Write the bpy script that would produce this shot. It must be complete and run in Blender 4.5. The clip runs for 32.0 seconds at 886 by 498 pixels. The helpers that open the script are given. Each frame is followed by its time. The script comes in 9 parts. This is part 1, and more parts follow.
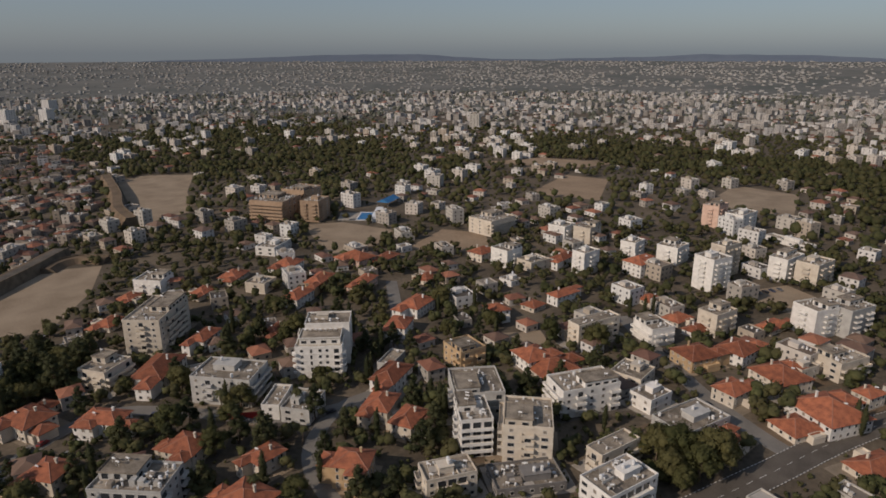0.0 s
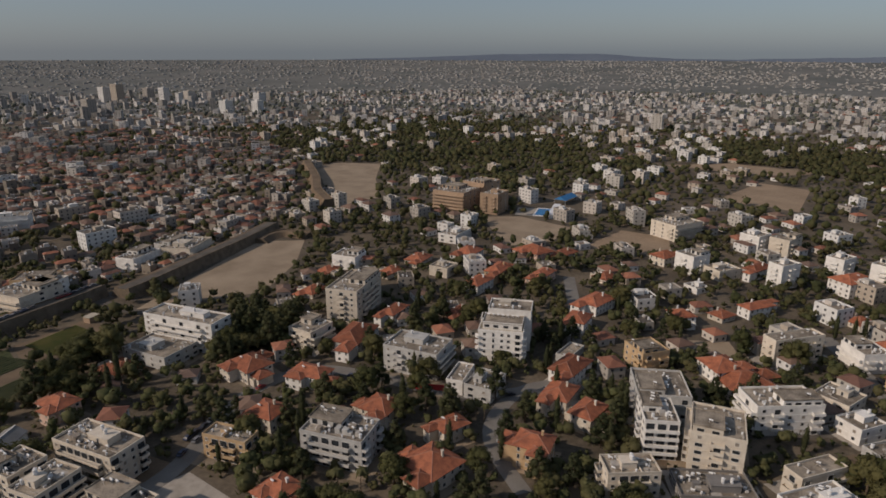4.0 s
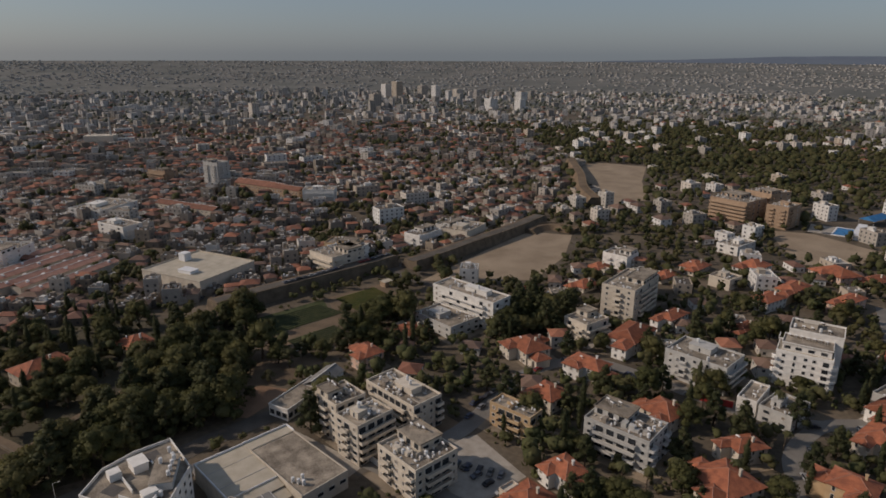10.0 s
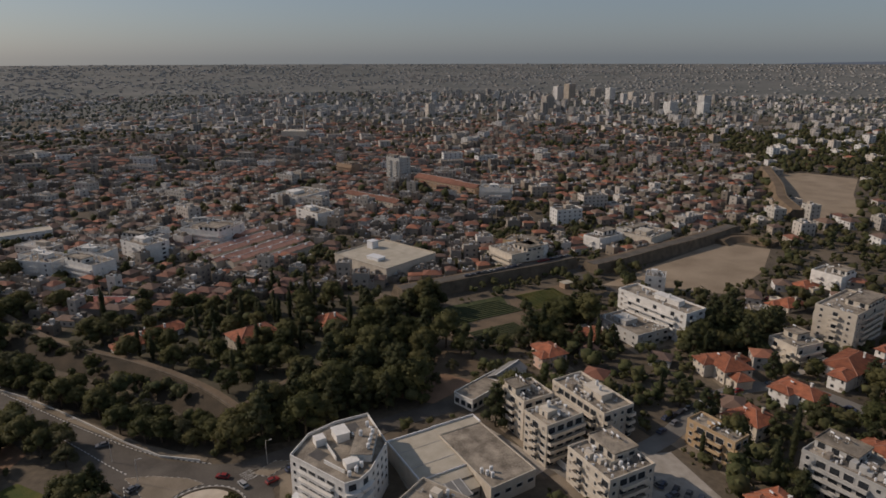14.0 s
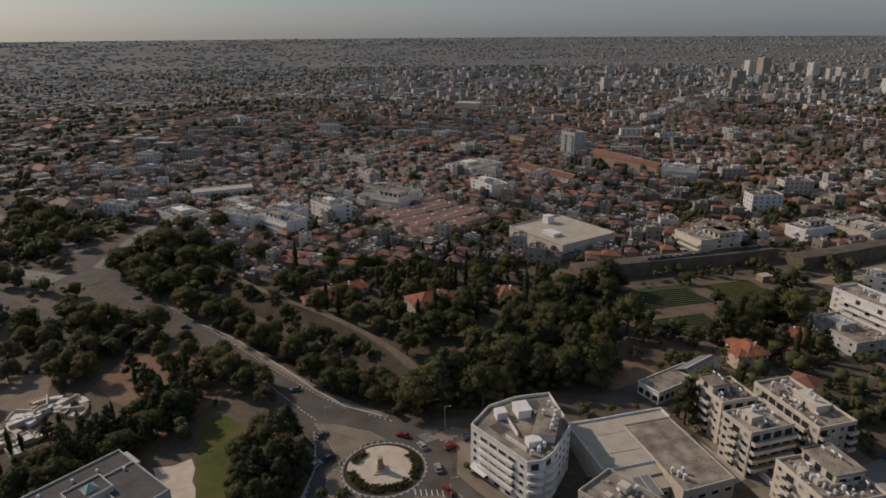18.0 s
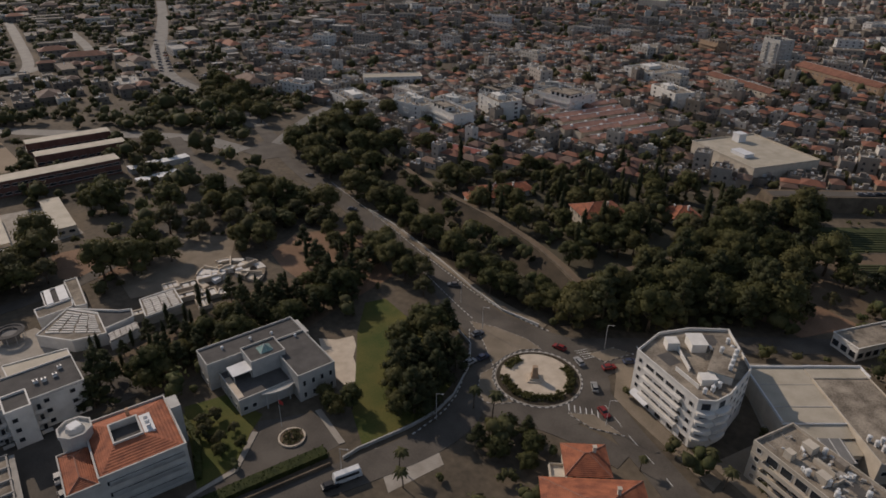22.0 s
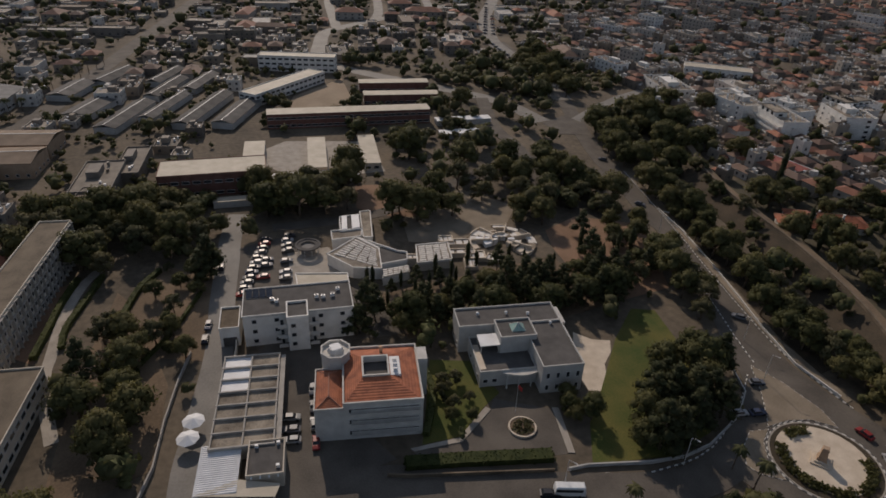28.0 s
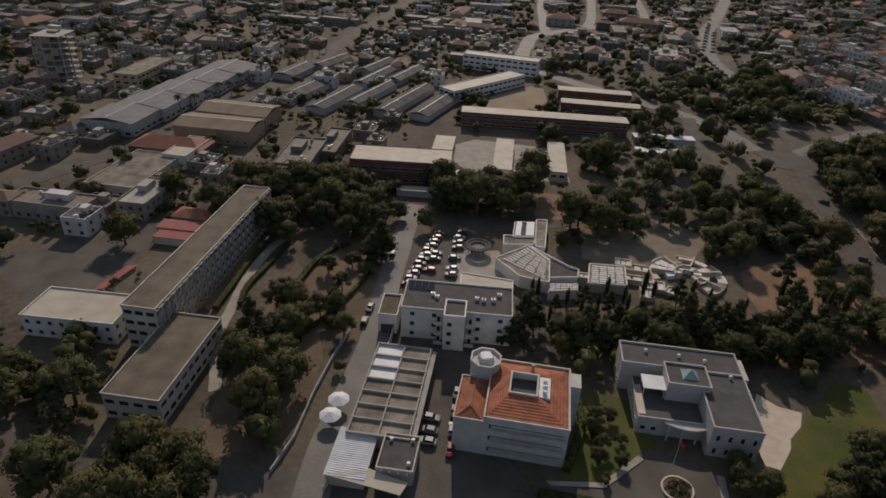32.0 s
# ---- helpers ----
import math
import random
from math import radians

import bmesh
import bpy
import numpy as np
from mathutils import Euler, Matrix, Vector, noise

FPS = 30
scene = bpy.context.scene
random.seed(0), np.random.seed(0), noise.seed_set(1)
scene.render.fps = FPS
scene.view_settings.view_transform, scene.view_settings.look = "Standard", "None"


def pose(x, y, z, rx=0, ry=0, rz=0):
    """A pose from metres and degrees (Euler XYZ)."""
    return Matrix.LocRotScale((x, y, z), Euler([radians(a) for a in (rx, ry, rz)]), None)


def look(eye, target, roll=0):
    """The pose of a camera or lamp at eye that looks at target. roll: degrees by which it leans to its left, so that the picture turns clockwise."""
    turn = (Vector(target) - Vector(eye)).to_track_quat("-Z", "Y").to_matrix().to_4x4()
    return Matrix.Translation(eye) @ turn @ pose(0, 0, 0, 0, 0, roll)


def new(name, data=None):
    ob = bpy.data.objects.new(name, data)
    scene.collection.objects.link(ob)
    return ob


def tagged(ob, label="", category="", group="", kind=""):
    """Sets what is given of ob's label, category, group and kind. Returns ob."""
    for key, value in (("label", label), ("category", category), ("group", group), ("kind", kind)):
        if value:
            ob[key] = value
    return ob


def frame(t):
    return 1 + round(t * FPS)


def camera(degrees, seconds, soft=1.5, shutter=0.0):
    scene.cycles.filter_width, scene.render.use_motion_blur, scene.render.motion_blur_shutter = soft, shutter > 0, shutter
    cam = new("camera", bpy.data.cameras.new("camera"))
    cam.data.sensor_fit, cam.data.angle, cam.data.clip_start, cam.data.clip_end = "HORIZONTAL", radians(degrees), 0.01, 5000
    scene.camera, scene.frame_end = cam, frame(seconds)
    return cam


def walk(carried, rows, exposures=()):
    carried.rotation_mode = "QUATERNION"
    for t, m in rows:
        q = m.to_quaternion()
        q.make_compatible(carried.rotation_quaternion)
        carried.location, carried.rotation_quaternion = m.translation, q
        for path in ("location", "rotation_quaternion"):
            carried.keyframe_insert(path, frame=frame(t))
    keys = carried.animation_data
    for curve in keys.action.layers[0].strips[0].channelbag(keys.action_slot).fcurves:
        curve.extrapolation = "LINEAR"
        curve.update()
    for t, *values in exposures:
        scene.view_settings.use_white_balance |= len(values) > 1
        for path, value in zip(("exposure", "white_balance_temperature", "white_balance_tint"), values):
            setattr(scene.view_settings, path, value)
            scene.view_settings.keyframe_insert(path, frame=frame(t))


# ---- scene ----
# ------------------------------------------------------------ camera
cam = camera(69.66, 32.0, soft=1.7)


def view(x, y, z, yaw, pitch, roll):
    """Camera pose: yaw to the left of +y, pitch up, roll, in degrees."""
    return Matrix.Translation((x, y, z)) @ pose(0, 0, 0, 0, 0, yaw) @ pose(0, 0, 0, 90 + pitch) @ pose(0, 0, 0, 0, 0, roll)


FLIGHT = (
    (0, 46.71, -12.84, 134.76, -47.816, -17.101, -0.097),
    (0.5, 45.13, -12.36, 134.68, -46.063, -17.150, -0.092),
    (1, 43.49, -11.87, 134.47, -44.183, -17.175, -0.008),
    (1.5, 41.77, -11.42, 134.13, -42.321, -17.173, 0.023),
    (2, 40.04, -11.00, 133.66, -40.374, -17.156, 0.042),
    (2.5, 38.32, -10.64, 133.27, -38.637, -17.153, 0.116),
    (3, 36.58, -10.40, 133.04, -36.588, -17.175, 0.157),
    (3.5, 34.87, -10.21, 132.83, -34.688, -17.161, 0.120),
    (5.5, 27.09, -8.55, 131.43, -27.179, -17.070, 0.230),
    (6, 25.22, -7.85, 131.03, -25.318, -17.054, 0.240),
    (6.5, 23.34, -7.02, 130.59, -23.641, -17.064, 0.269),
    (7, 21.43, -6.19, 130.15, -21.761, -17.080, 0.311),
    (7.5, 19.65, -5.44, 129.66, -20.025, -17.056, 0.318),
    (8, 17.91, -4.80, 129.07, -18.184, -17.011, 0.233),
    (8.5, 16.21, -4.27, 128.58, -16.476, -16.992, 0.223),
    (9, 14.42, -3.87, 128.31, -14.630, -16.981, 0.159),
    (9.5, 12.59, -3.47, 128.09, -12.956, -16.979, 0.177),
    (10, 10.71, -3.05, 127.76, -11.074, -16.979, 0.221),
    (10.5, 8.81, -2.70, 127.40, -9.301, -16.963, 0.217),
    (11, 6.92, -2.46, 126.95, -7.371, -16.915, 0.199),
    (11.5, 5.13, -1.97, 126.47, -5.645, -16.895, 0.205),
    (12, 3.34, -1.32, 125.99, -3.771, -16.875, 0.120),
    (12.5, 1.62, -0.61, 125.49, -1.915, -16.873, 0.102),
    (13, -0.00, 0.00, 125.00, 0.000, -16.821, 0.011),
    (13.5, -1.61, 0.52, 124.47, 1.692, -16.766, -0.062),
    (14, -3.23, 1.00, 123.93, 3.529, -16.703, -0.112),
    (14.5, -4.84, 1.51, 123.44, 5.234, -16.641, -0.141),
    (16.5, -11.22, 3.77, 122.22, 12.440, -16.586, -0.490),
    (17, -12.70, 4.53, 121.74, 14.389, -16.549, -0.524),
    (17.5, -14.17, 5.28, 121.18, 16.210, -17.171, -0.518),
    (18, -15.72, 5.98, 120.59, 18.178, -18.805, -0.447),
    (18.5, -17.30, 6.71, 120.14, 19.949, -20.507, -0.336),
    (19, -18.86, 7.34, 119.73, 21.860, -22.316, -0.308),
    (19.5, -20.34, 7.90, 119.30, 23.587, -23.998, -0.166),
    (20, -21.90, 8.49, 118.71, 25.418, -25.417, 0.046),
    (20.5, -23.45, 9.28, 117.99, 27.139, -26.584, 0.286),
    (21, -24.85, 10.08, 117.33, 28.951, -27.499, 0.486),
    (21.5, -26.06, 10.80, 116.75, 30.576, -27.535, 0.615),
    (22, -27.24, 11.47, 116.25, 32.297, -27.532, 0.743),
    (22.5, -28.33, 11.93, 115.88, 33.874, -27.545, 0.909),
    (23, -29.52, 12.41, 115.51, 35.804, -27.562, 1.069),
    (23.5, -30.62, 12.82, 115.15, 37.873, -27.568, 1.248),
    (24, -31.75, 13.17, 114.83, 40.137, -27.612, 1.491),
    (24.5, -32.77, 13.51, 114.53, 42.238, -27.651, 1.721),
    (25, -33.77, 13.89, 114.15, 44.520, -27.728, 1.906),
    (25.5, -34.70, 14.30, 113.73, 46.652, -27.760, 2.065),
    (27.5, -37.69, 16.71, 112.46, 56.243, -29.560, 2.328),
    (28, -38.57, 17.33, 111.87, 58.727, -29.895, 2.435),
    (28.5, -39.53, 17.96, 111.21, 61.121, -29.975, 2.444),
    (29, -40.37, 18.46, 110.72, 63.657, -30.081, 2.537),
    (29.5, -41.18, 18.93, 110.29, 65.913, -30.157, 2.677),
    (30, -42.02, 19.33, 109.89, 68.167, -30.248, 2.802),
    (30.5, -42.82, 19.74, 109.45, 70.235, -30.329, 2.855),
    (31, -43.61, 20.11, 108.96, 72.535, -30.334, 2.915),
    (31.5, -44.43, 20.52, 108.50, 74.939, -30.212, 2.999),
    (32, -45.23, 21.01, 108.09, 76.596, -29.960, 2.993),
)
walk(cam, [(r[0], view(*r[1:])) for r in FLIGHT], exposures=((0, 0.2), (9, 0.15), (17, 0.13), (22, 0.08), (32, 0.1)))

# ------------------------------------------------------------ light
world = bpy.data.worlds.new("world")
scene.world = world
world.use_nodes = True
_nt = world.node_tree
_sky = _nt.nodes.new("ShaderNodeTexSky")
_sky.sky_type = "NISHITA"
_sky.sun_disc = False
_sky.sun_elevation = radians(32.4)
_sky.sun_rotation = radians(-78)
_sky.air_density, _sky.dust_density, _sky.ozone_density = 1.0, 1.2, 2.0
_bg = _nt.nodes["Background"]
_tint = _nt.nodes.new("ShaderNodeMix")
_tint.data_type, _tint.blend_type = "RGBA", "MULTIPLY"
_tint.inputs[0].default_value, _tint.inputs[7].default_value = 1.0, (0.91, 0.95, 1.04, 1)
_grey = _nt.nodes.new("ShaderNodeHueSaturation")
_grey.inputs["Saturation"].default_value = 0.85
_nt.links.new(_sky.outputs[0], _grey.inputs["Color"])
_nt.links.new(_grey.outputs[0], _tint.inputs[6])
_haze = _nt.nodes.new("ShaderNodeMix")
_haze.data_type = "RGBA"
_haze.inputs[0].default_value, _haze.inputs[7].default_value = 0.48, (2.34, 2.70, 3.3, 1)
_nt.links.new(_tint.outputs[2], _haze.inputs[6])
_nt.links.new(_haze.outputs[2], _bg.inputs[0])
_bg.inputs[1].default_value = 0.070
sun = new("sun", bpy.data.lights.new("sun", "SUN"))
sun.data.energy, sun.data.angle, sun.data.color = 2.45, radians(0.55), (1.0, 0.835, 0.70)
sun.matrix_world = look((-391, 84, 254), (0, 0, 0))

# ------------------------------------------------------------ materials
def material(name, a, b, rough=0.85, scale=0.4, fine=6.0, bump=0.15, metal=0.0, spread=0.0, island=0.0, fine_mix=0.35, bands=None):
    """Two-scale noise between the colours a and b; spread and island: brightness change from thing to thing and piece to piece."""
    m = bpy.data.materials.new(name)
    m.use_nodes = True
    n, l = m.node_tree.nodes, m.node_tree.links
    p = n["Principled BSDF"]
    p.inputs["Roughness"].default_value, p.inputs["Metallic"].default_value = rough, metal
    p.inputs["Specular IOR Level"].default_value = 0.3
    co = n.new("ShaderNodeTexCoord")
    big, small = n.new("ShaderNodeTexNoise"), n.new("ShaderNodeTexNoise")
    big.inputs["Scale"].default_value, small.inputs["Scale"].default_value = scale, fine
    big.inputs["Detail"].default_value, small.inputs["Detail"].default_value = 4, 3
    for t in (big, small):
        l.new(co.outputs["Object"], t.inputs["Vector"])
    mix = n.new("ShaderNodeMix")
    mix.inputs[0].default_value = fine_mix
    l.new(big.outputs["Fac"], mix.inputs[2]), l.new(small.outputs["Fac"], mix.inputs[3])
    ramp = n.new("ShaderNodeValToRGB")
    ramp.color_ramp.elements[0].position, ramp.color_ramp.elements[1].position = 0.36, 0.64
    ramp.color_ramp.elements[0].color, ramp.color_ramp.elements[1].color = (*a, 1), (*b, 1)
    l.new(mix.outputs[0], ramp.inputs[0])
    col = ramp.outputs[0]
    for amount, node, socket in ((spread, "ShaderNodeObjectInfo", "Random"), (island, "ShaderNodeNewGeometry", "Random Per Island")):
        if amount:
            src = n.new(node)
            val = n.new("ShaderNodeMapRange")
            val.inputs["To Min"].default_value, val.inputs["To Max"].default_value = 1 - amount, 1 + amount
            l.new(src.outputs[socket], val.inputs["Value"])
            hsv = n.new("ShaderNodeHueSaturation")
            l.new(val.outputs[0], hsv.inputs["Value"]), l.new(col, hsv.inputs["Color"])
            col = hsv.outputs[0]
    height = mix.outputs[0]
    if bands:
        axis, freq, deep = bands
        sep, mul, sn = n.new("ShaderNodeSeparateXYZ"), n.new("ShaderNodeMath"), n.new("ShaderNodeMath")
        mul.operation, sn.operation = "MULTIPLY", "SINE"
        mul.inputs[1].default_value = freq
        l.new(co.outputs["Object"], sep.inputs[0]), l.new(sep.outputs[axis], mul.inputs[0]), l.new(mul.outputs[0], sn.inputs[0])
        add = n.new("ShaderNodeMath")
        add.operation = "MULTIPLY_ADD"
        add.inputs[1].default_value = deep
        l.new(sn.outputs[0], add.inputs[0]), l.new(height, add.inputs[2])
        height = add.outputs[0]
    l.new(col, p.inputs["Base Color"])
    bp = n.new("ShaderNodeBump")
    bp.inputs["Strength"].default_value, bp.inputs["Distance"].default_value = bump, 0.15
    l.new(height, bp.inputs["Height"]), l.new(bp.outputs[0], p.inputs["Normal"])
    return m


def palette_material(name, colours, rough=0.8, island=True, var=0.25, scale=0.3):
    """Each thing, or each loose piece, takes one of the colours by chance, with grain over it."""
    m = material(name, (1 - var,) * 3, (1, 1, 1), rough, scale, 3.0, 0.1)
    n, l = m.node_tree.nodes, m.node_tree.links
    p = n["Principled BSDF"]
    old = p.inputs["Base Color"].links[0].from_socket
    src = n.new("ShaderNodeNewGeometry" if island else "ShaderNodeObjectInfo")
    ramp = n.new("ShaderNodeValToRGB")
    ramp.color_ramp.interpolation = "CONSTANT"
    e = ramp.color_ramp.elements
    while len(e) < len(colours):
        e.new(0.5)
    for k, c in enumerate(colours):
        e[k].position, e[k].color = k / len(colours), (*c, 1)
    l.new(src.outputs["Random Per Island" if island else "Random"], ramp.inputs[0])
    mul = n.new("ShaderNodeMix")
    mul.data_type, mul.blend_type = "RGBA", "MULTIPLY"
    mul.inputs[0].default_value = 1.0
    l.new(ramp.outputs[0], mul.inputs[6]), l.new(old, mul.inputs[7]), l.new(mul.outputs[2], p.inputs["Base Color"])
    return m


PLASTER = {
    "white": material("white_plaster", (0.60, 0.575, 0.53), (0.76, 0.735, 0.69), spread=0.08, bump=0.08),
    "cream": material("cream_plaster", (0.48, 0.42, 0.34), (0.60, 0.54, 0.45), spread=0.12, bump=0.08),
    "grey": material("grey_render", (0.36, 0.35, 0.33), (0.48, 0.47, 0.44), spread=0.1, bump=0.08),
    "yellow": material("ochre_plaster", (0.40, 0.275, 0.155), (0.50, 0.365, 0.22), spread=0.1, bump=0.08),
    "pink": material("pink_plaster", (0.52, 0.36, 0.28), (0.62, 0.45, 0.36), spread=0.1, bump=0.08),
    "orange": material("orange_plaster", (0.5, 0.32, 0.2), (0.6, 0.4, 0.27), spread=0.1, bump=0.08),
    "brown": material("tan_stone_facing", (0.30, 0.21, 0.14), (0.40, 0.29, 0.20), spread=0.1, bump=0.12),
    "dark": material("dark_grey_render", (0.16, 0.15, 0.14), (0.22, 0.21, 0.20), spread=0.05, bump=0.1),
    "brick": material("dark_red_brick", (0.13, 0.06, 0.045), (0.20, 0.10, 0.075), fine=14, bump=0.2),
}
ROOF_GREY = material("worn_roof_screed", (0.12, 0.10, 0.078), (0.36, 0.31, 0.245), 0.95, 0.22, 2.5, 0.3, spread=0.2)
ROOF_BROWN = material("brown_gravel_roof", (0.105, 0.085, 0.062), (0.20, 0.162, 0.118), 0.95, 0.18, 3.0, 0.3)
ROOF_DARK = material("dark_roof_felt", (0.075, 0.07, 0.066), (0.12, 0.112, 0.105), 0.97, 0.3, 5.0, 0.15)
ROOF_PALE = material("pale_roof_sheet", (0.37, 0.325, 0.25), (0.50, 0.445, 0.355), 0.7, 0.2, 5.0, 0.1)
ROOF_WHITE = material("white_roof_coating", (0.62, 0.62, 0.62), (0.75, 0.75, 0.75), 0.6, 0.4, 5.0, 0.1)
ROOF_METAL = material("grey_corrugated_sheet", (0.17, 0.165, 0.155), (0.26, 0.25, 0.235), 0.9, 0.25, 4.0, 0.3, 0.0, bands=(0, 12.0, 0.5))
TILE = material("terracotta_roof_tile", (0.175, 0.062, 0.036), (0.37, 0.128, 0.064), 0.8, 0.45, 4.0, 0.55, spread=0.32, bands=(2, 34.0, 0.35))
TILE_PINK = material("pinkish_roof_tile", (0.36, 0.185, 0.13), (0.50, 0.285, 0.21), 0.85, 0.4, 4.0, 0.3, spread=0.15, bands=(2, 34.0, 0.35))
TILE_OLD = material("weathered_dark_roof_tile", (0.15, 0.068, 0.045), (0.25, 0.115, 0.075), 0.85, 0.3, 3.0, 0.4, spread=0.2, bands=(2, 34.0, 0.35))
TILE_RIDGE = material("ridge_tile", (0.26, 0.125, 0.085), (0.36, 0.18, 0.125), 0.8, 2.0, 8.0, 0.2)
GLASS = material("dark_window_glass", (0.02, 0.022, 0.026), (0.045, 0.05, 0.055), 0.12, 0.5, 2.0, 0.0)
SHUTTER = material("closed_shutter", (0.20, 0.17, 0.14), (0.30, 0.26, 0.21), 0.7, 1.0, 6.0, 0.2)
FRAME = material("window_frame_paint", (0.5, 0.48, 0.45), (0.6, 0.58, 0.55), 0.6)
CONCRETE = material("raw_concrete", (0.30, 0.28, 0.25), (0.43, 0.40, 0.36), 0.9, 0.5, 6.0, 0.2, spread=0.1)
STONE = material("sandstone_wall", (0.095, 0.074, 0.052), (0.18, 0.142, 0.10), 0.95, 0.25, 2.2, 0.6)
TANK = material("white_water_tank", (0.62, 0.62, 0.61), (0.74, 0.74, 0.73), 0.4, 1.0, 6.0, 0.05)
PANEL = material("solar_collector_glass", (0.03, 0.035, 0.05), (0.06, 0.07, 0.09), 0.2, 1.0, 6.0, 0.0)
ASPHALT = material("worn_asphalt", (0.074, 0.064, 0.054), (0.130, 0.113, 0.094), 0.9, 0.12, 3.0, 0.15)
# Low-sun glint on roads put into the colour; pale lanes share it
PALEROAD = material("pale_glint_asphalt", (0.145, 0.135, 0.12), (0.215, 0.20, 0.178), 0.75, 0.1, 2.0, 0.1)
TANPAVE = material("tan_dusty_paving", (0.17, 0.138, 0.10), (0.27, 0.222, 0.165), 0.95, 0.15, 3.0, 0.25)
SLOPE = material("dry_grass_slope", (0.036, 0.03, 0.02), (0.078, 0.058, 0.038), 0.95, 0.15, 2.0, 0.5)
PAVING = material("pale_concrete_paving", (0.28, 0.25, 0.21), (0.40, 0.36, 0.31), 0.9, 0.3, 5.0, 0.15)
PAINT = material("road_paint", (0.5, 0.5, 0.48), (0.7, 0.7, 0.68), 0.7, 2.0, 9.0, 0.05)
KERB_PALE = material("white_kerb", (0.5, 0.48, 0.44), (0.62, 0.6, 0.56), 0.8)
KERB_DARK = material("dark_kerb", (0.07, 0.07, 0.07), (0.12, 0.12, 0.12), 0.8)
SAND = material("bare_sandy_earth", (0.22, 0.168, 0.115), (0.34, 0.268, 0.19), 0.95, 0.05, 1.2, 0.3)
DRYFIELD = material("dry_stubble_field", (0.22, 0.16, 0.105), (0.33, 0.245, 0.165), 0.95, 0.03, 0.4, 0.2)
EARTH = material("brown_dry_earth", (0.105, 0.076, 0.05), (0.19, 0.138, 0.09), 0.95, 0.08, 1.5, 0.4)
REDEARTH = material("reddish_earth", (0.17, 0.105, 0.066), (0.27, 0.17, 0.11), 0.95, 0.1, 1.5, 0.3)
LAWN = material("lawn_grass", (0.041, 0.067, 0.013), (0.144, 0.120, 0.033), 0.95, 0.07, 3.0, 0.5)
CROP = material("green_crop_rows", (0.030, 0.042, 0.016), (0.068, 0.075, 0.030), 0.95, 0.3, 3.0, 0.5)
MARBLE = material("pale_patio_stone", (0.46, 0.38, 0.29), (0.62, 0.53, 0.42), 0.7, 0.3, 4.0, 0.1)
def leaf_material(name, shade, lit, dry, vary=0.5, island=0.0, scale=0.5, fine=5.0):
    """Foliage: two greens in clumps, some trees dryer than others, thin enough to let light through."""
    m = material(name, shade, lit, 0.75, scale, fine, 0.0, spread=0.22, island=island)
    n, l = m.node_tree.nodes, m.node_tree.links
    p = n["Principled BSDF"]
    green = p.inputs["Base Color"].links[0].from_socket
    p.inputs["Specular IOR Level"].default_value = 0.2
    info, co, patchy = n.new("ShaderNodeObjectInfo"), n.new("ShaderNodeTexCoord"), n.new("ShaderNodeTexNoise")
    patchy.inputs["Scale"].default_value = 0.11
    l.new(co.outputs["Object"], patchy.inputs["Vector"])
    mul, mix = n.new("ShaderNodeMath"), n.new("ShaderNodeMix")
    mul.operation = "MULTIPLY"
    mul.inputs[1].default_value = vary
    if island:
        far = n.new("ShaderNodeMapRange")
        far.inputs["From Min"].default_value, far.inputs["From Max"].default_value = 0.38, 0.68
        l.new(patchy.outputs["Fac"], far.inputs["Value"]), l.new(far.outputs[0], mul.inputs[0])
    else:
        l.new(info.outputs["Random"], mul.inputs[0])
    mix.data_type = "RGBA"
    mix.inputs[7].default_value = (*dry, 1)
    l.new(mul.outputs[0], mix.inputs[0]), l.new(green, mix.inputs[6]), l.new(mix.outputs[2], p.inputs["Base Color"])
    thin, both = n.new("ShaderNodeBsdfTranslucent"), n.new("ShaderNodeMixShader")
    both.inputs[0].default_value = 0.38
    l.new(mix.outputs[2], thin.inputs["Color"])
    l.new(p.outputs[0], both.inputs[1]), l.new(thin.outputs[0], both.inputs[2]), l.new(both.outputs[0], n["Material Output"].inputs["Surface"])
    return m


LEAF = {
    "broad": leaf_material("dull_green_leaves", (0.049, 0.061, 0.023), (0.122, 0.126, 0.046), (0.143, 0.113, 0.048)),
    "olive": leaf_material("grey_green_leaves", (0.056, 0.063, 0.032), (0.121, 0.122, 0.060), (0.138, 0.112, 0.057)),
    "dark": leaf_material("dark_needles", (0.034, 0.043, 0.021), (0.077, 0.087, 0.037), (0.082, 0.077, 0.035)),
    "palm": leaf_material("palm_fronds", (0.056, 0.066, 0.027), (0.122, 0.125, 0.053), (0.136, 0.113, 0.053), 0.4),
    "hedge": leaf_material("clipped_hedge_leaves", (0.039, 0.056, 0.016), (0.094, 0.109, 0.034), (0.099, 0.089, 0.034), 0.3),
}
WOODS = leaf_material("mixed_foliage", (0.044, 0.055, 0.023), (0.112, 0.117, 0.047), (0.129, 0.104, 0.049), 0.6, 0.22, 0.25, 1.6)
BARK = material("grey_brown_bark", (0.09, 0.07, 0.05), (0.16, 0.12, 0.09), 0.9, 2.0, 9.0, 0.3)
TYRE = material("tyre_rubber", (0.015, 0.015, 0.015), (0.03, 0.03, 0.03), 0.9)
CARPAINT = palette_material("car_paint", [(0.34, 0.34, 0.34), (0.16, 0.16, 0.17), (0.03, 0.03, 0.035), (0.10, 0.11, 0.13), (0.29, 0.29, 0.28), (0.05, 0.06, 0.10), (0.17, 0.17, 0.18), (0.22, 0.03, 0.03), (0.04, 0.04, 0.05), (0.14, 0.13, 0.12)], 0.4, island=False, var=0.05)
REDPAINT = material("red_paint", (0.35, 0.03, 0.03), (0.45, 0.05, 0.045), 0.6)
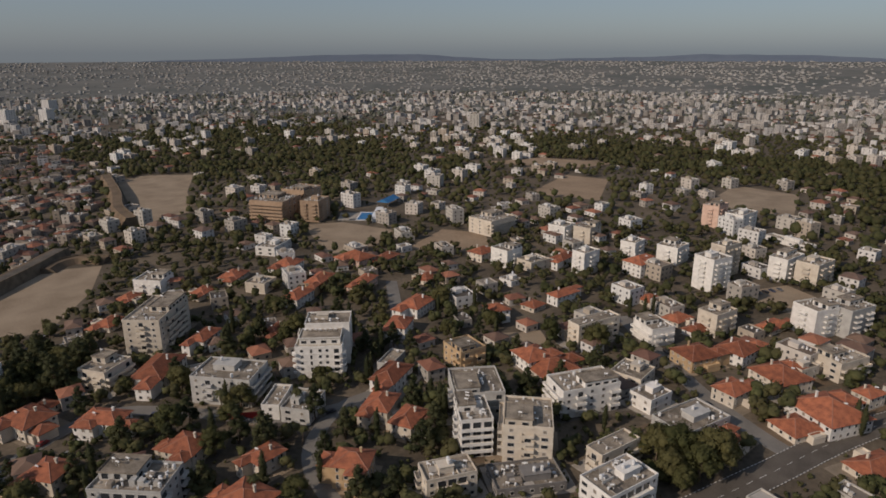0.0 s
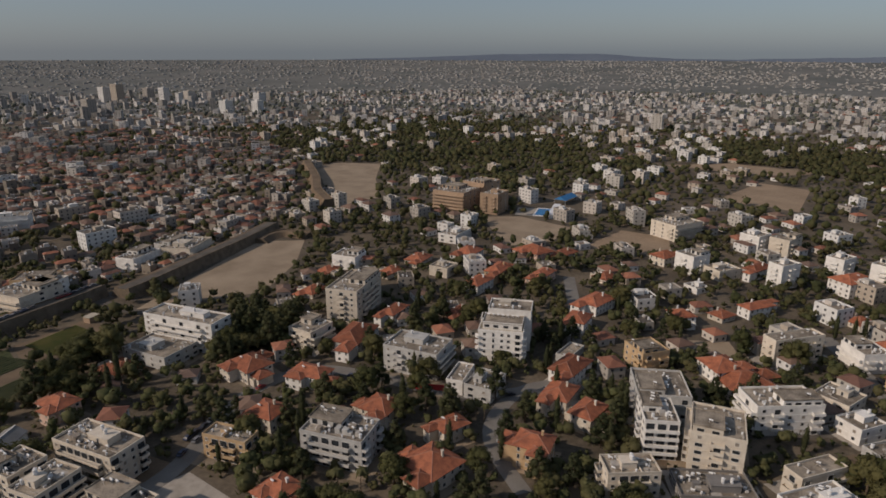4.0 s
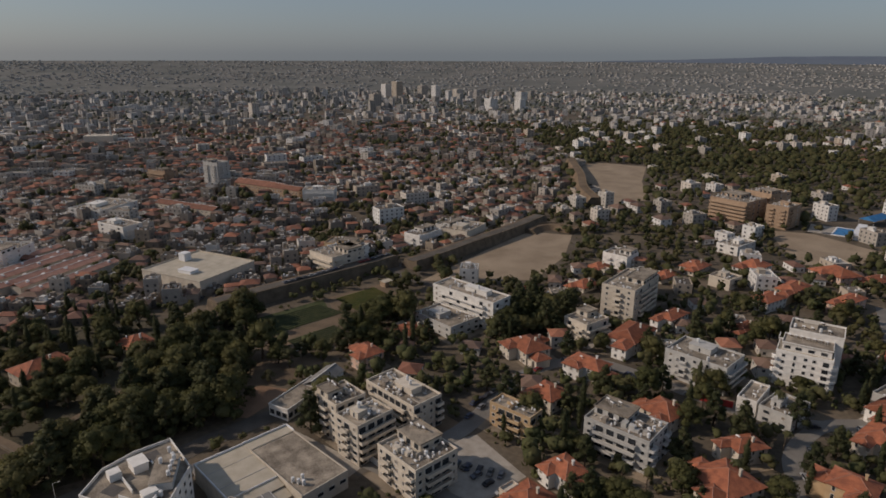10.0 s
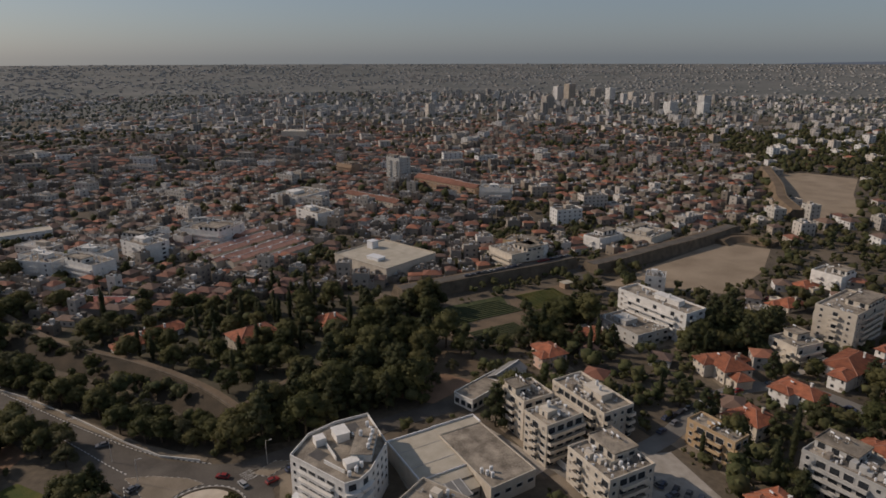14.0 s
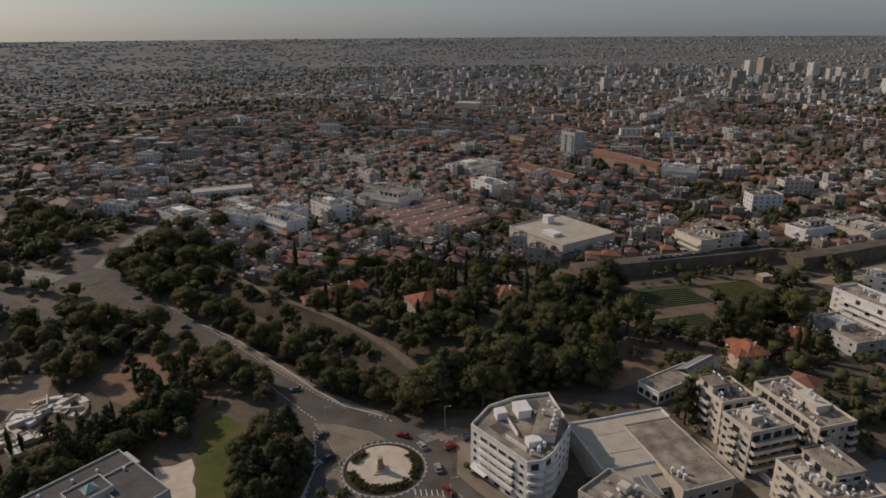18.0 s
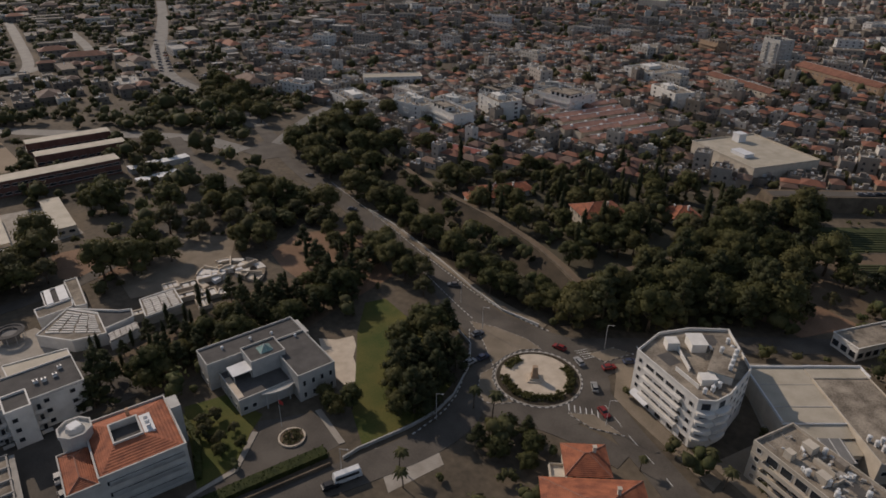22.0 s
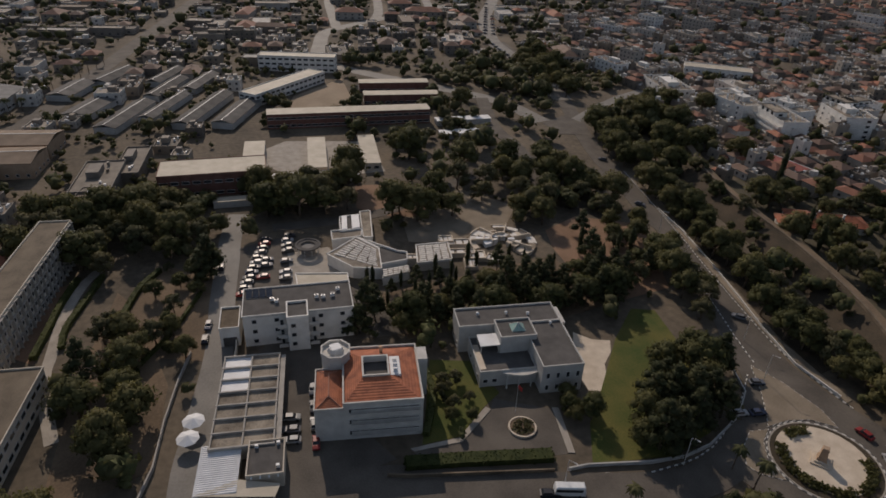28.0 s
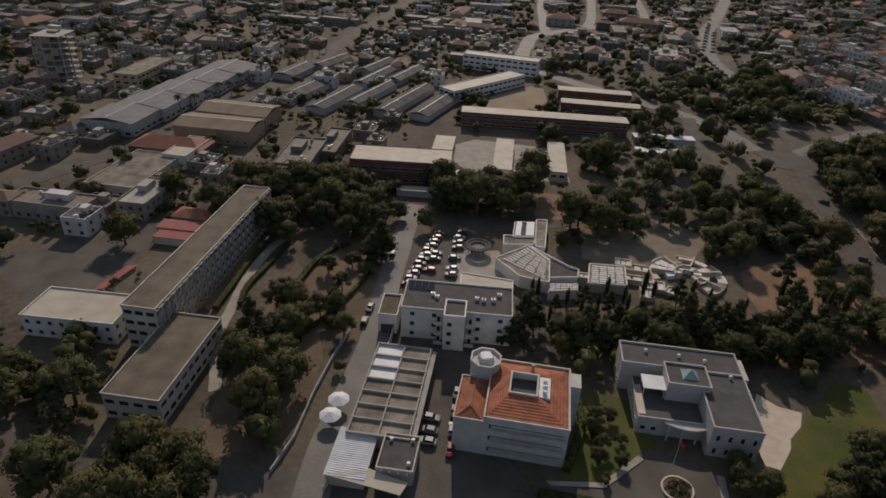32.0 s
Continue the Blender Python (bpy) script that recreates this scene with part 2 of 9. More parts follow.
BLUEPAINT = material("blue_court_paint", (0.03, 0.14, 0.32), (0.05, 0.2, 0.42), 0.6)
CITY_WALL = palette_material("town_walls", [(0.44, 0.40, 0.35), (0.30, 0.26, 0.215), (0.215, 0.185, 0.15), (0.62, 0.59, 0.545), (0.165, 0.142, 0.12), (0.27, 0.225, 0.175), (0.36, 0.315, 0.26), (0.24, 0.21, 0.18), (0.34, 0.30, 0.255)], var=0.3)
CITY_PALE = palette_material("pale_block_walls", [(0.64, 0.62, 0.59), (0.48, 0.45, 0.40), (0.37, 0.34, 0.30), (0.68, 0.67, 0.64), (0.42, 0.36, 0.29), (0.55, 0.50, 0.44)], var=0.2)
CITY_ROOF = palette_material("town_flat_roofs", [(0.145, 0.122, 0.098), (0.21, 0.18, 0.145), (0.31, 0.27, 0.22), (0.105, 0.09, 0.075), (0.19, 0.145, 0.11), (0.45, 0.42, 0.38), (0.25, 0.205, 0.16)], var=0.4, scale=0.25)
CITY_TILE = palette_material("town_tile_roofs", [(0.18, 0.095, 0.070), (0.24, 0.105, 0.068), (0.16, 0.10, 0.075), (0.20, 0.13, 0.095), (0.34, 0.145, 0.088), (0.17, 0.115, 0.09), (0.25, 0.115, 0.075)], var=0.3)
# Far wall palettes narrowed towards grey: distance haze put into the colours
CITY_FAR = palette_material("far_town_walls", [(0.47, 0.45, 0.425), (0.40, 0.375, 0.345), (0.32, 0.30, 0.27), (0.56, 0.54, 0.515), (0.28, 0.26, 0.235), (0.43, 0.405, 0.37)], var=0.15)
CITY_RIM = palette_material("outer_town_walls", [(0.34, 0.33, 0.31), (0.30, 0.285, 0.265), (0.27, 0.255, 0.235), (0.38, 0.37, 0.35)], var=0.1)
CITY_GLASS = material("far_window_glass", (0.03, 0.03, 0.034), (0.07, 0.07, 0.075), 0.3, 0.5, 2.0, 0.0)


# ------------------------------------------------------------ building helpers
class Geo:
    """Collects vertices, faces and material slots of one mesh."""

    def __init__(self):
        self.v, self.f, self.m = [], [], []

    def add(self, verts, faces, slot=0):
        k = len(self.v)
        self.v += verts
        self.f += [tuple(i + k for i in f) for f in faces]
        self.m += [slot] * len(faces)
        return self

    def box(self, x, y, z, sx, sy, sz, rot=0.0, slot=0):
        """A box whose base centre is (x, y, z)."""
        c, s = math.cos(radians(rot)), math.sin(radians(rot))
        vs = [(x + c * a - s * b, y + s * a + c * b, z + h) for h in (0, sz) for a, b in ((-sx / 2, -sy / 2), (sx / 2, -sy / 2), (sx / 2, sy / 2), (-sx / 2, sy / 2))]
        return self.add(vs, [(3, 2, 1, 0), (4, 5, 6, 7), (0, 1, 5, 4), (1, 2, 6, 5), (2, 3, 7, 6), (3, 0, 4, 7)], slot)

    def prism(self, poly, z0, z1, slot=0):
        n = len(poly)
        vs = [(x, y, z0) for x, y in poly] + [(x, y, z1) for x, y in poly]
        return self.add(vs, [tuple(range(n - 1, -1, -1)), tuple(range(n, 2 * n))] + [(i, (i + 1) % n, n + (i + 1) % n, n + i) for i in range(n)], slot)

    def tube(self, x, y, z0, z1, r0, r1, sides=10, slot=0, x1=None, y1=None):
        x1, y1 = x if x1 is None else x1, y if y1 is None else y1
        ring = [(math.cos(2 * math.pi * i / sides), math.sin(2 * math.pi * i / sides)) for i in range(sides)]
        vs = [(x + r0 * c, y + r0 * s, z0) for c, s in ring] + [(x1 + r1 * c, y1 + r1 * s, z1) for c, s in ring]
        return self.add(vs, [tuple(range(sides - 1, -1, -1)), tuple(range(sides, 2 * sides))] + [(i, (i + 1) % sides, sides + (i + 1) % sides, sides + i) for i in range(sides)], slot)

    def ring(self, poly, t, z0, z1, slot=0):
        """A wall of thickness t along the inside of a convex closed outline."""
        inner = inset(poly, t)
        n = len(poly)
        vs = [(x, y, z0) for x, y in poly] + [(x, y, z1) for x, y in poly] + [(x, y, z1) for x, y in inner] + [(x, y, z0) for x, y in inner]
        fs = []
        for i in range(n):
            j = (i + 1) % n
            for a in range(3):
                fs.append((a * n + i, a * n + j, (a + 1) * n + j, (a + 1) * n + i))
            fs.append((3 * n + i, 3 * n + j, j, i))
        return self.add(vs, fs, slot)

    def loft(self, rings, slot=0):
        """One skin through closed outlines of equal corner count, given with their heights, capped at both ends."""
        n, k = len(rings[0][0]), len(self.v)
        for poly, z in rings:
            self.v += [(x, y, z) for x, y in poly]
        fs = [(k + r * n + i, k + r * n + (i + 1) % n, k + (r + 1) * n + (i + 1) % n, k + (r + 1) * n + i) for r in range(len(rings) - 1) for i in range(n)]
        fs += [tuple(range(k + n - 1, k - 1, -1)), tuple(range(k + (len(rings) - 1) * n, k + len(rings) * n))]
        self.f += fs
        self.m += [slot] * len(fs)
        return self

    def mesh(self, name, mats, smooth=False):
        me = bpy.data.meshes.new(name)
        me.from_pydata(self.v, [], self.f)
        for mt in mats:
            me.materials.append(mt)
        if len(mats) > 1:
            me.polygons.foreach_set("material_index", self.m)
        if smooth:
            me.polygons.foreach_set("use_smooth", [True] * len(self.f))
        return me


def inset(poly, t):
    """The outline moved inwards by t (corners counter-clockwise)."""
    out, n = [], len(poly)
    for i in range(n):
        p, q, r = (Vector(poly[(i + k) % n]) for k in (-1, 0, 1))
        a, b = (q - p).normalized(), (r - q).normalized()
        na, nb = Vector((-a.y, a.x)), Vector((-b.y, b.x))
        d = na + nb
        out.append(tuple(q + d * (t / max(0.3, d.dot(na)))))
    return out


def rect(w, d, x=0.0, y=0.0):
    return [(x - w / 2, y - d / 2), (x + w / 2, y - d / 2), (x + w / 2, y + d / 2), (x - w / 2, y + d / 2)]


def base(name, x, y, rot=0.0, z=0.0, label="", category="", group="", kind=""):
    ob = new(name)
    ob.matrix_basis = pose(x, y, z, 0, 0, rot)
    return tagged(ob, label, category, group, kind)


def part(name, geo, mats, parent, label="", at=None, smooth=False):
    """One mesh object under a thing or a part; geo may be a ready mesh."""
    mats = mats if isinstance(mats, (list, tuple)) else [mats]
    ob = new(name, geo if isinstance(geo, bpy.types.Mesh) else geo.mesh(name, mats, smooth))
    ob.parent = parent
    if at is not None:
        ob.matrix_basis = at
    if label:
        ob["label"] = label
    return ob


def setting(name, geo, mats, label="", category="", kind="structure"):
    mats = mats if isinstance(mats, (list, tuple)) else [mats]
    return tagged(new(name, geo if isinstance(geo, bpy.types.Mesh) else geo.mesh(name, mats)), label, category, "", kind)


def fast_mesh(name, verts, faces, mats, slots=None, smooth=False):
    """A mesh from numpy arrays whose faces all have the same number of corners."""
    me = bpy.data.meshes.new(name)
    nf, k = faces.shape
    me.vertices.add(len(verts)), me.loops.add(nf * k), me.polygons.add(nf)
    me.vertices.foreach_set("co", np.ascontiguousarray(verts, np.float32).ravel())
    me.loops.foreach_set("vertex_index", np.ascontiguousarray(faces, np.int32).ravel())
    me.polygons.foreach_set("loop_start", np.arange(0, nf * k, k, dtype=np.int32))
    for mt in mats:
        me.materials.append(mt)
    if slots is not None:
        me.polygons.foreach_set("material_index", np.ascontiguousarray(slots, np.int32))
    if smooth:
        me.polygons.foreach_set("use_smooth", np.ones(nf, bool))
    me.update(calc_edges=True)
    return me


def inside(px, py, poly):
    """For arrays of points: whether they lie in the outline."""
    res = np.zeros(px.shape, bool)
    n = len(poly)
    for i in range(n):
        (x0, y0), (x1, y1) = poly[i], poly[(i + 1) % n]
        cross = ((y0 > py) != (y1 > py)) & (px < (x1 - x0) * (py - y0) / ((y1 - y0) or 1e-9) + x0)
        res ^= cross
    return res


def smooth_line(pts, step=4.0):
    """A curve through the points, sampled about every step metres."""
    p = [np.array(q, float) for q in pts]
    p = [2 * p[0] - p[1]] + p + [2 * p[-1] - p[-2]]
    out = []
    for i in range(1, len(p) - 2):
        n = max(2, int(np.linalg.norm(p[i + 1] - p[i]) / step))
        for k in range(n):
            t = k / n
            out.append(0.5 * (2 * p[i] + (p[i + 1] - p[i - 1]) * t + (2 * p[i - 1] - 5 * p[i] + 4 * p[i + 1] - p[i + 2]) * t * t + (3 * p[i] - p[i - 1] - 3 * p[i + 1] + p[i + 2]) * t ** 3))
    out.append(p[-2])
    return np.array(out)


def line_normals(c):
    d = np.gradient(c, axis=0)
    d /= np.linalg.norm(d, axis=1)[:, None] + 1e-9
    return np.stack([-d[:, 1], d[:, 0]], 1)

# ------------------------------------------------------------ ground
def ground_height(x, y):
    """Flat in the town; far out raised so that its edge fits the camera's horizon."""
    r = np.hypot(x, y)
    return 82 * np.clip((r - 2400) / 2450, 0, 1) ** 1.6


def build_ground():
    rings = [0, 60, 120, 200, 300, 450, 650, 900, 1200, 1600, 2000, 2400, 2800, 3200, 3600, 4000, 4400, 4700, 4850]
    n = 96
    a = np.arange(n) * 2 * np.pi / n
    vs = np.concatenate([np.stack([r * np.cos(a), r * np.sin(a), ground_height(r * np.cos(a), r * np.sin(a))], 1) for r in rings[1:]])
    fs = [(k * n + i, k * n + (i + 1) % n, (k + 1) * n + (i + 1) % n, (k + 1) * n + i) for k in range(len(rings) - 2) for i in range(n)]
    me = bpy.data.meshes.new("ground")
    me.from_pydata([tuple(v) for v in vs], [], fs + [tuple(range(n))])
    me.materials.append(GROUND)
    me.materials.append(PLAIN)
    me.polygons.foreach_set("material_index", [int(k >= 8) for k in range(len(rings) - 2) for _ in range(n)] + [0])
    tagged(new("ground", me), "dry brown earth and dusty verges between the houses", "ground", "", "structure")


# Far ground greyed in its own colour, standing in for distance haze
PLAIN = material("haze_greyed_plain", (0.090, 0.096, 0.086), (0.160, 0.154, 0.138), 0.95, 0.0035, 0.012, 0.0)
GROUND = material("dusty_ground", (0.062, 0.051, 0.037), (0.16, 0.127, 0.09), 0.95, 0.03, 0.5, 0.3)
build_ground()

KEEP_OUT = []      # outlines where no chance house or tree may stand
NO_HOUSE = []      # outlines where trees may stand but no houses
MOAT = [(-90, 170), (-40, 180), (4, 214), (20, 236), (38, 250), (62, 290), (70, 340), (60, 372), (-44, 312), (-60, 240)]  # old moat and its gardens
CLEAR = [[(-192, 34), (-186, 60), (-160, 62), (-158, 30)], [(-222, 206), (-252, 221), (-284, 228), (-306, 226), (-318, 262), (-332, 295), (-334, 336), (-312, 336), (-300, 292), (-282, 258), (-245, 236), (-218, 224)]]  # open ground with no trees
ROADS = []         # (curve, half width)
PATCHES = 0


def patch(name, poly, mat, label, keep=True, z=None, tree_ok=False):
    """A flat piece of ground with a 3 cm edge."""
    global PATCHES
    PATCHES += 1
    h = 0.03 + 0.004 * (PATCHES % 8) if z is None else z
    setting(name, Geo().prism(poly, -0.2, h), mat, label, "ground")
    if keep:
        (NO_HOUSE if tree_ok else KEEP_OUT).append(poly)


def road(name, pts, width, label, mat=None, z=0.09, kerb=False, centre=False, keep=True):
    """A road ribbon along a curve; kerb: stones on both edges, pale and dark by turns; centre: a broken white line."""
    c = smooth_line(pts)
    nrm = line_normals(c)
    g = Geo()
    L, R = c + nrm * width / 2, c - nrm * width / 2
    vs = [(x, y, z) for x, y in L] + [(x, y, z) for x, y in R] + [(x, y, z - 0.4) for x, y in L] + [(x, y, z - 0.4) for x, y in R]
    n = len(c)
    fs = [(i + n, i + 1 + n, i + 1, i) for i in range(n - 1)] + [(i, i + 1, i + 1 + 2 * n, i + 2 * n) for i in range(n - 1)] + [(i + n, i + 3 * n, i + 1 + 3 * n, i + 1 + n) for i in range(n - 1)]
    g.add(vs, fs)
    ob = setting(name, g, mat or ASPHALT, label, "road")
    if keep:
        ROADS.append((c, width / 2 + 0.5))
    if centre:
        dash_line(name + "_marking", pts, 3.0, 4.0, 0.16, z + 0.012, "broken white centre line on the road")
    if kerb:
        kerb_line("kerb", L), kerb_line("kerb", R)
    return ob


def dash_line(name, pts, dash, gap, width, z, label):
    c = smooth_line(pts, 1.0)
    nrm = line_normals(c)
    g, period = Geo(), dash + gap
    run = np.concatenate([[0], np.cumsum(np.linalg.norm(np.diff(c, axis=0), axis=1))])
    s = 0.0
    while s + dash < run[-1]:
        i, j = np.searchsorted(run, s), np.searchsorted(run, s + dash)
        j = min(j, len(c) - 1)
        if j > i:
            a, b = nrm[i] * width / 2, nrm[j] * width / 2
            g.add([(*(c[i] - a), z), (*(c[j] - b), z), (*(c[j] + b), z), (*(c[i] + a), z)], [(0, 1, 2, 3)])
        s += period
    return setting(name, g, PAINT, label, "road marking")


def kerb_line(name, edge):
    """Kerb stones of one metre, painted white and dark by turns."""
    seg = np.diff(edge, axis=0)
    run = np.concatenate([[0], np.cumsum(np.linalg.norm(seg, axis=1))])
    total, g = run[-1], Geo()
    for k in range(int(total)):
        x, y = np.interp(k + 0.5, run, edge[:, 0]), np.interp(k + 0.5, run, edge[:, 1])
        i = min(np.searchsorted(run, k + 0.5), len(seg)) - 1
        g.box(x, y, -0.1, 0.96, 0.3, 0.32, math.degrees(math.atan2(seg[i][1], seg[i][0])), k % 2)
    setting(name, g, [KERB_PALE, KERB_DARK], "kerb stones painted white and black along the road", "kerb")


DARKSOIL = material("dark_garden_soil", (0.05, 0.045, 0.03), (0.10, 0.085, 0.055), 0.95, 0.1, 1.5, 0.4)
# ------------------------------------------------------------ open ground, gardens, fields
patch("sports_ground", [(66, 347), (133, 336), (168, 378), (192, 425), (162, 440), (120, 400), (92, 372)], SAND, "bare sandy playing ground in the old moat")
patch("sandy_moat", [(258, 514), (307, 525), (345, 610), (396, 696), (351, 735), (318, 715), (285, 610), (265, 540)], SAND, "bare sandy floor of the old moat")
patch("sand_lot", [(308, 333), (344, 412), (372, 395), (384, 341), (345, 325)], SAND, "bare sandy lot by the swimming pool")
patch("fallow_field", [(355, 302), (411, 318), (425, 285), (395, 258), (370, 270)], DRYFIELD, "fallow brown field between the streets")
patch("fallow_field_far", [(569, 345), (681, 371), (690, 321), (588, 276)], DRYFIELD, "dry brown field at the edge of the wood")
patch("dry_field", [(690, 500), (768, 465), (800, 360), (720, 390)], DRYFIELD, "dry field crossed by a pale track")
patch("sand_lot_far", [(635, 195), (747, 205), (740, 140), (640, 120)], SAND, "empty sandy lot near the trees")
patch("gravel_lot", [(278, 168), (300, 150), (290, 138), (276, 150)], SAND, "gravel parking lot among houses")
patch("parking_lot_far", [(415, 98), (455, 76), (440, 50), (408, 60)], SAND, "pale unpaved parking lot between blocks")
patch("crop_field", [(-30, 303), (9, 327), (13, 304), (-15, 284)], CROP, "green vegetable rows in the moat garden")
patch("ploughed_field", [(11, 329), (46, 348), (50, 322), (30, 300), (15, 303)], EARTH, "ploughed brown garden plot in the moat")
patch("garden_plot", [(-16, 282), (14, 302), (29, 299), (12, 268), (-8, 266)], EARTH, "brown garden plot beside a path")
patch("scrub_ground", [(-28, 262), (-14, 280), (-8, 262), (8, 254), (-6, 235), (-30, 232)], EARTH, "scrubby earth below the town wall", tree_ok=True)
patch("embassy_lawn", [(-106, 100), (-116, 108), (-124, 119), (-138, 137), (-147, 152), (-143, 158), (-128, 152), (-112, 146), (-100, 132), (-99, 118)], LAWN, "patchy green lawn beside the white villa", tree_ok=True)
patch("side_lawn", [(-154.5, 85), (-149, 94.5), (-135, 94.5), (-132.5, 88), (-127, 78.5), (-129, 69), (-140, 76)], LAWN, "narrow lawn with hedges between two buildings", tree_ok=True)
patch("patio", [(-146, 128), (-141, 130.5), (-138, 135), (-134, 131.5), (-131, 126.5), (-127, 123.5), (-123, 118.5), (-125, 115.5), (-134, 118)], MARBLE, "pale stone patio with a wavy edge")
patch("forecourt", [(-128, 66.5), (-125.6, 77.5), (-131, 89), (-134, 92), (-124, 103), (-111, 97), (-123.2, 64)], ASPHALT, "grey asphalt forecourt with a round flower bed")
patch("forecourt_kerb", [(-129.2, 66), (-126.8, 77.5), (-132.4, 88.5), (-131, 89.2), (-125.4, 77.6), (-128, 66.4)], PAVING, "pale curved kerb path beside the lawn", keep=False, z=0.22)
patch("forecourt_kerb", [(-124.4, 103), (-111.2, 97.2), (-110.4, 98.6), (-123.6, 104.4)], PAVING, "pale kerb path beside the forecourt", keep=False, z=0.22)
patch("car_yard", [(-178, 48), (-168, 84), (-196, 86), (-203, 46)], ASPHALT, "asphalt yard behind the white buildings")
patch("car_park", [(-236, 50), (-238, 75), (-204, 72), (-201, 46)], ASPHALT, "asphalt car park with rows of cars")
patch("lane_yard", [(-129, 38), (-128, 62), (-152, 56), (-178, 66), (-180, 46), (-141, 34)], ASPHALT, "asphalt yard between the shed and the tiled building")
patch("park_earth", [(-187, 2), (-226, 16), (-214, 20), (-176, 22), (-150, 14), (-146, -8)], EARTH, "dry tan earth with paths under the park trees", tree_ok=True)
patch("sports_yard", [(-208, -55), (-236, -76), (-266, -40), (-250, -28), (-214, -42)], ASPHALT, "worn asphalt school yard")
patch("school_court", [(-318, 80), (-284, 92), (-276, 130), (-314, 138), (-330, 102)], PAVING, "pale courtyard between the school wings")
patch("school_field", [(-352, 104), (-400, 130), (-425, 170), (-378, 158)], SAND, "bare sandy school field")
patch("roadside_earth", [(-152, 150), (-172, 150), (-188, 154), (-200, 160), (-204, 178), (-186, 198), (-168, 184), (-150, 172)], REDEARTH, "reddish earth under scattered pines", tree_ok=True)
patch("pine_floor", [(-165, 84), (-190, 84), (-186, 118), (-184, 150), (-152, 149), (-153, 128), (-161, 106)], EARTH, "brown earth under the pine belt", tree_ok=True)
patch("terrace_court", [(-215, 110), (-207, 121), (-211, 150), (-222, 162), (-246, 150), (-232, 116)], TANPAVE, "dusty tan court beside the terraces", tree_ok=True)
patch("school_bank", [(-268, 112), (-258, 136), (-228, 126), (-238, 110), (-248, 104)], REDEARTH, "bare earth bank behind the school", tree_ok=True)
patch("kiosk_court", [(-226, 69), (-224, 83), (-203, 84), (-206, 64)], PAVING, "pale paved court round the kiosk")
patch("garden_strip", [(-200, -7), (-214, -3), (-238, 5), (-236, -1), (-206, -12)], REDEARTH, "bare garden strip beside the dormitory", tree_ok=True)
patch("park_court", [(-236, 30), (-212, 16), (-188, 22), (-180, 34), (-222, 46)], EARTH, "dusty tan ground with low hedges", tree_ok=True)
patch("bastion_garden", [(-200, 246), (-165, 232), (-110, 208), (-86, 200), (-60, 243), (-45, 300), (-120, 330), (-200, 300)], DARKSOIL, "dark garden soil on top of the bastion", keep=False, z=0.025)
patch("moat_floor", [(-88, 176), (-60, 188), (-30, 222), (-28, 280), (-50, 262), (-80, 208)], DARKSOIL, "dark overgrown floor of the moat", tree_ok=True)
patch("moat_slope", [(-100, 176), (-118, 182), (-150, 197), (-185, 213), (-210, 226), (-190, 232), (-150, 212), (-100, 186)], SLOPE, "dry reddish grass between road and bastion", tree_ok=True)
patch("warehouse_yard", [(-36, 186), (-6, 204), (20, 176), (0, 156), (-22, 158)], PAVING, "pale concrete yard round the warehouse")
patch("corner_lot", [(-103, 101), (-94, 113), (-86, 106), (-92, 92)], PAVING, "paved corner lot beside the street")
patch("earth_slope", [(-20, 212), (-4, 230), (-18, 236), (-34, 216)], REDEARTH, "reddish earth slope beside the road", tree_ok=True)
patch("pool_deck", [(372, 402), (392, 422), (424, 388), (404, 368)], PAVING, "pale paving round the swimming pool")
patch("apartment_yard", [(38, 182), (60, 186), (70, 160), (48, 146)], PAVING, "paved yard with parked cars behind apartments")



def crop_rows(corner, along, across, rows, length, mat, label):
    """Raised planting rows, each a low ridge."""
    g = Geo()
    ang = math.degrees(math.atan2(along[1], along[0]))
    for k in range(rows):
        cx, cy = corner[0] + along[0] * length / 2 + across[0] * k, corner[1] + along[1] * length / 2 + across[1] * k
        g.box(cx, cy, 0, length, math.hypot(*across) * 0.5, 0.35, ang)
    tagged(new("crop_rows", g.mesh("crop_rows", [mat])), label, "crops", "", "stuff")


crop_rows((-26, 300), (0.86, 0.51), (1.5, -1.6), 9, 38, CROP, "low green crop rows in the moat garden")
crop_rows((16, 326), (0.84, 0.54), (0.8, -1.5), 13, 26, LAWN, "thin rows of seedlings in brown soil")
crop_rows((-8, 276), (0.84, 0.54), (1.0, -1.6), 8, 26, CROP, "mixed low vegetable rows in a garden plot")

# ------------------------------------------------------------ roads
road("moat_road", [(-69, 155), (-77, 162.5), (-92, 166), (-107, 168), (-121, 174), (-137, 183), (-155, 192), (-175, 201), (-193, 207), (-226, 222), (-247, 230), (-284, 249), (-330, 275), (-383, 296), (-480, 331)], 9.0, "grey asphalt road curving along the old town wall", z=0.11)
kerb_line("kerb", smooth_line([(-88, 171), (-97, 172.2), (-115, 176.5), (-148, 191), (-179, 206), (-230, 229)]))
kerb_line("kerb", smooth_line([(-112, 164), (-121, 168.5), (-137, 177.5), (-155, 187), (-176, 196)]))
patch("moat_pavement", [(-90, 171.6), (-97, 172.8), (-115, 177), (-148, 191.6), (-179, 206.6), (-178, 209.4), (-147, 194.4), (-114, 179.6), (-97, 175.4), (-90, 174)], TANPAVE, "pale pavement along the moat road", keep=False, z=0.2)
road("link_road", [(-100, 167), (-90, 167.6), (-80, 168.3), (-72, 173), (-62, 180), (-50, 186)], 6.5, "asphalt link past the roundabout", z=0.118)
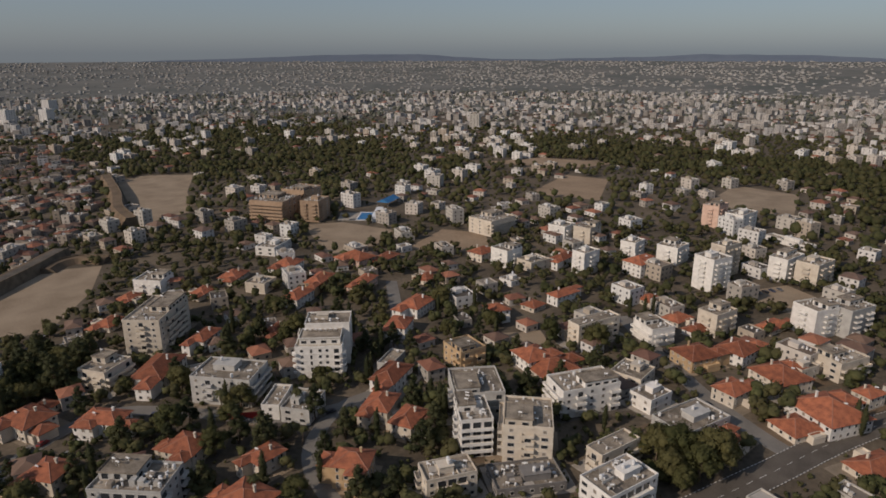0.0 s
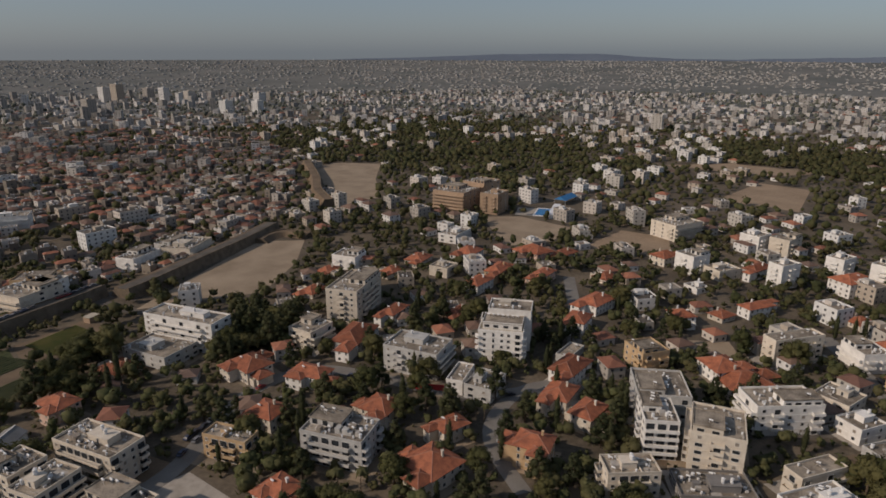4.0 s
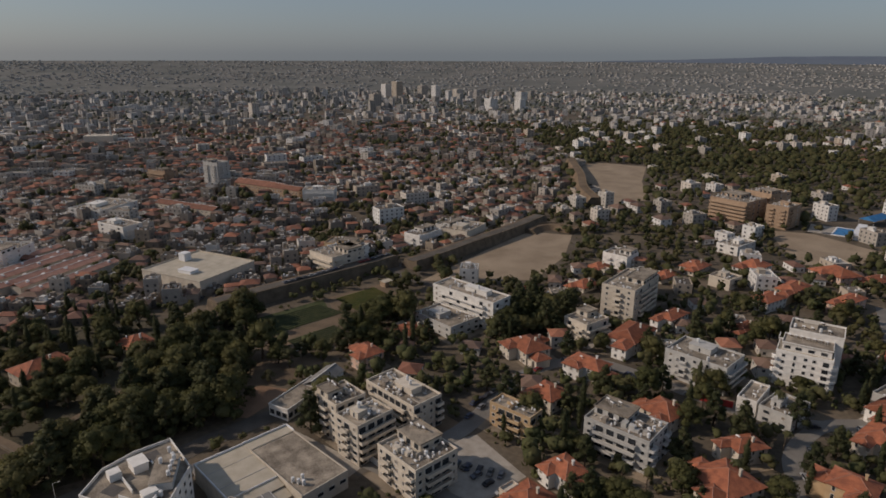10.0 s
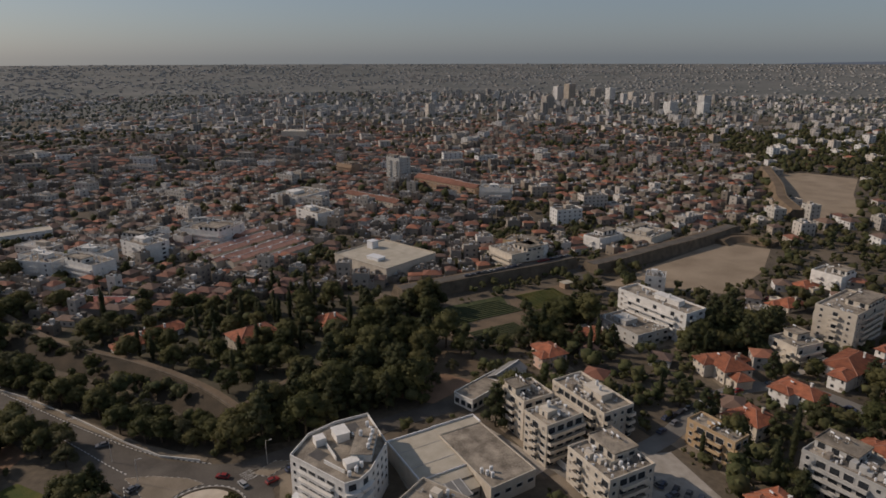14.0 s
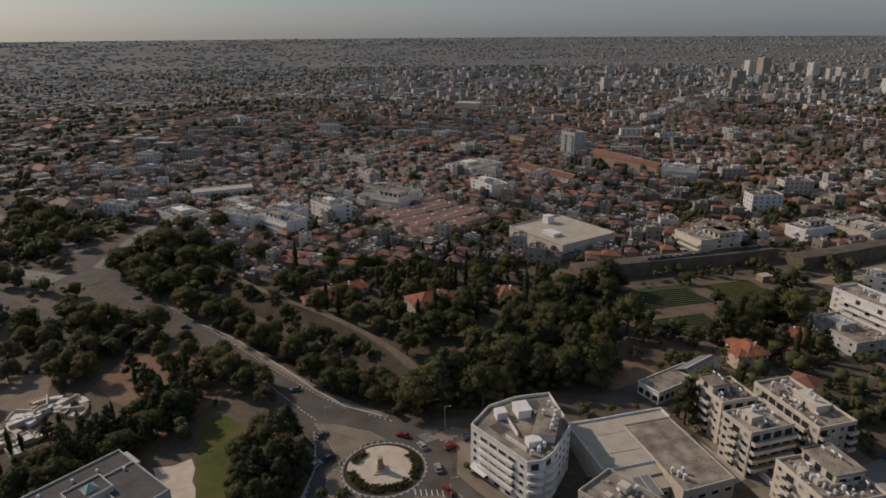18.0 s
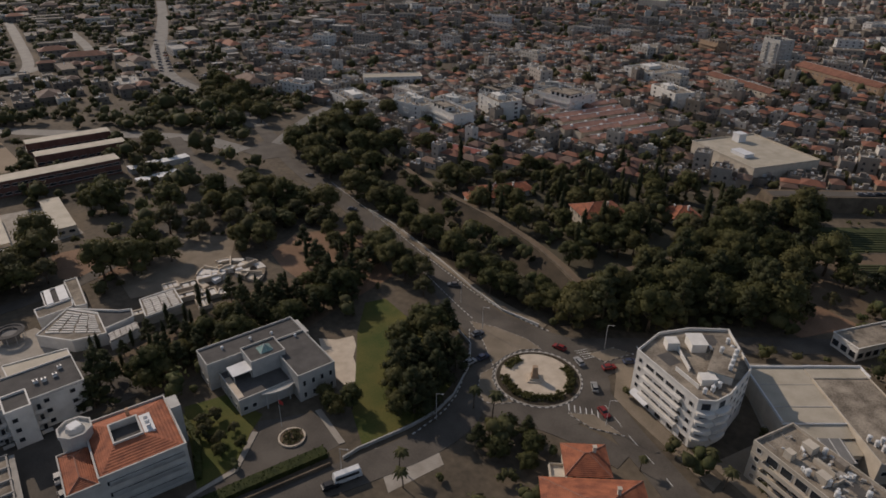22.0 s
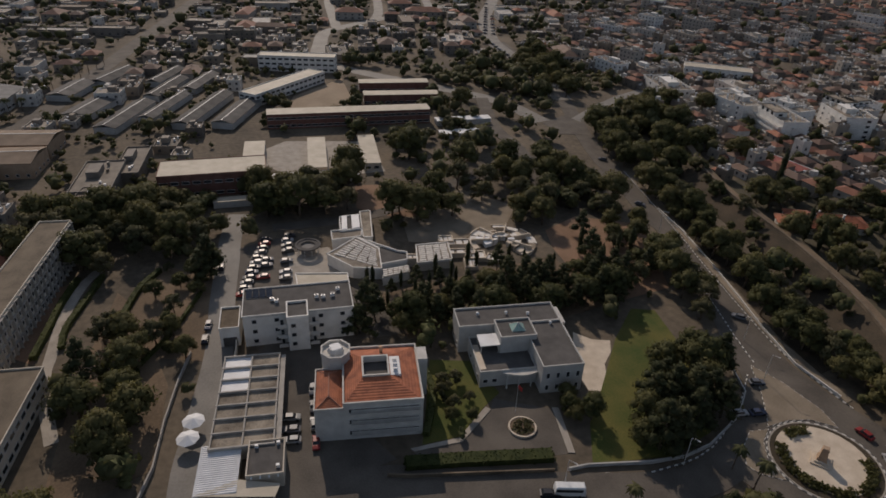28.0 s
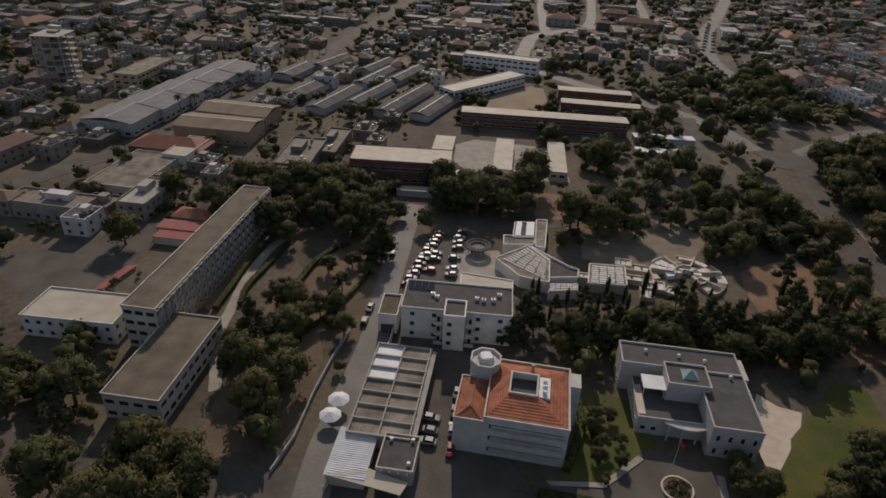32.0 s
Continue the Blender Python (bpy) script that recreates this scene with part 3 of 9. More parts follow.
road("slip_road", [(-137, 181), (-119, 167), (-105, 158), (-98, 148), (-93, 134), (-91, 123), (-93, 111), (-102, 93), (-112, 77), (-124, 56), (-131, 30), (-138, 8), (-146, -18), (-158, -48), (-180, -100)], 9.0, "wide asphalt street passing the walled compounds", z=0.10)
kerb_line("kerb", smooth_line([(-109.5, 158), (-103.5, 147.5), (-98, 134), (-96, 123), (-98, 110)]))
road("wall_road", [(-69, 160), (-64, 170), (-53, 179), (-36, 196), (-18, 208), (3, 220), (12, 232)], 8.5, "asphalt road between the wall and the corner office", z=0.105)
road("avenue", [(-69, 152), (-64, 150), (-52, 140), (-40, 131), (-20, 115), (10, 95)], 8.5, "asphalt avenue leading away from the roundabout", z=0.115, centre=True)
patch("office_pavement", [(-65, 166), (-62.5, 161), (-60, 152), (-53, 147), (-38, 138), (-30, 133), (-29, 137), (-37, 142.5), (-55, 154.5), (-56, 165), (-52, 172), (-58, 171)], TANPAVE, "dusty paved corner round the office", keep=False, z=0.24)
road("south_street", [(-92, 130), (-84, 130), (-74, 132.5), (-62, 133), (-50, 131)], 7.0, "asphalt street along the south side of the roundabout", z=0.12)
road("villa_street", [(20, 178), (53, 188), (90, 225), (120, 232), (139, 214), (158, 186), (175, 172), (206, 165), (235, 188), (262, 215), (300, 260)], 7.0, "narrow asphalt street lined with villas", PALEROAD, z=0.095)
road("cross_street", [(20, 178), (48, 150), (66, 130)], 5.5, "narrow side street between apartment blocks", PALEROAD, z=0.1)
road("south_lane", [(206, 165), (186, 168), (165, 158), (153, 143), (146, 118)], 6.0, "narrow asphalt lane between gardens", PALEROAD, z=0.105)
road("long_street", [(344, 128), (326, 106), (310, 88), (290, 62), (276, 38), (270, 24)], 8.0, "straight asphalt street with pavements", PALEROAD, z=0.1)
road("main_road", [(190, 50), (232, 36), (258, 27), (285, 18), (314, 6), (360, -18)], 11.0, "wide dark asphalt road with white lines", z=0.11, centre=True, kerb=True)
road("compound_lane", [(-132, 17), (-146, 21), (-158, 26), (-183, 36), (-208, 43), (-230, 50), (-246, 55), (-262, 62)], 7.5, "pale asphalt lane beside the walled compound", PALEROAD, z=0.125)
road("park_path", [(-168, -4), (-190, -5), (-200.5, -3), (-219.4, 1.2), (-237, 8.5), (-246, 16)], 3.0, "pale concrete footpath through the park", PAVING, z=0.1)
road("boulevard", [(-250, -120), (-296, -90), (-322, -66), (-355, -40), (-408, -4), (-499, 36), (-600, 80), (-760, 150)], 12.0, "wide asphalt boulevard lined with palms", z=0.1)
road("north_road", [(-302, 238), (-345, 236), (-392, 212), (-432, 189), (-460, 178), (-491, 179), (-524, 192.6), (-560, 209.7), (-576, 230), (-592.5, 261.6), (-605, 289), (-626, 335), (-650, 380)], 11.0, "pale curving road past the school", PALEROAD, z=0.1)
road("far_avenue", [(-330, 275), (-383, 297), (-413.7, 308), (-454, 317), (-496, 333), (-576.5, 380), (-644, 433), (-796, 546), (-930, 640)], 12.5, "broad pale avenue lined with parked cars", PALEROAD, z=0.125)
road("far_street", [(-572, 226), (-640, 248), (-709, 271), (-820, 312.7), (-941, 358)], 9.0, "pale straight street leading out of town", PALEROAD, z=0.12)
road("far_street", [(-592, 268), (-636, 294.6), (-749.6, 344), (-883, 400)], 9.0, "pale straight street leading out of town", PALEROAD, z=0.115)
road("far_street", [(-626, 338), (-650, 358.5), (-762, 405)], 9.0, "pale straight street leading out of town", PALEROAD, z=0.13)
road("hill_road", [(-294, 252), (-308, 282), (-318, 308), (-326, 338), (-340, 372)], 6.5, "pale asphalt street climbing into the old town", PALEROAD, z=0.12)
road("school_drive", [(-353, 231), (-305, 208), (-274, 201), (-243, 187), (-226, 172)], 7.5, "grey asphalt drive beside the school", z=0.122)
patch("road_junction", [(-300, 236), (-282, 234), (-274, 246), (-290, 257), (-306, 256)], ASPHALT, "asphalt junction under the trees", z=0.135)
road("park_drive", [(-226, 222), (-262, 196), (-252, 150), (-240, 110), (-246, 70)], 6.0, "winding asphalt drive under the trees", z=0.1)
road("moat_track", [(70, 362), (60, 376), (48, 384), (60, 352), (72, 338), (84, 320)], 6.0, "curved road dropping into the moat", z=0.1)
road("wall_top_road", [(-46, 320), (-23, 334.5), (4, 351), (32, 368), (53, 382)], 6.0, "road on top of the town wall with parked cars", z=6.1, keep=True)
road("wall_top_road", [(62.7, 368.4), (75, 377), (90, 388), (111.5, 406.5), (146.5, 434.3), (181, 466)], 6.0, "narrow road on top of the town wall", z=6.1, keep=True)
road("field_track", [(680, 430), (720, 425), (770, 410), (800, 395)], 4.0, "pale dirt track across the field", SAND, z=0.1)

# ------------------------------------------------------------ the roundabout
RX, RY, RR = -81.0, 148.0, 12.2


def circle(x, y, r, n=40, a0=0.0, a1=360.0, sy=1.0):
    full = abs(a1 - a0) >= 360
    return [(x + r * math.cos(radians(a0 + (a1 - a0) * i / (n if full else n - 1))), y + sy * r * math.sin(radians(a0 + (a1 - a0) * i / (n if full else n - 1)))) for i in range(n)]


def build_roundabout():
    setting("roundabout_road", Geo().prism(circle(RX, RY, RR + 8.0, 56), -0.3, 0.132), ASPHALT, "asphalt ring of the roundabout", "road")
    KEEP_OUT.append(circle(RX, RY, RR + 10, 24))
    isl = base("traffic_island", RX, RY, 0, 0, "round paved traffic island with a clipped hedge", "traffic island", kind="structure")
    part("kerb_ring", Geo().ring(circle(0, 0, RR, 56), 0.3, 0, 0.28), PAVING, isl, "pale stone kerb")
    kerb_line("kerb", np.array(circle(RX, RY, RR + 0.25, 72) + circle(RX, RY, RR + 0.25, 72)[:1]))
    part("earth_ring", Geo().prism(circle(0, 0, RR - 0.4, 56), 0, 0.22), SLOPE, isl, "reddish gravel ring")
    part("paving", Geo().prism(circle(-0.6, 0.3, 10.3, 48), 0, 0.32), MARBLE, isl, "pale stone paving")
    g = Geo()
    rnd = random.Random(5)
    for a0, a1 in ((-150, -20), (-10, 62), (150, 185)):
        n = int((a1 - a0) / 2)
        for k in range(n):
            for q in range(3):
                a = radians(a0 + (a1 - a0) * (k + rnd.random()) / n)
                r = 9.3 + rnd.uniform(-1.0, 1.0)
                leaf_tuft(g, RX * 0 + r * math.cos(a), r * math.sin(a), 0.3 + rnd.random() * 0.7, 0.5, rnd, 7)
    part("hedge", g, LEAF["broad"], isl, "low clipped hedge")
    mon = base("monument", RX - 0.6, RY - 1.0, 28, 0.32, "short brown stone pillar monument on a pale stepped plinth", "monument")
    part("plinth", Geo().box(0, 0, 0, 4.2, 4.2, 0.35).box(0, 0, 0.35, 3.0, 3.0, 0.4), MARBLE, mon)
    g = Geo()
    for z0, z1, a, b in ((0.75, 1.4, 1.1, 1.0), (1.4, 3.9, 0.85, 0.7), (3.9, 4.2, 0.75, 0.6)):
        g.add([(s * p, t * p, z) for z, p in ((z0, a), (z1, b)) for s, t in ((-1, -1), (1, -1), (1, 1), (-1, 1))], [(3, 2, 1, 0), (4, 5, 6, 7), (0, 1, 5, 4), (1, 2, 6, 5), (2, 3, 7, 6), (3, 0, 4, 7)])
    part("shaft", g, PLASTER["brown"], mon)
    for poly in ([(-111.5, 162), (-103, 163.6), (-92, 163.2), (-86, 161), (-91, 157.2), (-93.4, 152), (-94.4, 146), (-98, 150), (-104, 156)], [(-95.5, 140.5), (-93.8, 145), (-91.8, 140.5), (-88, 136.8), (-82, 135), (-86, 131.4), (-89, 130.8), (-93, 135)], [(-73, 166.6), (-68, 173.5), (-62, 174), (-67.5, 165.6)], [(-68, 139), (-62, 142.2), (-53, 139), (-61, 137.2)]):
        setting("splitter_island", Geo().prism(poly, -0.1, 0.26), TANPAVE, "raised tan splitter island between the lanes", "traffic island")
        kerb_line("kerb", np.array([p for a, b in zip(poly, poly[1:] + poly[:1]) for p in ([a[0] + (b[0] - a[0]) * k / 4, a[1] + (b[1] - a[1]) * k / 4] for k in range(4))] + [poly[0]]))
    for x0, y0, dx, dy, ux, uy, n in ((-73.5, 163.5, -0.9, 0.55, 2.6, 3.0, 5), (-69.5, 142.5, 1.5, 0.35, 1.2, -2.4, 6), (-61, 176.5, 1.4, 0.9, -1.2, 2.2, 5)):
        g = Geo()
        for k in range(n):
            a, b = x0 + dx * k, y0 + dy * k
            g.add([(a, b, 0.146), (a + 0.28, b + 0.06, 0.146), (a + ux + 0.28, b + uy + 0.06, 0.146), (a + ux, b + uy, 0.146)], [(0, 1, 2, 3)])
        setting("hatch_marking", g, PAINT, "worn white hatching on the asphalt", "road marking")


def leaf_tuft(g, x, y, z, size, rnd, count, spread=0.6):
    for _ in range(count):
        cx, cy, cz = x + rnd.uniform(-spread, spread), y + rnd.uniform(-spread, spread), z + rnd.uniform(-spread, spread) * 0.6
        u = Vector((rnd.gauss(0, 1), rnd.gauss(0, 1), rnd.gauss(0, 1))).normalized() * size * rnd.uniform(0.5, 1)
        w = u.cross(Vector((rnd.gauss(0, 1), rnd.gauss(0, 1), rnd.gauss(0, 1)))).normalized() * size * rnd.uniform(0.35, 0.8)
        c = Vector((cx, cy, cz))
        g.add([tuple(c - u), tuple(c + w), tuple(c + u), tuple(c - w)], [(0, 1, 2, 3)])


build_roundabout()

# ------------------------------------------------------------ the old town wall
def rampart(name, pts, height, width, label, batter=1.6, face=None):
    """A stone retaining wall with a sloping face and a coping, filled behind; the outer face lies on the right of the line."""
    c = np.array(pts, float)
    nrm = line_normals(c)
    g, n = Geo(), len(c)
    prof = ((batter, -0.3, 0), (0.12, height, 0), (0.0, height + 0.9, 0), (-0.7, height + 0.9, 0), (-0.7, height, 0), (-width, height, 1), (-width - 4, -0.3, 1))
    for k in range(len(prof)):
        o, z, _ = prof[k]
        g.v += [(x - nx * o, y - ny * o, z) for (x, y), (nx, ny) in zip(c, nrm)]
    for k in range(len(prof) - 1):
        for i in range(n - 1):
            g.f.append((k * n + i, (k + 1) * n + i, (k + 1) * n + i + 1, k * n + i + 1))
            g.m.append(1 if k >= 4 else (2 if k == 0 else 0))
    for i in (0, n - 1):
        g.f.append(tuple(k * n + i for k in range(len(prof))))
        g.m.append(0)
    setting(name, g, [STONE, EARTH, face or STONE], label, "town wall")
    out = [tuple(p) for p in c - nrm * 3] + [tuple(p) for p in (c + nrm * (width + 1))[::-1]]
    KEEP_OUT.append(out)


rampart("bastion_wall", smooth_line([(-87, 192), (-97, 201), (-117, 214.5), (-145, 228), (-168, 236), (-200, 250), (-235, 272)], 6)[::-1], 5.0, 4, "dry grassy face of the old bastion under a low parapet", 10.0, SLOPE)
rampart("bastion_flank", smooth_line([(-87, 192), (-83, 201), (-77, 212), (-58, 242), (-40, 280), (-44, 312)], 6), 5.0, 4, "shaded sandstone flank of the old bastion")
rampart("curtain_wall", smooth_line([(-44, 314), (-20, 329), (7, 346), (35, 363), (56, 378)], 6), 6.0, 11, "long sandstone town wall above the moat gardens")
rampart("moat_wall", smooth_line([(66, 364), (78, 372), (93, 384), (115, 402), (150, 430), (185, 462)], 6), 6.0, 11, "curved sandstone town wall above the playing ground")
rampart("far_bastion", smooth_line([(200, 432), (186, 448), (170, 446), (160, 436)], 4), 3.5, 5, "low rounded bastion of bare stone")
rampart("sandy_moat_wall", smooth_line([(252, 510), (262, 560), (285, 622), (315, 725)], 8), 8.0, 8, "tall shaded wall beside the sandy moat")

# ------------------------------------------------------------ kinds of buildings
def window_mesh(w, h, name, shut=False):
    """A framed window: frame proud of the wall, pane set back in it, a sill below."""
    g = Geo()
    a, b, t = w / 2, h, 0.1
    for o, y in ((0, 0.02), (0, -0.1), (t, -0.1), (t, -0.015)):
        lift = o + (0.04 if o else 0)
        g.v += [(-a + o, y, lift), (a - o, y, lift), (a - o, y, b - o), (-a + o, y, b - o)]
    g.f = [(r * 4 + i, r * 4 + (i + 1) % 4, r * 4 + 4 + (i + 1) % 4, r * 4 + 4 + i) for r in range(3) for i in range(4)] + [(12, 13, 14, 15)]
    g.m = [0] * 12 + [1]
    return g.mesh(name, [FRAME, SHUTTER if shut else GLASS])


# The 2.4 m dark pane imitates the shade inside a balcony recess
WINDOW = {
    "small": window_mesh(1.35, 1.4, "window"), "wide": window_mesh(2.4, 1.5, "window"), "door": window_mesh(2.3, 2.2, "window"),
    "shut": window_mesh(1.35, 1.45, "window", True), "recess_shade_pane": window_mesh(2.9, 2.4, "recess_shade_pane"), "tall": window_mesh(1.0, 1.9, "window"), "strip": window_mesh(3.0, 1.4, "window"),
}


def balcony_mesh(w, d, solid):
    g = Geo().box(0, -d / 2, -0.18, w, d, 0.18)
    if solid:
        g.box(0, -d + 0.06, 0, w, 0.12, 0.95).box(-w / 2 + 0.06, -d / 2, 0, 0.12, d - 0.24, 0.95).box(w / 2 - 0.06, -d / 2, 0, 0.12, d - 0.24, 0.95)
    else:
        g.box(0, -d + 0.03, 0.9, w, 0.06, 0.06)
        k = int(w / 0.35)
        for i in range(k + 1):
            g.box(-w / 2 + 0.03 + i * (w - 0.06) / k, -d + 0.03, 0, 0.04, 0.04, 0.9)
        g.box(-w / 2 + 0.05, -d / 2, 0, 0.1, d - 0.1, 0.9).box(w / 2 - 0.05, -d / 2, 0, 0.1, d - 0.1, 0.9)
    return g


def solar_mesh():
    """White tank lying over a tilted collector on a steel stand."""
    g = Geo()
    for i in range(10):
        a, b = 2 * math.pi * i / 10, 2 * math.pi * (i + 1) / 10
        y0, z0, y1, z1 = 0.28 * math.cos(a), 1.55 + 0.28 * math.sin(a), 0.28 * math.cos(b), 1.55 + 0.28 * math.sin(b)
        g.add([(-0.65, y0, z0), (0.65, y0, z0), (0.65, y1, z1), (-0.65, y1, z1)], [(0, 1, 2, 3)])
        g.add([(-0.65, 0, 1.55), (-0.65, y0, z0), (-0.65, y1, z1)], [(0, 1, 2)])
        g.add([(0.65, 0, 1.55), (0.65, y1, z1), (0.65, y0, z0)], [(0, 1, 2)])
    g.add([(-0.9, -1.6, 0.25), (0.9, -1.6, 0.25), (0.9, -0.25, 1.3), (-0.9, -0.25, 1.3), (-0.9, -1.55, 0.17), (0.9, -1.55, 0.17), (0.9, -0.2, 1.22), (-0.9, -0.2, 1.22)], [(0, 1, 2, 3), (7, 6, 5, 4), (0, 4, 5, 1), (2, 6, 7, 3), (1, 5, 6, 2), (0, 3, 7, 4)], 1)
    for x in (-0.5, 0.5):
        g.box(x, 0.2, 0, 0.06, 0.06, 1.3).box(x, -1.5, 0, 0.06, 0.06, 0.25)
    return g.mesh("solar_heater", [TANK, PANEL])


def tank_mesh():
    return Geo().tube(0, 0, 0.5, 1.75, 0.55, 0.55, 12).tube(0, 0, 1.75, 1.9, 0.5, 0.2, 12).box(-0.3, 0, 0, 0.08, 0.8, 0.5).box(0.3, 0, 0, 0.08, 0.8, 0.5).mesh("water_tank", [TANK])


SOLAR, CISTERN = solar_mesh(), tank_mesh()
BALC = {}


def wall_places(w, d):
    """The four facades of a rectangle: pose of the middle of the base, and length; local -y looks outwards."""
    return ((pose(0, -d / 2, 0), w), (pose(w / 2, 0, 0, 0, 0, 90), d), (pose(0, d / 2, 0, 0, 0, 180), w), (pose(-w / 2, 0, 0, 0, 0, -90), d))


def faces_camera(x, y, rot, k):
    """Whether facade k looks towards the open side of the place, where the flight goes."""
    a = radians(rot + (-90, 0, 90, 180)[k])
    return math.cos(a) * (10 - x) + math.sin(a) * (0 - y) > 0


COLOUR_WORDS = {"dark": "dark grey", "white": "white", "cream": "cream", "grey": "grey", "yellow": "ochre", "pink": "pink", "orange": "orange", "brown": "tan stone-faced", "brick": "dark red brick"}


def block(x, y, rot, w, d, floors, colour, roof=None, penthouse=True, z=0.0, storey=2.85, name="apartment_block", heaters=None):
    """A flat-roofed block: walls with floor bands, balconies, windows, roof with parapet, stair head, tanks and solar heaters."""
    rnd = random.Random(int(x * 7 + y * 13))
    H = floors * storey
    word = COLOUR_WORDS[colour]
    near = math.hypot(x - 10, y - 20) < 215
    ob = base(name, x, y, rot, z, f"{word} {('one', 'two', 'three', 'four', 'five', 'six', 'seven', 'eight', 'nine', 'ten')[floors - 1]}-storey flat-roofed building with {'balconies' if floors > 2 else 'plain walls'}", "apartment block" if floors > 2 else "building", "flat-roofed buildings")
    slim, wide = rect(w, d), rect(w + 0.18, d + 0.18)
    rings = [(slim, -0.3)]
    for k in range(1, floors + 1):
        rings += [(slim, k * storey - 0.24), (wide, k * storey - 0.22), (wide, k * storey - 0.03), (slim, k * storey - 0.01)]
    g = Geo().loft(rings)
    part("wall", g, PLASTER[colour], ob)
    roof_ob = part("roof", Geo().box(0, 0, H, w - 0.5, d - 0.5, 0.06), roof or ROOF_GREY, ob)
    part("parapet", Geo().ring(rect(w + 0.1, d + 0.1), 0.28, H, H + 0.85), PLASTER[colour], ob)
    taken = None
    if penthouse and w > 9 and d > 9 and floors > 2 and rnd.random() < 0.6:
        uw, ud = w * rnd.uniform(0.45, 0.62), d * rnd.uniform(0.45, 0.62)
        ux, uy = rnd.choice((-1, 1)) * (w - uw) * 0.42, rnd.choice((-1, 1)) * (d - ud) * 0.42
        up = part("upper_storey", Geo().box(ux, uy, H, uw, ud, 2.6), PLASTER[colour], ob)
        part("upper_roof", Geo().box(ux, uy, H + 2.6, uw + 0.6, ud + 0.6, 0.16).ring(rect(uw + 0.6, ud + 0.6, ux, uy), 0.2, H + 2.76, H + 3.1), roof or ROOF_GREY, up)
        for k, (m, length) in enumerate(wall_places(uw, ud)):
            if faces_camera(x, y, rot, k):
                for q in range(max(1, int(length / 3.6))):
                    part("window", WINDOW["wide" if k % 2 else "door"], None, up, at=pose(ux, uy, 0) @ m @ pose(-length / 2 + (q + 0.5) * length / max(1, int(length / 3.6)), 0, H + 0.3))
        for q in range(3 if near else 1):
            part("solar_heater", SOLAR, None, up, at=pose(ux - uw * 0.3 + q * 2.1, uy + rnd.uniform(-0.2, 0.2) * ud, H + 2.76, 0, 0, 110 - rot))
        taken = (ux, uy, uw / 2 + 1.0, ud / 2 + 1.0)
    elif penthouse and w > 9 and d > 9:
        px, py = rnd.uniform(-0.15, 0.15) * w, rnd.uniform(-0.15, 0.15) * d
        pw, pd = max(3.2, w * rnd.uniform(0.26, 0.4)), max(3.4, d * rnd.uniform(0.26, 0.4))
        head = part("stair_head", Geo().box(px, py, H, pw, pd, 2.5).box(px, py, H + 2.5, pw + 0.5, pd + 0.5, 0.18), PLASTER[colour], ob)
        part("door", WINDOW["tall"], None, head, at=pose(px, py - pd / 2, H + 0.12))
        for _ in range(2 if near else 1):
            part("roof_tank", CISTERN, None, head, at=pose(px + rnd.uniform(-0.3, 0.3) * pw, py + rnd.uniform(-0.3, 0.3) * pd, H + 2.68))
        taken = (px, py, pw / 2 + 0.8, pd / 2 + 0.8)

    def roof_spot(margin):
        for _ in range(12):
            a, c = rnd.uniform(-0.5, 0.5) * (w - margin), rnd.uniform(-0.5, 0.5) * (d - margin)
            if not taken or abs(a - taken[0]) > taken[2] or abs(c - taken[1]) > taken[3]:
                return a, c
        return None

    for k, (m, length) in enumerate(wall_places(w, d)):
        facing = faces_camera(x, y, rot, k)
        if not facing:
            continue
        bays = max(1, int(length / (3.3 if near else (4.6 if math.hypot(x, y) < 360 else 7.5))))
        bay_w = length / bays
        rail = {b for b in range(bays) if floors > 2 and facing and ((b + k) % 3 == 1 or (bays < 3 and b == 0))}
        style = rnd.choice(("small", "wide", "small", "wide", "shut"))
        ledges = facing and floors > 2 and bays > 2 and k % 2 == (int(x) % 2)
        if ledges:
            rail = set(range(1, bays - 1)) if bays > 4 else set(range(bays))
            L = len(rail) * bay_w - 0.4
            for f in range(1, floors):
                key = (round(L, 1), "long", colour)
                if key not in BALC:
                    BALC[key] = balcony_mesh(key[0], 1.8, True).mesh("balcony", [PLASTER[colour]])
                part("balcony", BALC[key], None, ob, at=m @ pose(-length / 2 + (min(rail) + len(rail) / 2) * bay_w, 0.0, f * storey + 0.02))
        solid = colour != "grey"
        for f in range(floors):
            for b in range(bays):
                bx = -length / 2 + (b + 0.5) * bay_w
                if b in rail:
                    if near or (b % 2 == f % 2 and math.hypot(x, y) < 330):
                        # near bays: a flat dark pane in place of the shaded recess
                        part("balcony_door", WINDOW["recess_shade_pane" if near else "door"], None, ob, at=m @ pose(bx, 0, f * storey + 0.1))
                    if f and not ledges:
                        key = (round(min(bay_w * 0.95, 4.2), 1), solid, colour)
                        if key not in BALC:
                            BALC[key] = balcony_mesh(key[0], 1.6, solid).mesh("balcony", [PLASTER[colour] if solid else FRAME])
                        part("balcony", BALC[key], None, ob, at=m @ pose(bx, 0.0, f * storey + 0.02))
                else:
                    part("window", WINDOW[style if rnd.random() < 0.8 else "shut"], None, ob, at=m @ pose(bx, 0, f * storey + 0.95))
    count = heaters if heaters is not None else max(1, int(w * d / (36 if near else 110)))
    for q in range(count):
        spot = roof_spot(3.2)
        if spot:
            kind = rnd.random() < 0.65
            part("solar_heater" if kind else "water_tank", SOLAR if kind else CISTERN, None, roof_ob, at=pose(*spot, H + 0.06, 0, 0, 110 - rot + rnd.uniform(-12, 12)))
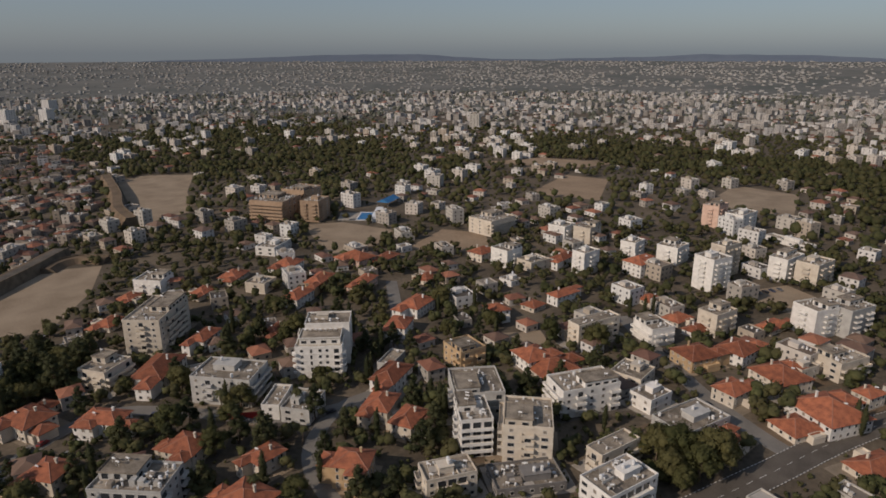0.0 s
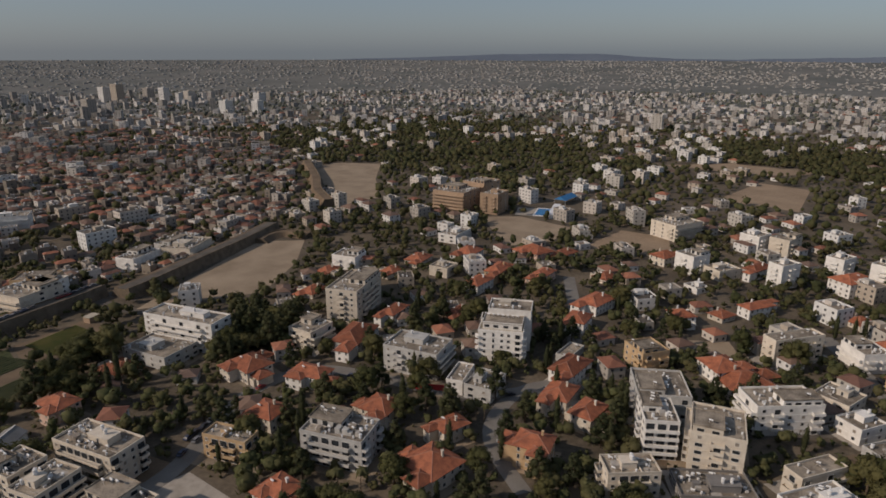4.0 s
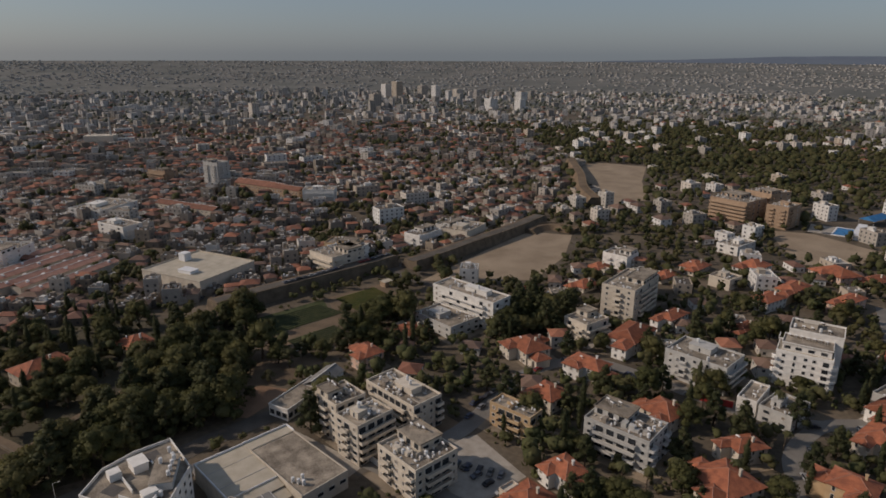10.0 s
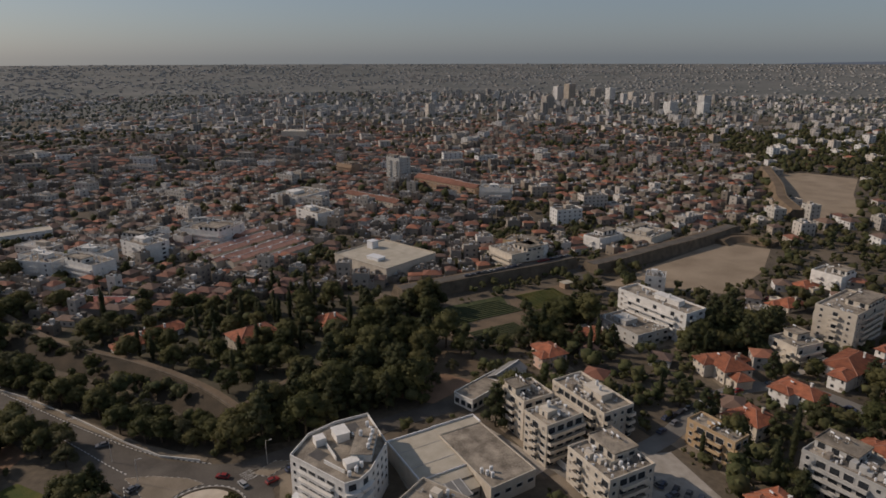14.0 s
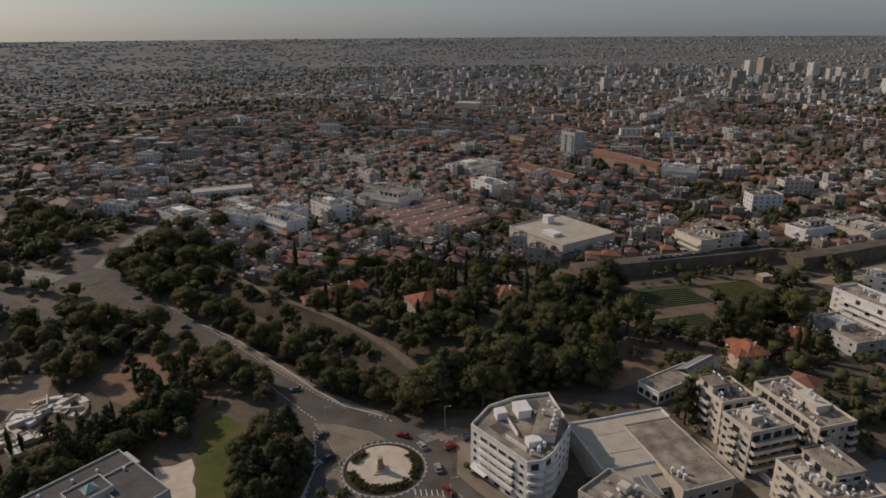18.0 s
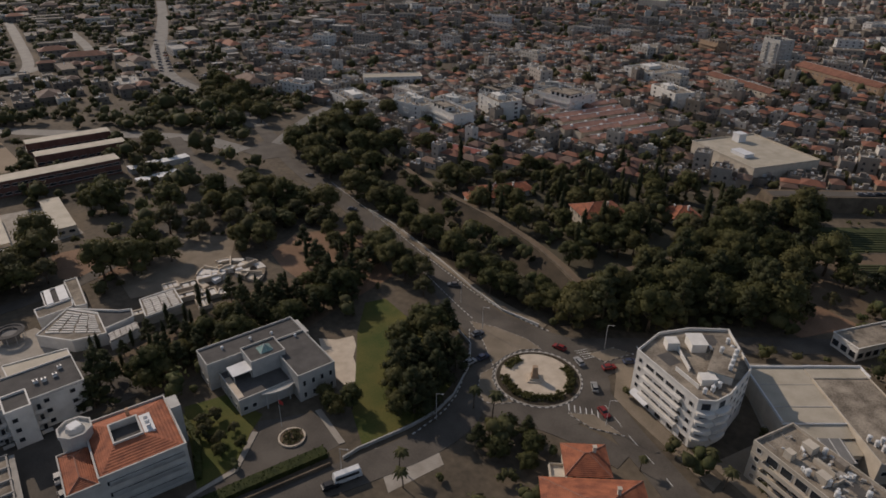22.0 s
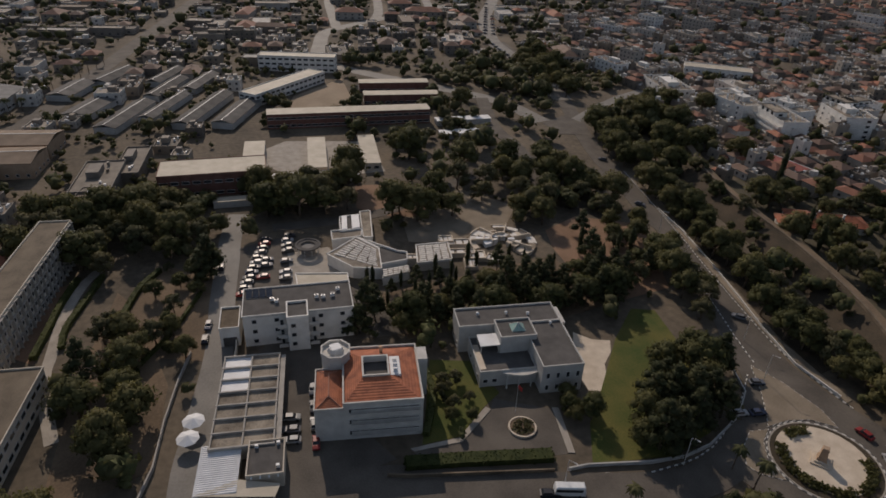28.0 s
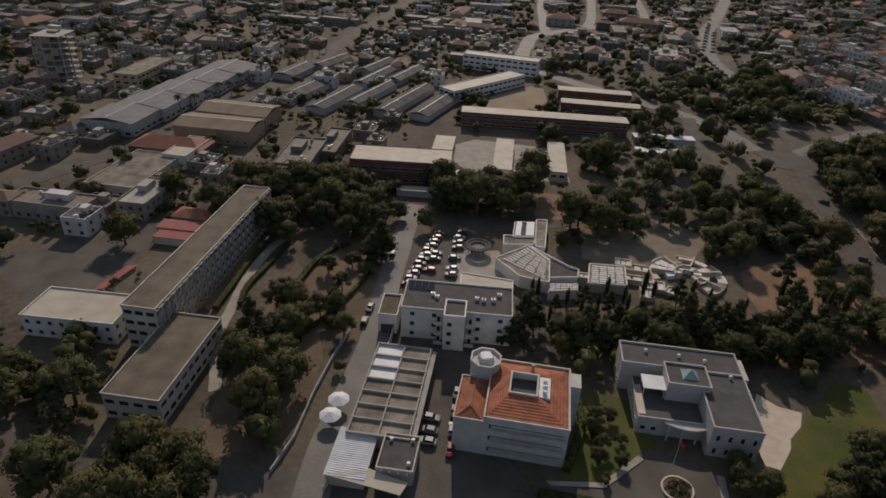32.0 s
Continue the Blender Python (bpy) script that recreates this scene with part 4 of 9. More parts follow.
    if near:
        for q in range(max(5, int(w * d / 22))):
            spot, pick = roof_spot(2.6), rnd.random()
            if not spot:
                continue
            cx, cy = spot
            if pick < 0.3:
                part("air_conditioner", Geo().box(cx, cy, H + 0.05, 0.95, 0.45, 0.75, rnd.choice((0, 90))), FRAME, roof_ob)
            elif pick < 0.5:
                part("roof_store", Geo().box(cx * 0.85, cy * 0.85, H + 0.05, rnd.uniform(1.4, 3.0), rnd.uniform(1.3, 2.4), rnd.uniform(1.0, 2.2)), rnd.choice((PLASTER[colour], CONCRETE, SHUTTER)), roof_ob)
            elif pick < 0.8:
                part("roof_mat", Geo().box(cx * 0.6, cy * 0.6, H + 0.05 + 0.004 * q, rnd.uniform(2, 6), rnd.uniform(1.5, 4.5), 0.03), rnd.choice((ROOF_DARK, ROOF_PALE, CONCRETE, ROOF_DARK, STONE)), roof_ob, "patch of other roofing")
            else:
                part("low_wall", Geo().box(cx * 0.6, cy * 0.6, H + 0.05, rnd.uniform(2.5, 6), 0.2, rnd.uniform(0.6, 1.4), rnd.choice((0, 90))), PLASTER[colour], roof_ob)
    g = Geo()
    for q in range(max(6, int(w * d / (9 if near else 14)))):
        spot = roof_spot(2.0)
        if not spot:
            continue
        a, c, pick = spot[0], spot[1], rnd.random()
        if pick < 0.25:
            g.tube(a, c, H + 0.35, H + 1.2, 0.34, 0.34, 7, 0).box(a, c, H + 0.05, 0.5, 0.5, 0.3, 0, 1)
        elif pick < 0.6:
            g.box(a, c, H + 0.05, rnd.uniform(0.4, 1.2), rnd.uniform(0.3, 0.9), rnd.uniform(0.3, 0.8), rnd.uniform(0, 90), rnd.choice((0, 1, 1)))
        elif pick < 0.85:
            g.box(a, c, H + 0.05, rnd.uniform(1.5, 4.0), 0.12, 0.25, rnd.choice((0, 90)), 1)
        else:
            g.box(a, c, H + 0.05, 0.06, 0.06, 2.6, 0, 1).box(a, c, H + 2.2, 1.3, 0.05, 0.05, rnd.uniform(0, 180), 1)
    if g.f:
        clutter = part("roof_clutter", g, [TANK, CONCRETE], roof_ob, "small tanks, pipes and aerials")
        clutter["kind"] = "stuff"
    if math.hypot(x, y) < 340 and x > -20:
        yard(x, y, rot, w + rnd.uniform(4, 11), d + rnd.uniform(4, 11), rnd)
    c, s = math.cos(radians(rot)), math.sin(radians(rot))
    KEEP_OUT.append([(x + c * a - s * b, y + s * a + c * b) for a, b in rect(w + 3, d + 3)])
    return ob


YARDS = 0


def yard(x, y, rot, w, d, rnd):
    """Paved or bare ground round a house, slightly raised."""
    global YARDS
    YARDS += 1
    o = rnd.uniform(-1.5, 1.5)
    c, s = math.cos(radians(rot)), math.sin(radians(rot))
    poly = [(x + c * a - s * b, y + s * a + c * b) for a, b in rect(w, d, o, -o)]
    setting("yard", Geo().prism(poly, -0.2, 0.02 + 0.0006 * YARDS % 0.06), rnd.choice((PAVING, TANPAVE, TANPAVE, EARTH, ASPHALT, SAND)), "dusty paved yard round a house", "ground")


def hip_roof(w, d, z, rise, over=0.6, x=0.0, y=0.0):
    """A hipped roof with a soffit and a thickness at the eaves; returns the slopes and the ridge tiles."""
    g, r = Geo(), Geo()
    W, D = w / 2 + over, d / 2 + over
    k = min(W, D) * 0.96
    a, b = ((W - k, 0), (-(W - k), 0)) if W >= D else ((0, D - k), (0, -(D - k)))
    e = [(-W, -D), (W, -D), (W, D), (-W, D)]
    vs = [(x + p, y + q, z) for p, q in e] + [(x + p, y + q, z - 0.18) for p, q in e] + [(x + a[0], y + a[1], z + rise), (x + b[0], y + b[1], z + rise)]
    sides = [(0, 1, 8, 9), (1, 2, 8), (2, 3, 9, 8), (3, 0, 9)] if W >= D else [(0, 1, 9), (1, 2, 8, 9), (2, 3, 8), (3, 0, 9, 8)]
    g.add(vs, sides + [(4, 5, 1, 0), (5, 6, 2, 1), (6, 7, 3, 2), (7, 4, 0, 3), (7, 6, 5, 4)])
    pairs = [(8, 9)] + ([(1, 8), (2, 8), (3, 9), (0, 9)] if W >= D else [(2, 8), (3, 8), (0, 9), (1, 9)])
    for i, j in pairs:
        p, q = Vector(vs[i]), Vector(vs[j])
        dv = q - p
        if dv.length < 0.3:
            continue
        side = dv.cross(Vector((0, 0, 1))).normalized() * 0.16
        up = Vector((0, 0, 0.13))
        r.add([tuple(p - side), tuple(p + side), tuple(p + up), tuple(q - side), tuple(q + side), tuple(q + up)], [(0, 2, 5, 3), (2, 1, 4, 5), (0, 1, 2), (3, 5, 4)])
    return g, r


def villa(x, y, rot, w, d, floors, colour, z=0.0, wing=None, name="villa", storey=2.85):
    """A house under a hipped tile roof with windows, door, porch and chimney; some have a lower wing."""
    rnd = random.Random(int(x * 11 + y * 5))
    H = floors * storey
    near = math.hypot(x - 10, y - 20) < 240
    word = COLOUR_WORDS[colour]
    ob = base(name, x, y, rot, z, f"{word} {('one', 'two', 'three')[floors - 1]}-storey house under a red tiled hip roof", "house", "tiled houses")
    w, d = max(w, 7.0), max(d, 7.0)
    bump = rnd.random() < 0.6 if wing is None else wing
    g = Geo().box(0, 0, -0.3, w, d, H + 0.25)
    ww, wd = w * 0.5, d * 0.35
    side = rnd.choice((-1, 1))
    if bump:
        g.box(side * w * 0.22, -d / 2 - wd / 2 + 0.3, -0.3, ww, wd, H + 0.25)
    part("wall", g, PLASTER[colour], ob)
    rise = min(w, d) * 0.24
    slopes, ridges = hip_roof(w, d, H + 0.1, rise)
    rf = part("roof", slopes, TILE, ob)
    part("ridge", ridges, TILE_RIDGE, rf)
    if bump:
        s2, r2 = hip_roof(ww, wd + 2.4, H + 0.08, min(ww, wd + 2.4) * 0.24, 0.55, side * w * 0.22, -d / 2 - wd / 2 + 1.2)
        rf2 = part("wing_roof", s2, TILE, ob)
        part("ridge", r2, TILE_RIDGE, rf2)
    if rnd.random() < 0.6 and near:
        ew, ed = w * rnd.uniform(0.4, 0.55), d * rnd.uniform(0.5, 0.75)
        ex, ey = -side * (w / 2 + ew * 0.28), rnd.uniform(-0.15, 0.15) * d
        eh = H - (storey * 0.55 if floors > 1 else 0.3)
        ext = part("side_wing", Geo().box(ex, ey, -0.3, ew, ed, eh + 0.25), PLASTER[colour], ob)
        s3, r3 = hip_roof(ew + 0.6, ed, eh, min(ew, ed) * 0.24, 0.45, ex, ey)
        part("wing_roof", s3, TILE, ext)
        part("ridge", r3, TILE_RIDGE, ext)
    part("chimney", Geo().box(w * 0.2, d * 0.12, H, 0.7, 0.7, rise + 1.0).box(w * 0.2, d * 0.12, H + rise + 1.0, 0.95, 0.95, 0.15), PLASTER[colour], rf)
    for k, (m, length) in enumerate(wall_places(w, d)):
        if not faces_camera(x, y, rot, k):
            continue
        n = max(1, int(length / 3.1))
        for f in range(floors):
            for b in range(n):
                bx = -length / 2 + (b + 0.5) * length / n
                if bump and k == 0:
                    if abs(bx - side * w * 0.22) < ww / 2:
                        m2 = m @ pose(0, -wd + 0.3, 0)
                    else:
                        m2 = m
                else:
                    m2 = m
                part("window", WINDOW[rnd.choice(("tall", "small", "shut"))], None, ob, at=m2 @ pose(bx, 0, f * storey + 0.85))
    dm = Geo().box(0, -0.04, 0, 1.2, 0.12, 2.2)
    part("door", dm, SHUTTER, ob, "brown front door", at=pose(-side * w * 0.3, -d / 2, 0.0))
    if rnd.random() < 0.55:
        part("solar_heater", SOLAR, None, rf, at=pose(-w * 0.15, -d * 0.2, H + rise * 0.4, 0, 0, 110 - rot))
    if rnd.random() < 0.5:
        pw, pd = w * rnd.uniform(0.35, 0.55), rnd.uniform(2.2, 3.4)
        sx = rnd.choice((-1, 1))
        part("porch", Geo().box(sx * (w / 2 + pd / 2), -d * 0.12, -0.2, pd, pw, 2.7).box(sx * (w / 2 + pd / 2), -d * 0.12, 2.5, pd + 0.4, pw + 0.4, 0.16).ring(rect(pd, pw, sx * (w / 2 + pd / 2), -d * 0.12), 0.15, 2.66, 3.4), PLASTER[colour], ob, "flat-roofed porch")
    if math.hypot(x, y) < 340 and x > -20:
        yard(x, y, rot, w + rnd.uniform(2, 8), d + rnd.uniform(3, 10), rnd)
    c, s = math.cos(radians(rot)), math.sin(radians(rot))
    KEEP_OUT.append([(x + c * a - s * b, y + s * a + c * b) for a, b in rect(w + 3, d + 4)])
    return ob


def hall(name, x, y, rot, w, d, h, colour, roof, label, category="building", pitched=0.0, windows=None, strip=None, z=0.0, group="", both=False, par=0.5, storeys=1):
    """A long plain building: walls, flat or low-pitched roof, rows of windows on its long sides, fascia."""
    ob = base(name, x, y, rot, z, label, category, group)
    g = Geo().box(0, 0, -0.3, w, d, h + 0.3)
    part("wall", g, PLASTER[colour] if isinstance(colour, str) else colour, ob)
    if pitched:
        k = d / 2 + 0.4
        W = w / 2 + 0.4
        vs = [(-W, -k, h), (W, -k, h), (W, 0, h + pitched), (-W, 0, h + pitched), (W, k, h), (-W, k, h)]
        vs += [(a, b, c - 0.15) for a, b, c in vs]
        part("roof", Geo().add(vs, [(0, 1, 2, 3), (3, 2, 4, 5), (0, 3, 5, 11, 9, 6), (1, 7, 8, 10, 4, 2), (0, 6, 7, 1), (5, 4, 10, 11), (6, 9, 8, 7), (9, 11, 10, 8)]), roof, ob)
        part("ridge_cap", Geo().box(0, 0, h + pitched - 0.03, w + 0.8, 0.5, 0.1), FRAME, ob)
    else:
        part("roof", Geo().box(0, 0, h, w + 0.3, d + 0.3, 0.18), roof, ob)
        if par:
            part("parapet", Geo().ring(rect(w + 0.36, d + 0.36), 0.25, h + 0.1, h + 0.1 + par), PLASTER[colour] if isinstance(colour, str) else colour, ob)
    if windows:
        kind, step = windows
        sides = [q for q in range(4) if (wall_places(w, d)[q][1] >= 6) and (both or faces_camera(x, y, rot, q))]
        for q in sides:
            m, length = wall_places(w, d)[q]
            n = max(1, int(length / step))
            for s in range(storeys):
                for b in range(n):
                    part("window", WINDOW[kind], None, ob, at=m @ pose(-length / 2 + (b + 0.5) * length / n, 0, s * h / storeys + min(0.9, h / storeys * 0.3)))
    c, s = math.cos(radians(rot)), math.sin(radians(rot))
    KEEP_OUT.append([(x + c * a - s * b, y + s * a + c * b) for a, b in rect(w + 3, d + 3)])
    return ob


# ------------------------------------------------------------ apartment blocks and villas, from the moat outwards
block(21.1, 184.0, -55, 11.2, 14.9, 5, "cream")
block(13.7, 198.0, -58, 12.7, 12.2, 5, "cream")
block(36.4, 203.0, -57, 26.6, 13.2, 4, "cream")
block(35.9, 165.7, -59, 18.5, 16.8, 4, "cream")
block(74.5, 187.5, -52, 17.1, 7.6, 3, "yellow")
block(106.2, 167.4, -52, 22.8, 14.6, 4, "grey")
block(161.5, 208.9, -57, 25.3, 17.2, 4, "grey")
block(167.9, 185.4, -53, 7.0, 16.0, 2, "white")
block(172.9, 175.0, -61, 11.7, 15.4, 2, "grey")
block(82.2, 288.9, -54, 39.6, 13.4, 5, "white")
block(68.1, 279.9, -58, 25.9, 19.4, 2, "grey")
block(165.2, 281.5, -50, 17.3, 31.5, 6, "cream")
block(131.3, 258.0, -64, 13.7, 15.4, 3, "cream")
block(194.5, 351.9, -55, 16.8, 14.7, 3, "white")
block(237.9, 306.8, -64, 12.9, 13.1, 2, "cream")
block(287.7, 368.2, -63, 15.0, 24.5, 2, "white")
block(224.7, 180.1, -69, 7.0, 14.9, 1, "grey")
block(221.5, 128.3, 49, 20.7, 19.3, 4, "grey")
block(201.1, 112.9, 50, 15.8, 11.4, 5, "white")
block(212.2, 97.0, 35, 19.5, 16.9, 5, "cream")
block(250.5, 97.3, 60, 14.1, 24.8, 4, "white")
block(269.1, 77.2, 77, 10.3, 12.8, 2, "white")
block(281.6, 91.1, -88, 13.7, 14.7, 2, "cream")
block(262.0, 58.3, 72, 15.1, 24.5, 2, "grey")
block(223.5, 69.7, 76, 7.0, 18.5, 3, "cream")
block(205.0, 58.3, 75, 12.5, 20.5, 4, "white")
block(196.4, 86.4, 53, 13.4, 23.2, 1, "dark")
block(175.7, 102.3, 60, 9.7, 16.7, 3, "cream")
block(247.8, 156.4, 74, 14.3, 13.4, 3, "yellow")
block(334.7, 39.2, 67, 9.2, 11.2, 2, "cream")
block(349.5, 27.4, 65, 13.3, 17.7, 3, "cream")
block(389.5, 47.2, 61, 14.2, 14.6, 5, "white")
block(402.1, 34.5, 68, 13.2, 18.4, 5, "grey")
block(418.9, 109.1, 69, 14.3, 15.2, 7, "white")
block(450.6, 112.6, 76, 10.0, 16.8, 7, "cream")
block(569.5, 161.9, 88, 13.2, 18.8, 6, "pink")
block(566.7, 140.7, 82, 14.7, 23.5, 5, "white")
block(468.6, 81.5, 79, 11.4, 21.3, 5, "white")
block(468.9, 65.7, 78, 13.4, 20.3, 5, "cream")
block(433.6, 285.4, 87, 23.3, 28.8, 4, "cream")
block(374.2, 227.1, 86, 14.4, 14.9, 4, "white")
block(450.5, 232.2, -89, 14.3, 15.1, 4, "white")
block(459.9, 215.8, -87, 13.6, 17.8, 4, "cream")
block(395.3, 179.9, 80, 10.0, 14.6, 5, "white")
block(445.4, 172.3, 89, 11.0, 14.1, 4, "white")
block(454.5, 147.8, 87, 14.7, 16.5, 4, "white")
block(307.4, 124.3, 72, 7.8, 26.1, 4, "cream")
block(328.0, 103.1, 61, 15.2, 12.8, 3, "white")
block(380.4, 209.6, 78, 13.6, 16.9, 2, "cream")
block(345.9, 202.4, 80, 10.4, 9.2, 1, "white")
block(358.7, 83.9, 74, 11.0, 15.9, 4, "cream")
block(549.9, 99.6, 68, 35.4, 9.3, 1, "white")
block(344.4, 449.6, -64, 31.1, 30.8, 6, "brown")
block(376.9, 457.1, -73, 24.2, 25.6, 7, "brown")
block(364.3, 421.1, -63, 16.8, 21.8, 6, "brown")
block(18.7, 379.3, -54, 22.6, 24.9, 4, "cream")
block(-6.2, 138.4, -31, 36, 13, 4, "cream", penthouse=False, storey=2.6)
block(111.0, 432.9, -42, 22.1, 28.8, 3, "cream")
block(26.5, 388.3, -44, 18.0, 17.3, 4, "white")
block(-131.8, 474.9, -42, 29.5, 15.2, 4, "white")
block(-230.0, 341.1, -25, 25.3, 14.6, 4, "white")
block(-219.4, 383.1, -31, 26.7, 17.2, 4, "white")
block(-190.7, 422.2, -16, 32.2, 27.8, 4, "white")
block(-165.1, 552.6, -29, 32.0, 40.0, 3, "white")
block(-259.2, 343.3, -9, 24.3, 16.8, 4, "white")
block(-244.9, 363.8, -11, 16.6, 14.8, 4, "white")
block(-229.6, 406.4, -14, 16.8, 22.7, 4, "white")
block(-317.0, 349.9, -23, 36.4, 19.1, 2, "white")
villa(26.5, 249.1, -60, 12.3, 9.3, 2, "pink")
villa(50.2, 273.7, -62, 14.3, 11.5, 1, "cream")
villa(91.5, 201.0, -60, 11.9, 10.9, 2, "cream")
villa(116.4, 220.6, -56, 15.5, 9.7, 2, "white")
villa(128.7, 181.1, -63, 12.0, 11.9, 2, "cream")
villa(80.8, 155.6, -71, 10.2, 8.6, 2, "white")
villa(66.4, 147.9, -60, 10.7, 11.5, 1, "cream")
villa(103.1, 250.7, -64, 8.1, 12.2, 1, "cream")
villa(211.6, 166.2, -71, 10.9, 18.2, 2, "white")
villa(192.6, 152.2, -64, 10.5, 14.1, 2, "cream")
villa(192.4, 136.6, -73, 9.1, 13.8, 2, "cream")
villa(159.1, 128.7, -56, 11.9, 10.1, 3, "yellow")
villa(126.5, 141.1, -78, 14.8, 14.8, 2, "cream")
villa(143.7, 156.5, -87, 8.1, 11.1, 2, "cream")
villa(250.5, 201.6, -63, 10.3, 13.8, 2, "white")
villa(276.0, 214.2, -78, 12.1, 18.7, 2, "white")
villa(148.1, 244.8, -52, 13.3, 22.9, 2, "white")
villa(177.8, 260.9, -61, 8.4, 15.6, 2, "white")
villa(210.7, 324.3, -63, 9.2, 12.4, 1, "cream")
villa(237.4, 336.5, -59, 12.3, 15.9, 1, "cream")
villa(268.8, 323.5, -65, 13.4, 16.3, 2, "white")
villa(240.0, 272.7, -69, 10.2, 17.3, 2, "white")
villa(264.3, 284.5, -63, 10.2, 19.5, 2, "yellow")
villa(308.4, 301.5, -89, 19.8, 14.7, 2, "pink")
villa(280.7, 262.7, -69, 8.5, 17.6, 2, "pink")
villa(314.4, 243.7, -81, 10.4, 13.0, 1, "cream")
villa(208.9, 247.4, -62, 7.0, 14.1, 1, "cream")
villa(325.4, 292.6, -78, 10.4, 19.2, 1, "cream")
villa(266.3, 131.9, 70, 13.8, 13.6, 2, "white")
villa(266.4, 121.1, 68, 17.3, 19.8, 1, "cream")
villa(316.7, 77.9, 64, 14.1, 16.5, 2, "yellow")
villa(334.8, 65.3, 79, 13.5, 16.3, 2, "white")
villa(295.5, 54.4, 75, 10.1, 13.4, 2, "cream")
villa(320.4, 43.5, 63, 17.4, 16.8, 2, "cream")
villa(302.2, 21.7, 60, 20.8, 20.1, 2, "white")
villa(287.0, 28.8, 62, 12.3, 13.7, 1, "cream")
villa(260.5, 45.7, 82, 10.7, 12.8, 1, "cream")
villa(416.3, 152.8, 79, 14.0, 16.5, 3, "white")
villa(372.5, 125.6, 72, 10.7, 11.1, 1, "cream")
villa(399.7, 198.6, -88, 9.0, 18.3, 2, "white")
villa(341.4, 162.6, 79, 8.0, 17.7, 2, "white")
villa(321.6, 169.3, 87, 9.0, 10.3, 1, "cream")
villa(298.4, 176.8, 66, 10.4, 10.5, 2, "white")
villa(372.7, 246.9, 90, 12.3, 15.4, 2, "cream")
villa(349.4, 89.4, 77, 9.0, 12.9, 1, "white")
villa(379.4, 63.0, 76, 8.3, 16.5, 1, "cream")
villa(356.3, 102.8, 79, 9.8, 13.0, 1, "cream")
villa(279.4, 2.1, 64, 10.4, 18.4, 1, "cream")
villa(327.6, 12.7, 67, 7.0, 9.9, 2, "cream")
villa(-75.6, 282.6, -50, 13.1, 12.7, 1, "white")
villa(-49.7, 291.7, -48, 11.1, 12.4, 1, "white")
villa(-104.9, 258.8, -44, 14.8, 19.4, 2, "cream")
villa(-152.4, 264.2, -40, 10.3, 24.3, 1, "white")
villa(-157.6, 255.1, -42, 14.3, 12.9, 1, "white")
villa(155.9, 317.5, -63, 10.3, 13.6, 1, "cream")
villa(177.1, 345.7, -61, 9.7, 13.0, 1, "cream")
villa(97.2, 241.8, -75, 15.7, 12.4, 2, "cream")
villa(-56.5, 120.5, 30, 9.5, 9, 2, "cream", wing=False)
villa(-49, 108, 30, 22, 17, 2, "cream", wing=False)
block(-92, 672, -40, 20, 16, 8, "grey")
block(-150, 700, -40, 26, 16, 4, "brown")
hall("tiled_barracks", -98, 545, -38, 66, 11, 7.0, "cream", TILE_OLD, "long cream building under a red tiled roof", "barracks", pitched=2.6, windows=("small", 4.5), storeys=2)
hall("tiled_hall", -44, 622, -42, 60, 16, 8.5, "brown", TILE_OLD, "tan hall under a broad red tiled roof", "hall", pitched=3.4, windows=("small", 4.5), storeys=2)
hall("tiled_hall", -18, 596, -42, 34, 12, 8.5, "brown", TILE_OLD, "tan hall under a red tiled roof", "hall", pitched=3.0, windows=("small", 4.5), storeys=2)
block(24, 399, -24, 22, 15, 4, "yellow")
block(10, 575, -10, 28, 18, 4, "white")
block(80, 424, 40, 24, 14, 3, "white")
block(108, 446, 38, 30, 13, 3, "grey")
block(-226, 396, -12, 26, 14, 4, "grey")
block(-240, 360, -5, 24, 13, 4, "white")
block(-205, 438, 20, 28, 12, 4, "grey")
hall("long_white_block", -326, 408, 42, 44, 14, 8.0, "white", ROOF_PALE, "long white building on the edge of the old town", "building", windows=("small", 4.0), storeys=2)
block(-274, 360, -18, 24, 12, 3, "white")

